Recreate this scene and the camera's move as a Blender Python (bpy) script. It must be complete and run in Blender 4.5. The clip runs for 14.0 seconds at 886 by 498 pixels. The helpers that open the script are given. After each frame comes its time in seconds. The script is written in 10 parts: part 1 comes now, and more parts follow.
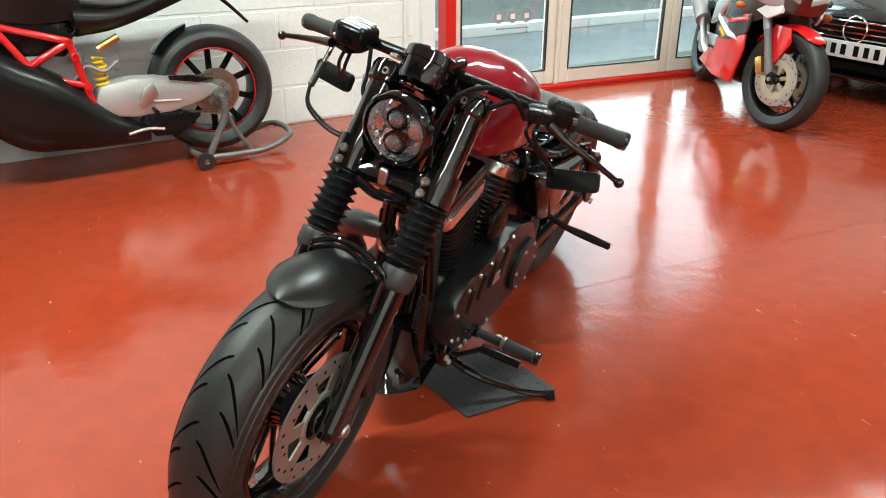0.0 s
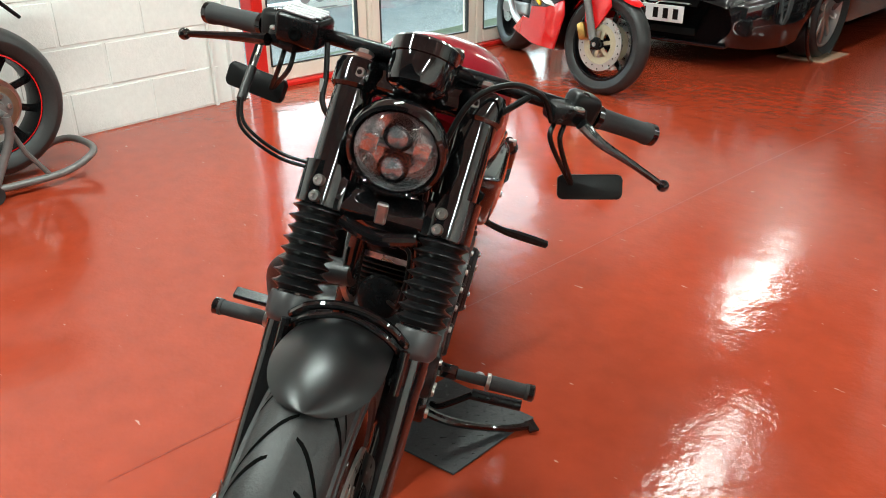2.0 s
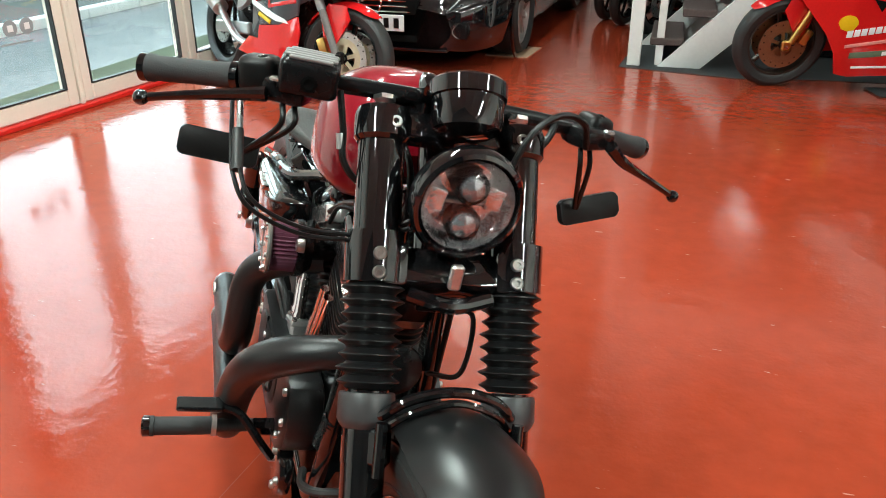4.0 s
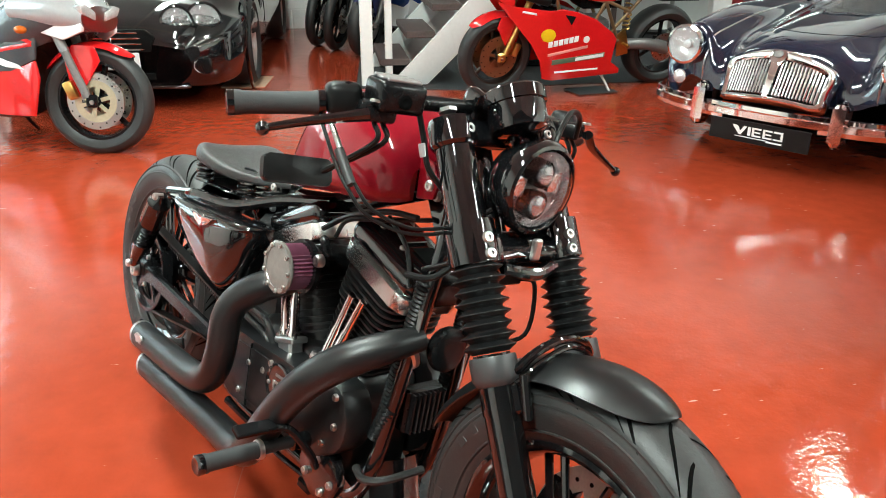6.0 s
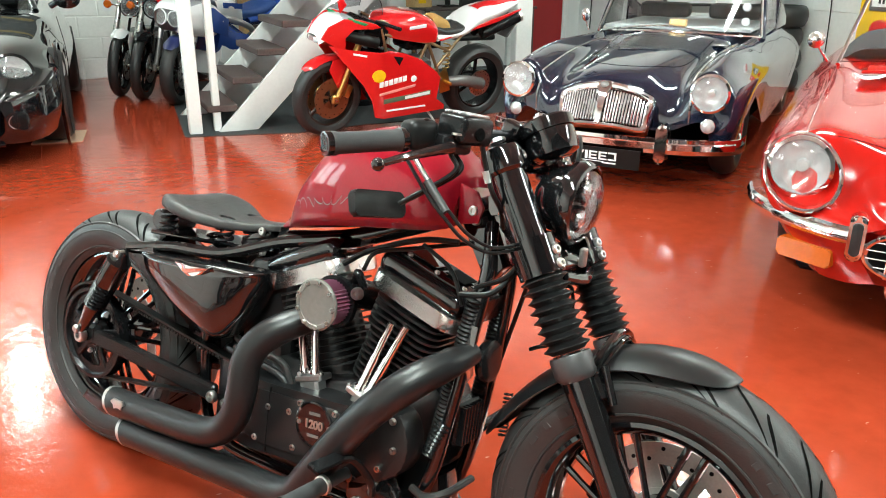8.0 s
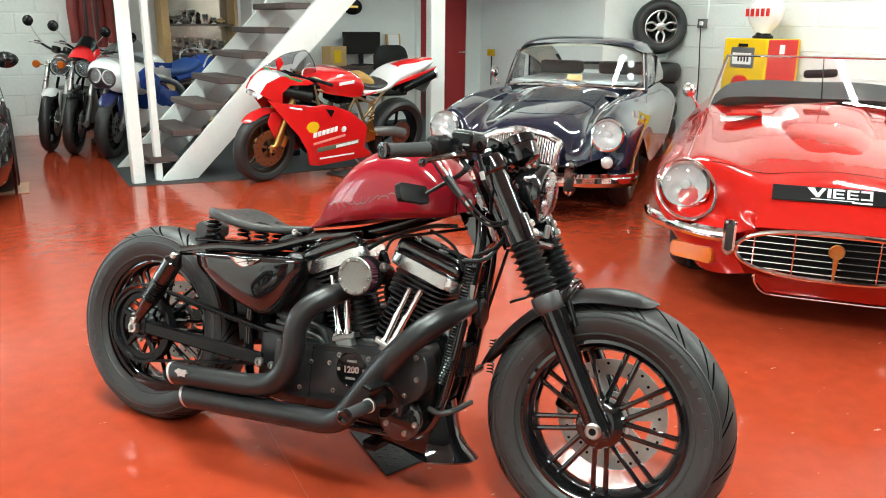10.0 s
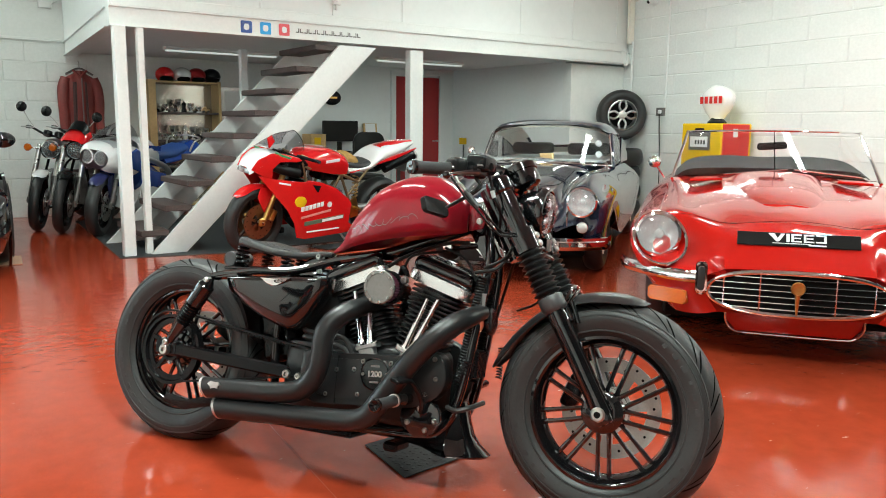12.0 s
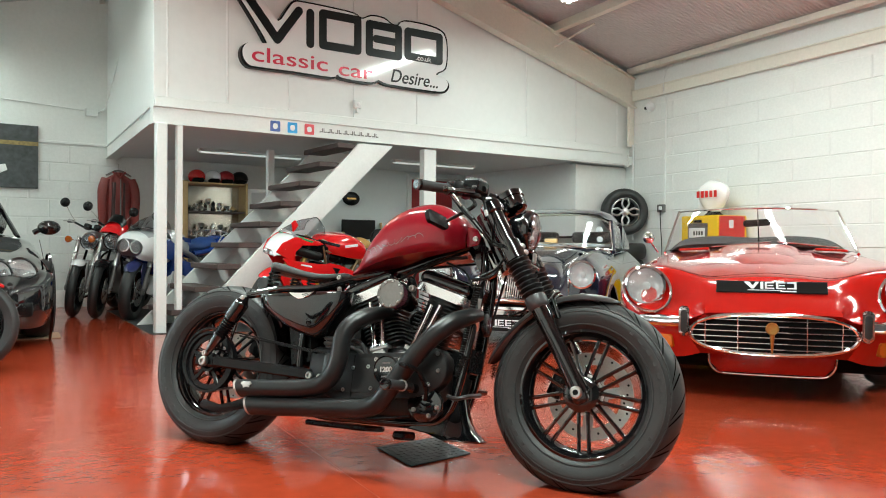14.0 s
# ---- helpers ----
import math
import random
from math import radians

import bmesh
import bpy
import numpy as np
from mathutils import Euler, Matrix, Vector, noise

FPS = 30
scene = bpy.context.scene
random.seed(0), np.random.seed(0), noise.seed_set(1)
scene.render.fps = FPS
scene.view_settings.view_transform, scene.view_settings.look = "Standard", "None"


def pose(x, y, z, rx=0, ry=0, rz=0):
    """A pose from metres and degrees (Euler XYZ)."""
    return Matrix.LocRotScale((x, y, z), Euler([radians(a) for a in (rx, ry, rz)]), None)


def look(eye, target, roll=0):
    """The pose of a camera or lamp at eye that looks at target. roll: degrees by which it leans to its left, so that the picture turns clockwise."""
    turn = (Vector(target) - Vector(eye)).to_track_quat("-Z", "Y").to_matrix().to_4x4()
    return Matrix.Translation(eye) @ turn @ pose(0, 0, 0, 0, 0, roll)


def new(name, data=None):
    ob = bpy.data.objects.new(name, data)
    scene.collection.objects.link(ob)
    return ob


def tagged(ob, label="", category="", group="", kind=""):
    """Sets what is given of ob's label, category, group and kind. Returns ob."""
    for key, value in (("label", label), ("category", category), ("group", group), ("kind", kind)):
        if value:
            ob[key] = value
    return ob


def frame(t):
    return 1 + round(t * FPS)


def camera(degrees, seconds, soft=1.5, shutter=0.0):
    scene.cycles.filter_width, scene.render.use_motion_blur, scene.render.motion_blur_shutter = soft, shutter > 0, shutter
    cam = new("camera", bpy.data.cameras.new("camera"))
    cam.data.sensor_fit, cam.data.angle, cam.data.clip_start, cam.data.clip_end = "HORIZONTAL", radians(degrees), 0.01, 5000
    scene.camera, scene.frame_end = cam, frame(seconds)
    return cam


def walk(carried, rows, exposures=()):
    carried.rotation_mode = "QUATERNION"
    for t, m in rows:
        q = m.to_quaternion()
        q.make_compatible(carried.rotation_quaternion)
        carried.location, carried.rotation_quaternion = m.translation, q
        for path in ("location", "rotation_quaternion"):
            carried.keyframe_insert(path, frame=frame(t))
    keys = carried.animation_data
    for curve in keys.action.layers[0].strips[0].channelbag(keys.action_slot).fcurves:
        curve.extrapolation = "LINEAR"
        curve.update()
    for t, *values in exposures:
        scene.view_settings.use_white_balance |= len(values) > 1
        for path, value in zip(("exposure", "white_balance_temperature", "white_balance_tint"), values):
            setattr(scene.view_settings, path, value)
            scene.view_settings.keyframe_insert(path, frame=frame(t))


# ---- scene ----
cam = camera(59.1, 14.0, soft=1.0)
PATH = [
    (0, (1.388, -5.828, 1.266), (-0.176, -4.889, 0.446), 0.2),
    (0.5, (1.27, -5.82, 1.261), (-0.232, -4.789, 0.435), 0.2),
    (1, (1.123, -5.874, 1.259), (-0.298, -4.745, 0.42), 0.0),
    (1.5, (0.978, -5.935, 1.244), (-0.34, -4.698, 0.389), -0.2),
    (2, (0.829, -5.925, 1.221), (-0.356, -4.569, 0.351), -0.2),
    (2.5, (0.673, -5.894, 1.218), (-0.357, -4.42, 0.342), -0.1),
    (3, (0.546, -5.922, 1.216), (-0.328, -4.351, 0.339), -0.2),
    (3.2, (0.488, -5.962, 1.218), (-0.311, -4.351, 0.344), -0.2),
    (5.3, (-0.085, -6.169, 1.245), (-0.073, -4.34, 0.436), 0.2),
    (5.5, (-0.149, -6.21, 1.248), (-0.055, -4.382, 0.444), 0.3),
    (6, (-0.289, -6.292, 1.251), (-0.019, -4.474, 0.464), 0.2),
    (6.5, (-0.416, -6.262, 1.247), (0.026, -4.467, 0.485), 0.3),
    (7, (-0.544, -6.2, 1.25), (0.049, -4.439, 0.512), 0.4),
    (7.2, (-0.586, -6.194, 1.25), (0.054, -4.445, 0.521), 0.4),
    (9.3, (-1.113, -6.554, 1.285), (-0.133, -4.918, 0.679), 0.5),
    (9.5, (-1.161, -6.596, 1.283), (-0.161, -4.967, 0.694), 0.5),
    (10, (-1.29, -6.695, 1.277), (-0.247, -5.081, 0.724), 0.6),
    (10.5, (-1.385, -6.809, 1.274), (-0.303, -5.206, 0.762), 0.6),
    (11, (-1.481, -6.893, 1.26), (-0.37, -5.295, 0.798), 0.6),
    (11.5, (-1.542, -6.887, 1.221), (-0.411, -5.286, 0.825), 0.6),
    (12, (-1.586, -6.88, 1.101), (-0.441, -5.27, 0.793), 0.6),
    (12.5, (-1.652, -6.972, 0.972), (-0.506, -5.348, 0.749), 0.5),
    (13, (-1.709, -7.091, 0.873), (-0.571, -5.45, 0.753), 0.4),
    (13.5, (-1.752, -7.188, 0.795), (-0.623, -5.538, 0.737), 0.5),
    (14, (-1.804, -7.285, 0.787), (-0.682, -5.629, 0.783), 0.4),
]
walk(cam, [(t, look(eye, target, roll)) for t, eye, target, roll in PATH], exposures=[(0, 0.22, 5950, -9), (3, 0.18, 5950, -9), (5.4, 0.5, 5950, -9), (6.2, 0.72, 5950, -9), (7.2, 0.9, 5950, -9), (9.5, 0.86, 5950, -9), (11.5, 0.5, 5950, -9), (14, 0.36, 5950, -9)])

# world, sun, large lights
wd = bpy.data.worlds.new("sky")
scene.world = wd
wd.use_nodes = True
wn = wd.node_tree.nodes
sky = wn.new("ShaderNodeTexSky")
sky.sky_type, sky.sun_disc = "NISHITA", False
sky.sun_elevation, sky.sun_rotation = radians(38), radians(70)
sky.air_density, sky.dust_density = 1.6, 3.0
wd.node_tree.links.new(sky.outputs[0], wn["Background"].inputs[0])
wn["Background"].inputs[1].default_value = 0.15

sun_lamp = bpy.data.lights.new("sun", "SUN")
sun_lamp.energy, sun_lamp.angle, sun_lamp.color = 1.5, radians(14), (1.0, 0.96, 0.9)
sun_ob = new("sun", sun_lamp)
sun_ob.matrix_world = look((9, 3, 9), (0, 0, 0))

TUBES = [(-0.9, -6.6, 3.42), (-0.9, -3.6, 3.42), (-0.9, -0.6, 3.42), (-1.7, 2.45, 3.20), (4.0, -7.2, 3.42), (3.95, -4.6, 3.42), (3.85, -2.05, 3.42)]
for tx, ty, tz in TUBES:
    lamp = bpy.data.lights.new("tube_light", "AREA")
    lamp.shape, lamp.size, lamp.size_y, lamp.energy, lamp.color = "RECTANGLE", 0.16, 1.75, 24 if ty > 2 else (25 if ty > -1.2 else 120 if ty < -6 else 98) if tx < 0 else (115 if ty < -6 else 56), (1.0, 0.975, 0.93)
    new("tube_light", lamp).matrix_world = pose(tx, ty, tz - 0.085)
# daylight that falls through the glazed doors, from the open sky over the yard
lamp = bpy.data.lights.new("door_daylight", "AREA")
lamp.shape, lamp.size, lamp.size_y, lamp.energy, lamp.color = "RECTANGLE", 16.0, 5.4, 1020, (0.88, 0.95, 1.0)
new("door_daylight", lamp).matrix_world = look((-6.4, 2.0, 3.65), (-1.0, 1.8, 1.8))
# dim strip lights under the mezzanine
STRIPS = [(1.6, 1.9, 1.915), (4.0, 1.5, 1.915)]
for tx, ty, tz in STRIPS:
    lamp = bpy.data.lights.new("strip_light", "AREA")
    lamp.shape, lamp.size, lamp.size_y, lamp.energy, lamp.color = "RECTANGLE", 1.2, 0.06, 6, (1.0, 0.975, 0.93)
    new("strip_light", lamp).matrix_world = pose(tx, ty, tz - 0.05)


from mathutils.bvhtree import BVHTree

# ---- materials ----
def material(name, col, rough=0.5, metal=0.0, var=0.12, scale=18.0, bump=0.0, bscale=120.0, coat=0.0, rvar=0.1, col2=None, spec=0.5):
    """Principled surface with a coarse and a fine variation of colour, varied gloss and fine relief."""
    m = bpy.data.materials.new(name)
    m.use_nodes = True
    nt = m.node_tree
    n, ln = nt.nodes, nt.links
    b = n["Principled BSDF"]
    tc = n.new("ShaderNodeTexCoord")
    coarse, fine = n.new("ShaderNodeTexNoise"), n.new("ShaderNodeTexNoise")
    coarse.inputs["Scale"].default_value, fine.inputs["Scale"].default_value = scale * 0.2, scale * 4
    coarse.inputs["Detail"].default_value, fine.inputs["Detail"].default_value = 4, 5
    for t in (coarse, fine):
        ln.new(tc.outputs["Object"], t.inputs["Vector"])
    add = n.new("ShaderNodeMath")
    add.operation = "ADD"
    ln.new(coarse.outputs[0], add.inputs[0])
    ln.new(fine.outputs[0], add.inputs[1])
    ramp = n.new("ShaderNodeMapRange")
    ramp.inputs["From Min"].default_value, ramp.inputs["From Max"].default_value = 0.6, 1.4
    ln.new(add.outputs[0], ramp.inputs["Value"])
    mix = n.new("ShaderNodeMix")
    mix.data_type = "RGBA"
    dark = col2 or tuple(c * (1 - var) for c in col)
    lite = col if col2 else tuple(min(1, c * (1 + var)) for c in col)
    mix.inputs[6].default_value, mix.inputs[7].default_value = (*dark, 1), (*lite, 1)
    ln.new(ramp.outputs[0], mix.inputs[0])
    ln.new(mix.outputs[2], b.inputs["Base Color"])
    rr = n.new("ShaderNodeMapRange")
    rr.inputs["To Min"].default_value, rr.inputs["To Max"].default_value = max(0.02, rough - rvar * rough), min(1, rough + rvar * rough)
    ln.new(coarse.outputs[0], rr.inputs["Value"])
    ln.new(rr.outputs[0], b.inputs["Roughness"])
    b.inputs["Metallic"].default_value = metal
    b.inputs["Specular IOR Level"].default_value = spec
    if coat:
        b.inputs["Coat Weight"].default_value, b.inputs["Coat Roughness"].default_value = coat, 0.03
    if bump:
        tex = n.new("ShaderNodeTexNoise")
        tex.inputs["Scale"].default_value, tex.inputs["Detail"].default_value = bscale, 4
        ln.new(tc.outputs["Object"], tex.inputs["Vector"])
        bn = n.new("ShaderNodeBump")
        bn.inputs["Strength"].default_value, bn.inputs["Distance"].default_value = bump, 0.004
        ln.new(tex.outputs[0], bn.inputs["Height"])
        ln.new(bn.outputs[0], b.inputs["Normal"])
    return m


def glass_material(name, col=(1, 1, 1), rough=0.0, ior=1.45):
    m = bpy.data.materials.new(name)
    m.use_nodes = True
    b = m.node_tree.nodes["Principled BSDF"]
    b.inputs["Base Color"].default_value = (*col, 1)
    b.inputs["Transmission Weight"].default_value, b.inputs["Roughness"].default_value, b.inputs["IOR"].default_value = 1.0, rough, ior
    return m


def thin_glass(name, col, milk=0.0):
    """A thin clear cover: lets the view through and mirrors by its Fresnel gloss."""
    m = bpy.data.materials.new(name)
    m.use_nodes = True
    n, ln = m.node_tree.nodes, m.node_tree.links
    n.remove(n["Principled BSDF"])
    clear, gloss, fres, mix = n.new("ShaderNodeBsdfTransparent"), n.new("ShaderNodeBsdfGlossy"), n.new("ShaderNodeMapRange"), n.new("ShaderNodeMixShader")
    face, steep = n.new("ShaderNodeLayerWeight"), n.new("ShaderNodeMath")
    steep.operation = "POWER"
    steep.inputs[1].default_value = 5.0
    ln.new(face.outputs["Facing"], steep.inputs[0])
    ln.new(steep.outputs[0], fres.inputs["Value"])
    fres.inputs["To Min"].default_value, fres.inputs["To Max"].default_value = 0.04, 1.0
    clear.inputs[0].default_value = (*col, 1)
    gloss.inputs["Roughness"].default_value = 0.02
    ln.new(fres.outputs[0], mix.inputs[0])
    body = clear
    if milk:
        # pressed flutes scatter part of the light
        soft, body, wave, tc = n.new("ShaderNodeBsdfDiffuse"), n.new("ShaderNodeMixShader"), n.new("ShaderNodeTexWave"), n.new("ShaderNodeTexCoord")
        soft.inputs[0].default_value = (0.8, 0.8, 0.8, 1)
        wave.inputs["Scale"].default_value, wave.inputs["Distortion"].default_value = 26.0, 3.0
        ln.new(tc.outputs["Object"], wave.inputs["Vector"])
        lev = n.new("ShaderNodeMapRange")
        lev.inputs["To Min"].default_value, lev.inputs["To Max"].default_value = milk * 0.6, milk * 1.4
        ln.new(wave.outputs[1], lev.inputs["Value"])
        ln.new(lev.outputs[0], body.inputs[0])
        ln.new(clear.outputs[0], body.inputs[1])
        ln.new(soft.outputs[0], body.inputs[2])
    ln.new(body.outputs[0], mix.inputs[1])
    ln.new(gloss.outputs[0], mix.inputs[2])
    ln.new(mix.outputs[0], n["Material Output"].inputs[0])
    return m


def light_material(name, col, strength):
    m = bpy.data.materials.new(name)
    m.use_nodes = True
    b = m.node_tree.nodes["Principled BSDF"]
    b.inputs["Base Color"].default_value, b.inputs["Emission Color"].default_value = (*col, 1), (*col, 1)
    b.inputs["Emission Strength"].default_value = strength
    return m


def floor_material():
    """Red floor paint: glossy, wavy from trowelling, scuffed and dusty in patches."""
    m = material("red_floor_paint", (0.315, 0.042, 0.0165), 0.2, var=0.16, scale=3.0)
    nt = m.node_tree
    n, ln = nt.nodes, nt.links
    b = n["Principled BSDF"]
    tc = n.new("ShaderNodeTexCoord")
    wave, fine, scuff = n.new("ShaderNodeTexNoise"), n.new("ShaderNodeTexNoise"), n.new("ShaderNodeTexNoise")
    wave.inputs["Scale"].default_value, fine.inputs["Scale"].default_value, scuff.inputs["Scale"].default_value = 4.5, 15, 1.3
    wave.inputs["Detail"].default_value, fine.inputs["Detail"].default_value, scuff.inputs["Detail"].default_value = 2, 3, 6
    for t in (wave, fine, scuff):
        ln.new(tc.outputs["Object"], t.inputs["Vector"])
    b1, b2 = n.new("ShaderNodeBump"), n.new("ShaderNodeBump")
    b1.inputs["Strength"].default_value, b1.inputs["Distance"].default_value = 0.21, 0.012
    b2.inputs["Strength"].default_value, b2.inputs["Distance"].default_value = 0.24, 0.0045
    ln.new(wave.outputs[0], b1.inputs["Height"])
    ln.new(fine.outputs[0], b2.inputs["Height"])
    ln.new(b1.outputs[0], b2.inputs["Normal"])
    peel, b3 = n.new("ShaderNodeTexNoise"), n.new("ShaderNodeBump")
    peel.inputs["Scale"].default_value, peel.inputs["Detail"].default_value = 62, 2
    b3.inputs["Strength"].default_value, b3.inputs["Distance"].default_value = 0.42, 0.001
    ln.new(tc.outputs["Object"], peel.inputs["Vector"])
    ln.new(peel.outputs[0], b3.inputs["Height"])
    ln.new(b2.outputs[0], b3.inputs["Normal"])
    ln.new(b3.outputs[0], b.inputs["Normal"])
    mr = n.new("ShaderNodeMapRange")
    mr.inputs["From Min"].default_value, mr.inputs["From Max"].default_value = 0.35, 0.7
    mr.inputs["To Min"].default_value, mr.inputs["To Max"].default_value = 0.07, 0.21
    ln.new(scuff.outputs[0], mr.inputs["Value"])
    ln.new(mr.outputs[0], b.inputs["Roughness"])
    # sparse pale chips and scratches in the paint
    stretch, chip, pick, mix = n.new("ShaderNodeMapping"), n.new("ShaderNodeTexNoise"), n.new("ShaderNodeMapRange"), n.new("ShaderNodeMix")
    stretch.inputs["Scale"].default_value, stretch.inputs["Rotation"].default_value = (14, 46, 20), (0, 0, 0.7)
    chip.inputs["Scale"].default_value, chip.inputs["Detail"].default_value = 1.0, 3
    pick.inputs["From Min"].default_value, pick.inputs["From Max"].default_value, pick.inputs["To Max"].default_value = 0.715, 0.75, 0.6
    ln.new(tc.outputs["Object"], stretch.inputs["Vector"])
    ln.new(stretch.outputs[0], chip.inputs["Vector"])
    ln.new(chip.outputs[0], pick.inputs["Value"])
    mix.data_type = "RGBA"
    ln.new(pick.outputs[0], mix.inputs[0])
    ln.new(b.inputs["Base Color"].links[0].from_socket, mix.inputs[6])
    mix.inputs[7].default_value = (0.55, 0.36, 0.28, 1)
    ln.new(mix.outputs[2], b.inputs["Base Color"])
    return m


M_FLOOR = floor_material()
M_WALL = material("white_wall_paint", (0.79, 0.80, 0.775), 0.6, var=0.05, scale=6, bump=0.35, bscale=60)
M_BLOCK = material("white_block_paint", (0.80, 0.81, 0.785), 0.55, var=0.06, scale=9, bump=0.5, bscale=90)
M_BOARD = material("white_board_paint", (0.79, 0.805, 0.79), 0.5, var=0.03, scale=4)
# near-black colour for the unseen front wall, so gloss black mirrors a dark room
M_DIMWALL = material("unseen_wall_dark", (0.07, 0.07, 0.07), 0.7, var=0.1, scale=6)
M_WOODWHITE = material("white_gloss_timber", (0.79, 0.80, 0.78), 0.35, var=0.05, scale=10, bump=0.1)
M_CREAM = material("cream_steel_paint", (0.76, 0.73, 0.64), 0.4, var=0.06, scale=8)
M_ROOF = material("grey_roof_sheet", (0.62, 0.62, 0.61), 0.45, var=0.08, scale=5)
M_UPVC = material("white_frame_plastic", (0.80, 0.74, 0.64), 0.3, var=0.03)
M_REDPAINT = material("red_gloss_paint", (0.60, 0.015, 0.012), 0.3, var=0.1, bump=0.05)
M_REDDOOR = material("dark_red_door_paint", (0.32, 0.012, 0.015), 0.35, var=0.08)
M_GLASS = glass_material("clear_glass")
M_TREAD = material("brown_tread_timber", (0.085, 0.06, 0.055), 0.6, var=0.3, scale=14)
M_RUBBER = material("tyre_rubber", (0.021, 0.021, 0.021), 0.47, spec=0.5, var=0.25, scale=30, bump=0.15, bscale=300)
M_GROOVE = material("tyre_groove", (0.002, 0.002, 0.002), 0.9, spec=0.05, var=0.1)
M_BLACK = material("gloss_black_paint", (0.004, 0.004, 0.0045), 0.05, var=0.2, coat=0.6, spec=0.6)
M_SATIN = material("satin_black_paint", (0.006, 0.006, 0.0065), 0.24, spec=0.22, var=0.2, scale=25)
M_MATT = material("matt_black_coating", (0.010, 0.010, 0.0105), 0.34, spec=0.42, var=0.25, scale=40, bump=0.12, bscale=400)
M_PLASTIC = material("black_plastic", (0.006, 0.006, 0.006), 0.36, spec=0.22, var=0.2, bump=0.1, bscale=500)
M_GRIP = material("grip_rubber", (0.022, 0.022, 0.023), 0.7, var=0.2, bump=0.2, bscale=500)
M_GUARD = material("satin_black_guard_paint", (0.006, 0.006, 0.0063), 0.34, spec=0.5, var=0.15, scale=12)
M_CAP = material("frosted_clear_cap", (0.13, 0.122, 0.112), 0.22, var=0.15, scale=30, coat=0.8)
M_CHROME = material("chrome", (0.86, 0.86, 0.86), 0.05, metal=1.0, var=0.03)
M_STEEL = material("bare_steel", (0.55, 0.54, 0.52), 0.28, metal=1.0, var=0.15, scale=60)
M_DISC = material("ground_disc_steel", (0.50, 0.48, 0.45), 0.45, metal=0.75, var=0.15, scale=50)
M_ALLOY = material("brushed_alloy", (0.62, 0.61, 0.60), 0.35, metal=1.0, var=0.12, scale=60)
M_DARKSTEEL = material("grey_painted_steel", (0.16, 0.15, 0.145), 0.4, metal=0.3, var=0.2)
M_CANDY = material("candy_red_paint", (0.19, 0.004, 0.012), 0.3, var=0.12, coat=0.85, scale=60, spec=0.03)
M_LEATHER = material("black_leather", (0.028, 0.028, 0.028), 0.33, var=0.25, scale=30, bump=0.5, bscale=350)
M_COLLAR = material("dull_grey_metal", (0.06, 0.06, 0.062), 0.42, metal=0.4, var=0.2)
M_LIDGREY = material("worn_grey_alloy", (0.30, 0.30, 0.30), 0.4, metal=0.7, var=0.15)
M_SPRING = material("black_spring_steel", (0.02, 0.02, 0.022), 0.22, metal=0.6, var=0.1)
M_POLISHED = material("polished_alloy", (0.78, 0.77, 0.76), 0.27, metal=1.0, var=0.08, scale=40)
M_LAMPGREY = material("grey_mirror", (0.34, 0.34, 0.35), 0.2, metal=0.25, var=0.1)
M_LENS = thin_glass("lamp_glass", (0.97, 0.97, 0.97))
M_BOWL = material("lamp_bowl", (0.60, 0.61, 0.62), 0.2, metal=0.55, var=0.25, scale=30, bump=1.0, bscale=60)
M_VINYL = material("grey_vinyl", (0.30, 0.31, 0.32), 0.5, var=0.05)
M_FLUTED = thin_glass("fluted_lamp_glass", (0.95, 0.95, 0.95), 0.075)
M_GAITER = material("gaiter_rubber", (0.007, 0.007, 0.0075), 0.3, spec=0.45, var=0.2, scale=40)
M_FACET = material("faceted_lamp_mirror", (0.80, 0.80, 0.82), 0.12, metal=0.85, var=0.1, bump=0.7, bscale=70)
M_PROJ = material("projector_glass", (0.42, 0.43, 0.46), 0.1, metal=0.75, var=0.25, coat=1.0, bump=0.3, bscale=90)
M_SMOKE = thin_glass("smoked_screen", (0.55, 0.55, 0.57))
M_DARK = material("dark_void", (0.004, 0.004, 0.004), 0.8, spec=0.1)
M_GOLD = material("gold_metal", (0.62, 0.40, 0.12), 0.3, metal=1.0, var=0.15)
M_AMBER = material("amber_lens", (0.46, 0.10, 0.006), 0.15, var=0.1, coat=0.5)
M_SCARLET = material("scarlet_paint", (0.62, 0.008, 0.012), 0.12, var=0.08, coat=1.0)
M_JAGRED = material("bright_red_car_paint", (0.42, 0.007, 0.005), 0.12, var=0.06, coat=0.6, scale=4)
M_NAVY = material("navy_car_paint", (0.010, 0.014, 0.031), 0.08, var=0.1, coat=1.0, scale=4)
M_CARBLACK = material("black_car_paint", (0.005, 0.005, 0.006), 0.07, var=0.1, coat=1.0, scale=4)
M_WHITEPAINT = material("white_gloss_paint", (0.80, 0.80, 0.80), 0.15, var=0.04, coat=0.7)
M_BLUE = material("blue_gloss_paint", (0.02, 0.06, 0.30), 0.18, var=0.1, coat=0.7)
M_NAVYPL = material("dark_blue_plastic", (0.02, 0.025, 0.10), 0.3, var=0.1)
M_YELLOW = material("yellow_gloss_paint", (0.78, 0.50, 0.01), 0.25, var=0.06)
M_PAPER = material("white_print", (0.85, 0.85, 0.85), 0.5, var=0.02)
M_MAT = material("dark_grey_matting", (0.035, 0.038, 0.04), 0.75, var=0.35, scale=30, bump=0.6, bscale=200)
M_PINE = material("pine_board", (0.50, 0.33, 0.14), 0.5, var=0.2, scale=12)
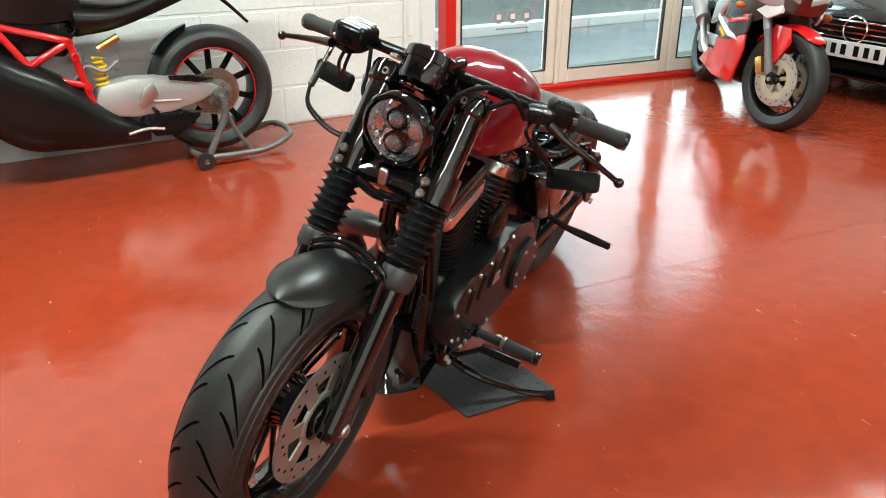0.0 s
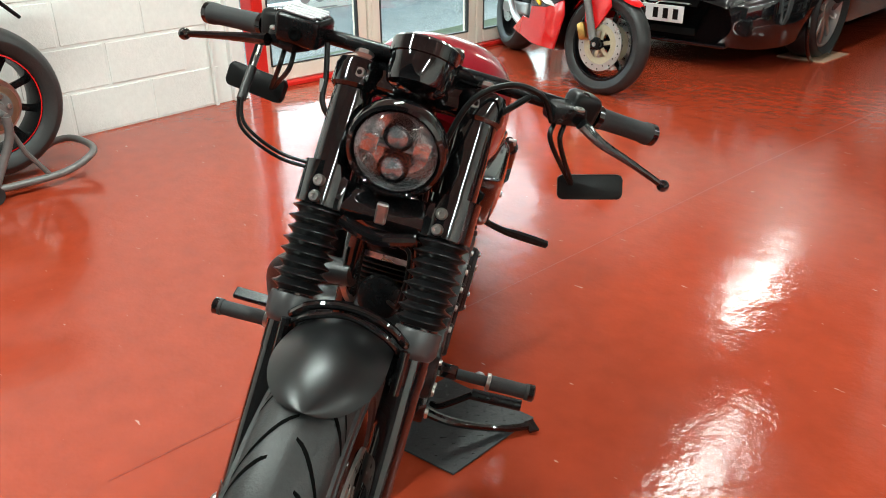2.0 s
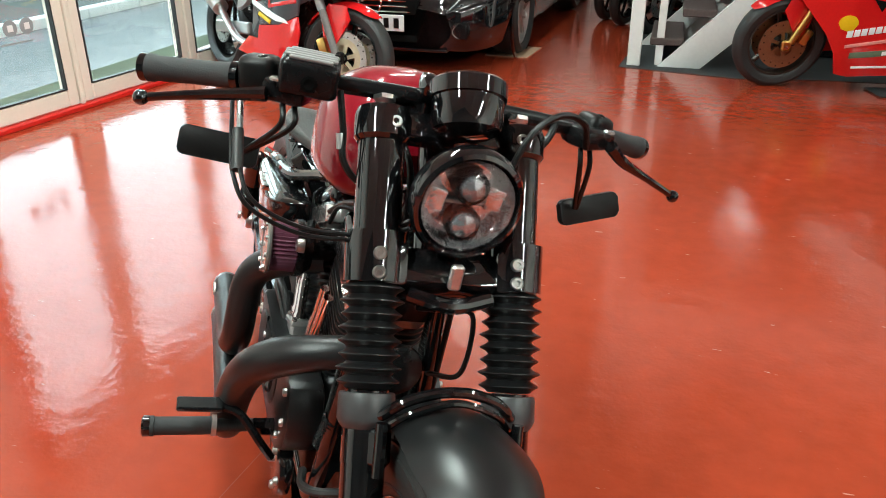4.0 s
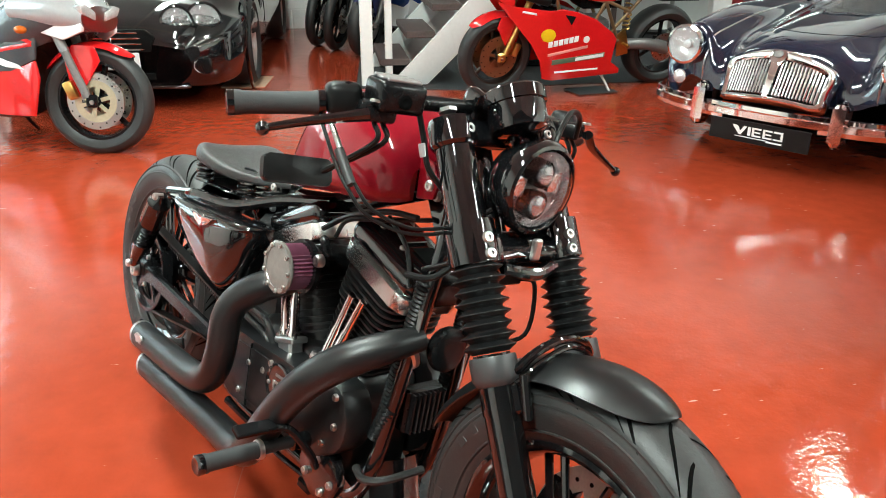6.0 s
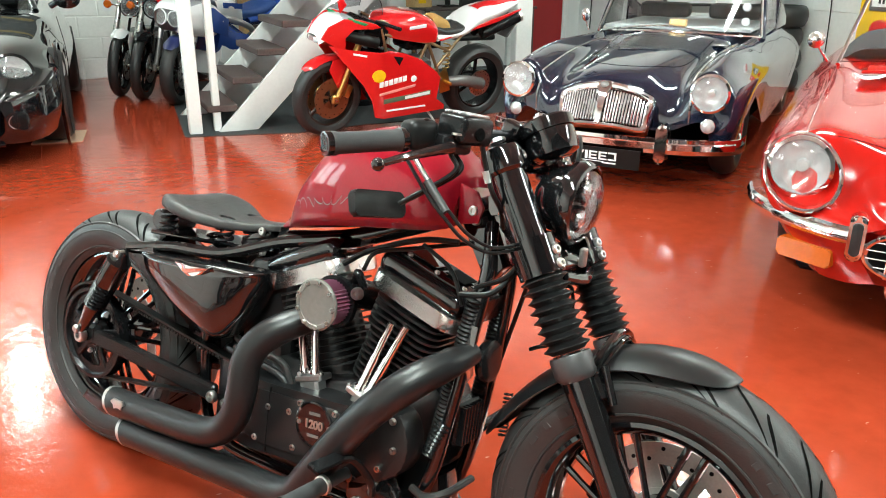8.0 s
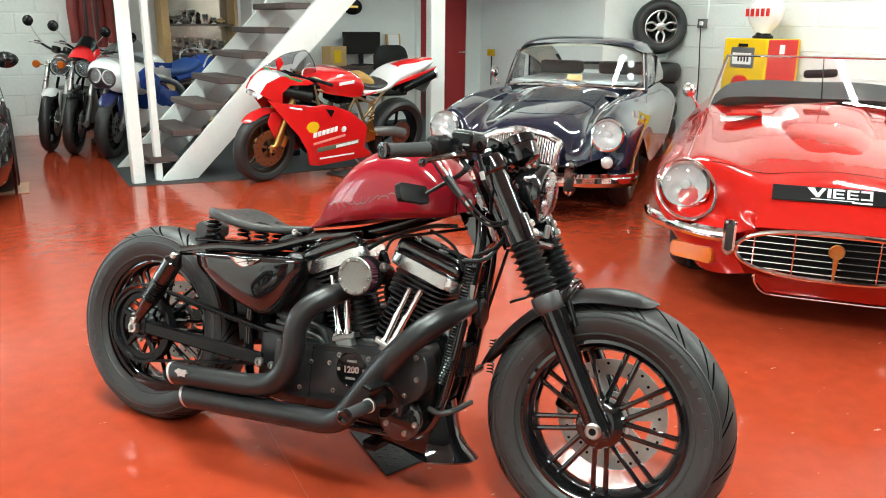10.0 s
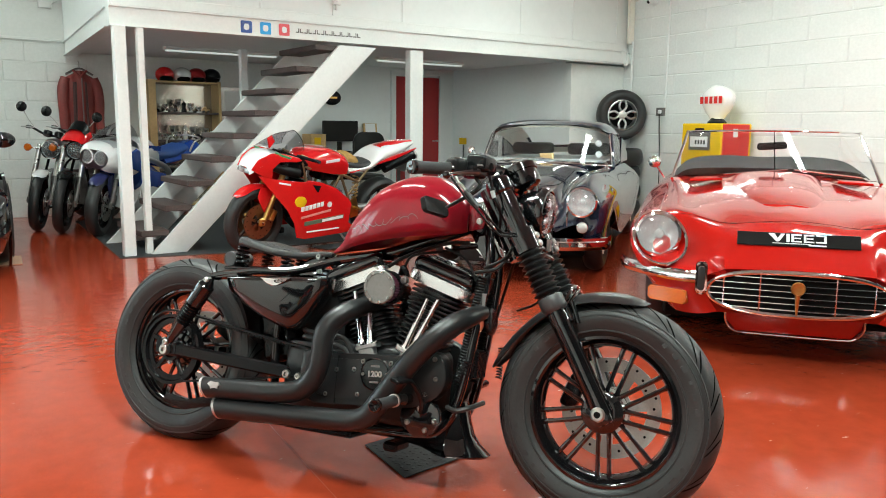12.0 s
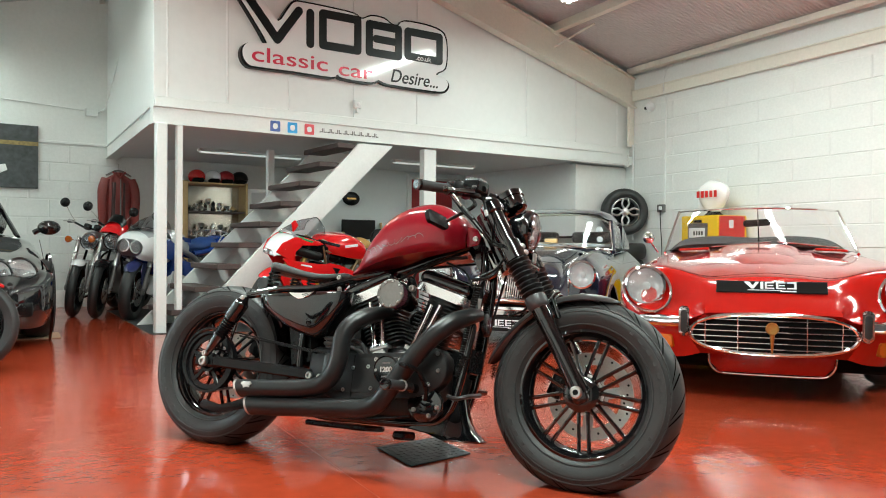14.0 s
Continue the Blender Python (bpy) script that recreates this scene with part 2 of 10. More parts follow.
M_TARMAC = material("wet_tarmac", (0.15, 0.155, 0.16), 0.22, var=0.3, scale=8, bump=0.3)
M_GRASS = material("verge_grass", (0.09, 0.11, 0.06), 0.9, var=0.5, scale=30, bump=1.0)
M_TUBE = light_material("lit_tube", (1.0, 0.97, 0.92), 6.0)


# ---- mesh helpers ----
def part(name, bm, mat, parent=None, label="", sharp=35):
    """Links a bmesh as one mesh object, under a thing or a part, if one is given."""
    me = bpy.data.meshes.new(name)
    bmesh.ops.recalc_face_normals(bm, faces=bm.faces)
    bm.to_mesh(me)
    bm.free()
    for x in mat if isinstance(mat, (list, tuple)) else [mat]:
        me.materials.append(x)
    me.polygons.foreach_set("use_smooth", [True] * len(me.polygons))
    me.set_sharp_from_angle(angle=radians(sharp))
    ob = new(name, me)
    if mat in (M_GLASS, M_LENS, M_SMOKE, M_FLUTED):
        ob.visible_shadow = False
    if parent:
        ob.parent = parent
    if label:
        ob["label"] = label
    return ob


def twin(ob, m=None, name=None):
    """A further piece on the same mesh, under the same thing, at the pose m of its own."""
    o = ob.copy()
    if name:
        o.name = name
    if m is not None:
        o.matrix_basis = m
    scene.collection.objects.link(o)
    return o


def thing(name, m, label, category, group="", kind=""):
    ob = new(name)
    ob.empty_display_size = 0.1
    ob.matrix_world = m
    return tagged(ob, label, category, group, kind)


def BM():
    return bmesh.new()


def add_box(bm, c, s, m=None, bev=0.0, seg=1):
    t = Matrix.Translation(c) @ (m if m is not None else Matrix()) @ Matrix.Diagonal((*s, 1))
    r = bmesh.ops.create_cube(bm, size=1, matrix=t)
    if bev:
        es = list({e for v in r["verts"] for e in v.link_edges})
        bmesh.ops.bevel(bm, geom=es, offset=bev, segments=seg, affect="EDGES", profile=0.5)
    return bm


def box(c, s, m=None, bev=0.0, seg=1):
    return add_box(BM(), c, s, m, bev, seg)


def add_rings(bm, rings, close=True, cap=True, loop=False):
    """Skins rings of equal length; close: each ring is a loop; loop: the last ring meets the first."""
    vs = [[bm.verts.new(p) for p in r] for r in rings]
    k = len(rings[0])
    pairs = list(zip(vs, vs[1:])) + ([(vs[-1], vs[0])] if loop else [])
    for a, b in pairs:
        for i in range(k if close else k - 1):
            j = (i + 1) % k
            bm.faces.new((a[i], a[j], b[j], b[i]))
    if cap and close and not loop:
        bm.faces.new(vs[0][::-1])
        bm.faces.new(vs[-1])
    return bm


def add_cyl(bm, a, b, r, r2=None, seg=18, cap=True):
    a, b = Vector(a), Vector(b)
    q = (b - a).to_track_quat("Z", "Y")
    rings = []
    for c, rad in ((a, r), (b, r if r2 is None else r2)):
        rings.append([c + q @ Vector((rad * math.cos(2 * math.pi * i / seg), rad * math.sin(2 * math.pi * i / seg), 0)) for i in range(seg)])
    return add_rings(bm, rings, cap=cap)


def cyl(a, b, r, r2=None, seg=18, cap=True):
    return add_cyl(BM(), a, b, r, r2, seg, cap)


def add_lathe(bm, prof, o=(0, 0, 0), axis=(0, 0, 1), seg=32, loop=False, cap=True):
    """Turns a profile of (radius, height) round an axis through o."""
    q = Vector(axis).to_track_quat("Z", "Y")
    o = Vector(o)
    rings = []
    for r, h in prof:
        r = max(r, 1e-4)
        rings.append([o + q @ Vector((r * math.cos(2 * math.pi * i / seg), r * math.sin(2 * math.pi * i / seg), h)) for i in range(seg)])
    return add_rings(bm, rings, cap=cap, loop=loop)


def lathe(prof, o=(0, 0, 0), axis=(0, 0, 1), seg=32, loop=False, cap=True):
    return add_lathe(BM(), prof, o, axis, seg, loop, cap)


def spline(pts, n=8):
    """Catmull-Rom through points of any dimension."""
    P = [np.array(p, float) for p in pts]
    P = [2 * P[0] - P[1]] + P + [2 * P[-1] - P[-2]]
    out = []
    for i in range(1, len(P) - 2):
        for k in range(n):
            t = k / n
            a, b, c, e = P[i - 1], P[i], P[i + 1], P[i + 2]
            out.append(0.5 * (2 * b + (c - a) * t + (2 * a - 5 * b + 4 * c - e) * t * t + (3 * b - a - 3 * c + e) * t ** 3))
    out.append(P[-2])
    return out


def add_tube(bm, pts, r, seg=10, n=6, smooth=True, cap=True):
    """A round bar along points; r: one radius, or one for each point."""
    rs = r if isinstance(r, (list, tuple)) else [r] * len(pts)
    rows = [(*p, q) for p, q in zip(pts, rs)]
    rows = spline(rows, n) if smooth and len(rows) > 2 else [np.array(x, float) for x in rows]
    C = [Vector(x[:3]) for x in rows]
    up = None
    rings = []
    for i, c in enumerate(C):
        d = (C[min(i + 1, len(C) - 1)] - C[max(i - 1, 0)]).normalized()
        if up is None:
            up = d.orthogonal().normalized()
        up = (up - d * up.dot(d)).normalized()
        s = d.cross(up)
        rad = rows[i][3]
        rings.append([c + (up * math.cos(2 * math.pi * k / seg) + s * math.sin(2 * math.pi * k / seg)) * rad for k in range(seg)])
    return add_rings(bm, rings, cap=cap)


def tube(pts, r, seg=10, n=6, smooth=True, cap=True):
    return add_tube(BM(), pts, r, seg, n, smooth, cap)


def add_ball(bm, c, r, m=None, u=16, v=10):
    r = r if isinstance(r, (list, tuple)) else (r, r, r)
    t = Matrix.Translation(c) @ (m if m is not None else Matrix()) @ Matrix.Diagonal((*r, 1))
    bmesh.ops.create_uvsphere(bm, u_segments=u, v_segments=v, radius=1, matrix=t)
    return bm


def ball(c, r, m=None, u=16, v=10):
    return add_ball(BM(), c, r, m, u, v)


def add_plate(bm, outline, y0, y1, bev=0.0, plane="xz"):
    """A plate cut to an outline in the xz plane (thickness along y), or in xy (along z), or yz (along x)."""
    put = {"xz": lambda a, b, h: (a, h, b), "xy": lambda a, b, h: (a, b, h), "yz": lambda a, b, h: (h, a, b)}[plane]
    lo = [bm.verts.new(put(a, b, y0)) for a, b in outline]
    hi = [bm.verts.new(put(a, b, y1)) for a, b in outline]
    k = len(outline)
    new_faces = [bm.faces.new(lo), bm.faces.new(hi[::-1])]
    for i in range(k):
        new_faces.append(bm.faces.new((lo[i], hi[i], hi[(i + 1) % k], lo[(i + 1) % k])))
    if bev:
        es = list({e for v in hi + lo for e in v.link_edges})
        bmesh.ops.bevel(bm, geom=es, offset=bev, segments=2, affect="EDGES", profile=0.5)
    return bm


def plate(outline, y0, y1, bev=0.0, plane="xz"):
    return add_plate(BM(), outline, y0, y1, bev, plane)


def bent(outline, y0, y1, turn, slope, bev=0.005):
    """A plate in the xz plane that bends towards the middle (y = 0) ahead of x = turn."""
    b = plate(outline, y0, y1, bev)
    for k in range(8):
        bmesh.ops.bisect_plane(b, geom=b.verts[:] + b.edges[:] + b.faces[:], plane_co=(turn + 0.055 * k, 0, 0), plane_no=(1, 0, 0))
    side = 1 if y0 + y1 > 0 else -1
    for v in b.verts:
        d = max(0.0, v.co.x - turn)
        v.co.y -= side * (slope * d + 0.35 * slope * d * d)
    return b


def rounded(w, h, r, cx=0.0, cy=0.0, n=5):
    pts = []
    for sx, sy, a0 in ((1, 1, 0), (-1, 1, 90), (-1, -1, 180), (1, -1, 270)):
        for k in range(n + 1):
            a = radians(a0 + 90 * k / n)
            pts.append((cx + sx * (w / 2 - r) + r * math.cos(a), cy + sy * (h / 2 - r) + r * math.sin(a)))
    return pts


def skin(stations, nx=6, ny=5):
    """A smooth body, both sides alike: stations along x of (x, half-outline of (y, z) from the crown's middle to the foot)."""
    rows = []
    for x, half in stations:
        fine = spline(half, ny)
        rows.append(np.concatenate([[x], np.array(fine).ravel()]))
    rows = spline(rows, nx)
    bm = BM()
    rings = []
    for r in rows:
        yz = r[1:].reshape(-1, 2)
        left = [Vector((r[0], max(0, y), z)) for y, z in yz]
        right = [Vector((r[0], -max(0, y), z)) for y, z in yz[::-1]]
        rings.append(right[:-1] + left)
    add_rings(bm, rings, close=False, cap=False)
    return bm


def text_part(name, words, size, m, mat, parent, depth=0.002, bold=0.0):
    """Lettering in the built-in font, as a thin mesh."""
    cu = bpy.data.curves.new(name, "FONT")
    cu.body, cu.size, cu.extrude, cu.align_x, cu.align_y, cu.offset = words, size, depth, "CENTER", "CENTER", bold
    tmp = bpy.data.objects.new(name, cu)
    me = bpy.data.meshes.new_from_object(tmp)
    bpy.data.objects.remove(tmp)
    me.materials.clear()
    me.materials.append(mat)
    ob = new(name, me)
    ob.parent = parent
    ob.matrix_basis = m
    return ob


# ---- the building ----
def structure(name, bm, mat, label, category, sharp=35):
    return tagged(part(name, bm, mat, sharp=sharp), label, category, kind="structure")


RX, LX, BY, FY = 6.33, -3.11, 3.42, -9.6
EAVE, PITCH, RIDGE_X = 3.06, 0.27, 1.61
RIDGE = EAVE + PITCH * (RX - RIDGE_X)
SKEW = pose(RX, 0.10, 0, 0, 0, -7.0)              # the right wall and the roof run off square; origin in the far corner
FRONT = pose(0, 0, 0, 0, 0, 1.5) @ pose(0, 0, 0, 0, -0.3, 0)   # face of the mezzanine


def roof_z(x):
    return RIDGE - PITCH * abs(x - RIDGE_X)


def roof_at(x, y):
    return roof_z(RX + (SKEW.inverted() @ Vector((x, y, 0))).x)


def ridge_at(y):
    return RX + (RIDGE_X - RX) / math.cos(radians(7)) + (y - 0.10) * math.tan(radians(7))


def under_roof(bm, over=2.5):
    """Trims the upper ends of a wall to the roof sheets."""
    for v in bm.verts:
        if v.co.z > over:
            v.co.z = roof_at(v.co.x, v.co.y) + 0.13
    return bm


def gable(y0, y1):
    xs = (LX - 0.3, RX + 0.9)
    return plate([(xs[0], -0.1), (xs[1], -0.1), (xs[1], roof_at(xs[1], y0) + 0.13), (ridge_at(y0), RIDGE + 0.13), (xs[0], roof_at(xs[0], y0) + 0.13)], y0, y1)


fb = BM()
add_box(fb, ((RX + LX) / 2 + 0.2, (BY + FY) / 2, -0.06), (RX - LX + 1.1, BY - FY + 0.6, 0.12))
floor = structure("floor", fb, M_FLOOR, "glossy red painted concrete floor with scuffs and wavy sheen", "floor")

jt = BM()
add_rings(jt, [[(x - 0.0012, y, 0.0012), (x + 0.0012, y, 0.0012)] for x, y in ((-0.617, -5.4), (-0.496, -4.207), (-0.319, -2.42), (-0.139, -1.0))], close=False, cap=False)
structure("floor_joint", jt, material("worn_red_joint", (0.27, 0.031, 0.013), 0.4, var=0.3), "thin filled joint line across the painted floor", "joint")
gb = BM()
add_box(gb, (0, 0, -0.26), (700, 700, 0.24))
structure("ground", gb, M_TARMAC, "wet grey tarmac yard outside the glazed doors", "ground")
vb = BM()
add_box(vb, (-3.75, -1.5, -0.11), (0.5, 9, 0.06))
structure("verge", vb, M_GRASS, "mossy green strip of ground outside the doors", "verge")
kb = BM()
for i in range(14):
    add_box(kb, (-6.1, -9 + i * 0.92, -0.09), (0.14, 0.9, 0.12), bev=0.012)
structure("kerb", kb, M_WALL, "pale concrete kerb along the yard", "kerb")

wall_right = structure("wall_right", box((0.12, (BY + FY) / 2, 1.54), (0.22, BY - FY + 1.2, 3.28)), M_WALL, "white painted concrete block wall", "wall")
wall_right.matrix_world = SKEW
bw = gable(BY, BY + 0.2)
wall_back = structure("wall_back", bw, M_WALL, "white painted block gable wall", "wall")
# added wall behind the camera, darkened to hold down fill and reflections
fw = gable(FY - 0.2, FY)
structure("wall_front", fw, M_DIMWALL, "unseen gable wall closing the workshop, coloured dark to deepen reflections", "wall")
lw = BM()
add_box(lw, (LX - 0.15, (FY - 3.27) / 2, 1.55), (0.28, -3.27 - FY, 3.3))
wall_left = structure("wall_left", under_roof(lw), M_WALL, "white painted block wall with a squared end pier", "wall")
lw = BM()
add_box(lw, (LX - 0.02, (0.42 + BY) / 2, 1.55), (0.34, BY - 0.42, 3.3))
structure("wall_left_far", under_roof(lw), M_WALL, "white painted block wall beyond the glazed doors", "wall")
structure("lintel", under_roof(box((LX - 0.05, -1.42, 2.72), (0.3, 3.68, 1.0))), M_WALL, "white wall above the glazed doors", "wall")

# block courses, proud of their mortar
def block_mesh(w, h):
    b = BM()
    d = 0.006
    q = [(-w / 2, 0, -h / 2), (w / 2, 0, -h / 2), (w / 2, 0, h / 2), (-w / 2, 0, h / 2)]
    f = [(x * (1 - 0.02), d, z * (1 - 0.04)) for x, _, z in q]
    k = [(x, -0.01, z) for x, _, z in q]
    add_rings(b, [k, q, f], cap=True)
    me = bpy.data.meshes.new("block")
    bmesh.ops.recalc_face_normals(b, faces=b.faces)
    b.to_mesh(me)
    b.free()
    me.materials.append(M_BLOCK)
    return me


BLOCK, LONG = block_mesh(0.438, 0.213), block_mesh(0.888, 0.2275)


def courses(parent, start, along, count, z0, z1, off, skip=None, mesh=BLOCK, w=0.45, rise=0.225):
    """Lays block courses on a wall: start, the way along it, and the outward turn off in degrees."""
    row, z = 0, z0
    while z + 0.2 <= z1:
        i, s = 0, (w / 2 if row % 2 else 0.0)
        while s + w - 0.02 <= count:
            p = Vector(start) + Vector(along) * (s + w / 2)
            if not (skip and skip(p, z + 0.11)):
                o = new("block", mesh)
                o.parent = parent
                o.matrix_basis = pose(p.x, p.y, z + rise / 2 + random.uniform(-0.001, 0.001), random.uniform(-0.25, 0.25), 0, off + random.uniform(-0.2, 0.2))
            s += w
        row, z = row + 1, z + rise


def lay_blocks():
    courses(wall_right, (0.008, -5.7, 0), (0, 1, 0), 5.86, 0.81, 2.80, 90, None, LONG, 0.9, 0.2365)
    courses(wall_left, (LX - 0.012, -6.05, 0), (0, 1, 0), 2.75, 0.0, 1.3, -90)
    courses(wall_back, (-2.0, BY - 0.001, 0), (1, 0, 0), 2.65, 0.0, 2.05, 180)
    structure("wall_ledge", box((-0.65, BY - 0.012, 2.055), (2.7, 0.03, 0.035), bev=0.006), M_WALL, "narrow white ledge where the block wall ends", "ledge")


# roof: profiled sheets, purlins, cream rafters
def roof_side(name, x0, x1):
    b = BM()
    n = 320
    rows = []
    for k in range(n * 4 + 1):
        y = FY - 1.3 + (BY - FY + 2.2) * k / (n * 4)
        h = 0.0 if k % 4 in (0, 1) else 0.014
        rows.append([SKEW @ Vector((x - RX, y, roof_z(x) + 0.14 + h)) for x in (x0, x1)])
    vs = [[b.verts.new(p) for p in r] for r in rows]
    for a, c in zip(vs, vs[1:]):
        b.faces.new((a[0], a[1], c[1], c[0]))
    return structure(name, b, M_ROOF, "grey profiled roof lining sheets", "roof", sharp=10)


roof_side("ceiling", RIDGE_X, RX + 0.3)
roof_side("ceiling_far", LX - 0.9, RIDGE_X)
deck = BM()
for x1 in (RX + 0.5, LX - 1.0):
    add_plate(deck, [(RIDGE_X - RX, RIDGE + 0.2), (x1 - RX, roof_z(x1) + 0.2), (x1 - RX, roof_z(x1) + 0.3), (RIDGE_X - RX, RIDGE + 0.3)], FY - 1.5, BY + 1.0)
structure("roof_deck", deck, M_ROOF, "grey outer roof", "roof").matrix_world = SKEW


def rafter(y, name, dy=0.0):
    """A cream rafter across the building: web and two flanges."""
    b = BM()
    xr = ridge_at(y)
    for x1 in (RX + 0.35 + (y - 0.1) * 0.123, LX - 0.02):
        z0 = lambda x: roof_at(x, y)
        for lo, hi, ww in ((-0.39, -0.375, 0.13), (-0.375, 0.0, 0.02), (0.0, 0.015, 0.13)):
            add_plate(b, [(xr, z0(xr) + lo), (x1, z0(x1) + lo), (x1, z0(x1) + hi), (xr, z0(xr) + hi)], y - ww / 2 + dy, y + ww / 2 + dy)
    return structure(name, b, M_CREAM, "cream painted steel rafter under the roof", "beam")


rafter(-0.06, "rafter").matrix_world = FRONT
rafter(-4.8, "rafter_near")
for px in (4.85, 3.2, -0.2, -2.0):
    o = structure("purlin", box((px - RX, (FY + BY) / 2, roof_z(px) + 0.075), (0.06, BY - FY + 1.6, 0.12), pose(0, 0, 0, 0, math.degrees(math.atan(PITCH)) * (1 if px > RIDGE_X else -1), 0)), M_CREAM, "cream steel purlin under the roof sheets", "beam")
    o.matrix_world = SKEW
for nm, x, z, w, h, lab in (("eaves_rail", -0.025, 2.858, 0.05, 0.145, "cream steel rail along the top of the block wall"), ("eaves_board", -0.006, 3.03, 0.012, 0.195, "white board above the eaves rail"), ("eaves_purlin", -0.10, 3.185, 0.10, 0.075, "cream eaves member under the roof sheets")):
    structure(nm, box((x, (FY - 0.02) / 2, z), (w, -0.02 - FY, h), bev=0.006), M_WOODWHITE if nm == "eaves_board" else M_CREAM, lab, "beam").matrix_world = SKEW
structure("rail_lip", box((-0.056, (FY - 0.02) / 2, 2.922), (0.012, -0.02 - FY, 0.016)), M_CREAM, "narrow lip along the top of the eaves rail", "beam").matrix_world = SKEW
structure("corner_post", box((-0.05, 0.005, 2.66), (0.09, 0.045, 0.98), bev=0.006), M_CREAM, "cream steel post in the corner under the rafter", "post").matrix_world = SKEW
structure("brace", tube([(4.70, -0.09, 3.26), (4.86, -0.62, 3.45)], 0.014, 8), M_CREAM, "thin cream steel brace from rafter to purlin", "beam")

# glazed doors
GL = pose(-3.215, -3.10, 0, 0, 0, 84.0)   # local x runs along the doors, local y points outdoors


def glazing(name, x0, x1, handle):
    t = thing(name, GL, "white plastic framed glazed door, closed", "door", "glazed doors", "structure")
    w, z0, z1, fr = x1 - x0, 0.03, 2.12, 0.075
    b = BM()
    add_box(b, (x0 + fr / 2, 0, (z0 + z1) / 2), (fr, 0.07, z1 - z0), bev=0.008)
    add_box(b, (x1 - fr / 2, 0, (z0 + z1) / 2), (fr, 0.07, z1 - z0), bev=0.008)
    add_box(b, ((x0 + x1) / 2, 0.0, z0 + 0.05), (w - 2 * fr, 0.068, 0.10), bev=0.008)
    add_box(b, ((x0 + x1) / 2, 0.0, z1 - 0.05), (w - 2 * fr, 0.068, 0.10), bev=0.008)
    part("door_frame", b, M_UPVC, t)
    pane = part("pane", box(((x0 + x1) / 2, 0.012, (z0 + z1) / 2), (w - 2 * fr, 0.006, z1 - z0 - 0.2)), M_GLASS, t, "clear glass pane")
    pane.visible_shadow = False
    for gx, gz, gw, gh in ((x0 + fr + 0.004, (z0 + z1) / 2, 0.008, z1 - z0 - 0.2), (x1 - fr - 0.004, (z0 + z1) / 2, 0.008, z1 - z0 - 0.2), ((x0 + x1) / 2, z0 + 0.104, w - 2 * fr, 0.008)):
        part("gasket", box((gx, -0.02, gz), (gw, 0.03, gh)), M_RUBBER, t, "black rubber gasket")
    if handle:
        part("door_handle", add_box(box((handle, -0.05, 1.0), (0.03, 0.02, 0.2), bev=0.005), (handle + 0.05, -0.07, 1.02), (0.12, 0.018, 0.02), bev=0.005), M_UPVC, t)
    return t


g1 = glazing("door_1", 0.07, 0.90, 0.84)
glazing("door_2", 0.94, 1.93, 0)
glazing("window_1", 1.94, 2.92, 0)
glazing("window_2", 2.93, 3.56, 0)
o = structure("door_post", box((0.03, -0.06, 1.1), (0.075, 0.13, 2.2), bev=0.006), M_REDPAINT, "red painted timber post beside the glazed door", "post")
o.matrix_world = GL
o = structure("threshold", box((1.8, 0.0, 0.013), (3.55, 0.14, 0.034), bev=0.008), M_REDPAINT, "red painted threshold under the glazed doors", "threshold")
o.matrix_world = GL
o = structure("door_mullion", box((0.92, 0.0, 1.06), (0.03, 0.09, 2.12), bev=0.006), M_UPVC, "white plastic mullion between the doors", "post")
o.matrix_world = GL
structure("pier", box((LX - 0.07, -3.255, 1.5), (0.20, 0.10, 3.0), bev=0.006), M_WOODWHITE, "white painted timber end of the wall", "post")
structure("pier_trim", tube([(LX + 0.012, -3.42, 0), (LX + 0.012, -3.42, 3)], 0.012, 8), M_WOODWHITE, "white surface conduit on the block wall", "pipe")

# window stickers: three grey discs and a line of small print
for i, sx in enumerate((0.45, 0.56, 0.67)):
    s = thing("window_sticker", GL @ pose(sx, 0.002, 0.52), "round grey vinyl sticker on the glass door", "sticker", "door stickers")
    part("disc", lathe([(0.045, 0.0), (0.045, 0.002)], (0, 0, 0), (0, 1, 0), 28), M_VINYL, s)
    part("mark", box((0, -0.0025, 0), (0.035, 0.002, 0.035), bev=0.0004), M_PAPER, s)
s = thing("sticker_line", GL @ pose(0.56, 0.002, 0.44), "line of small grey print on the glass door", "sticker")
part("print_bar", box((0, 0, 0), (0.26, 0.002, 0.010)), M_VINYL, s)

# ---- mezzanine ----
SIDE = 0.07   # the mezzanine's side runs slightly off square
ZB, ZT = 1.885, 2.05


def mezz_beam(name, p0, p1):
    b = BM()
    p0, p1 = Vector(p0), Vector(p1)
    d = (p1 - p0)
    ang = math.degrees(math.atan2(d.y, d.x))
    m = pose(0, 0, 0, 0, 0, ang)
    c = (p0 + p1) / 2
    L = d.length
    n = m @ Vector((0, 1, 0))
    add_box(b, (c.x + n.x * 0.05, c.y + n.y * 0.05, ZB + 0.006), (L, 0.14, 0.012), m)
    add_box(b, (c.x + n.x * 0.05, c.y + n.y * 0.05, (ZB + ZT) / 2), (L, 0.10, ZT - ZB - 0.025), m)
    add_box(b, (c.x + n.x * 0.05, c.y + n.y * 0.05, ZT - 0.006), (L, 0.14, 0.012), m)
    return structure(name, b, M_WOODWHITE, "white painted beam of the mezzanine floor", "beam")


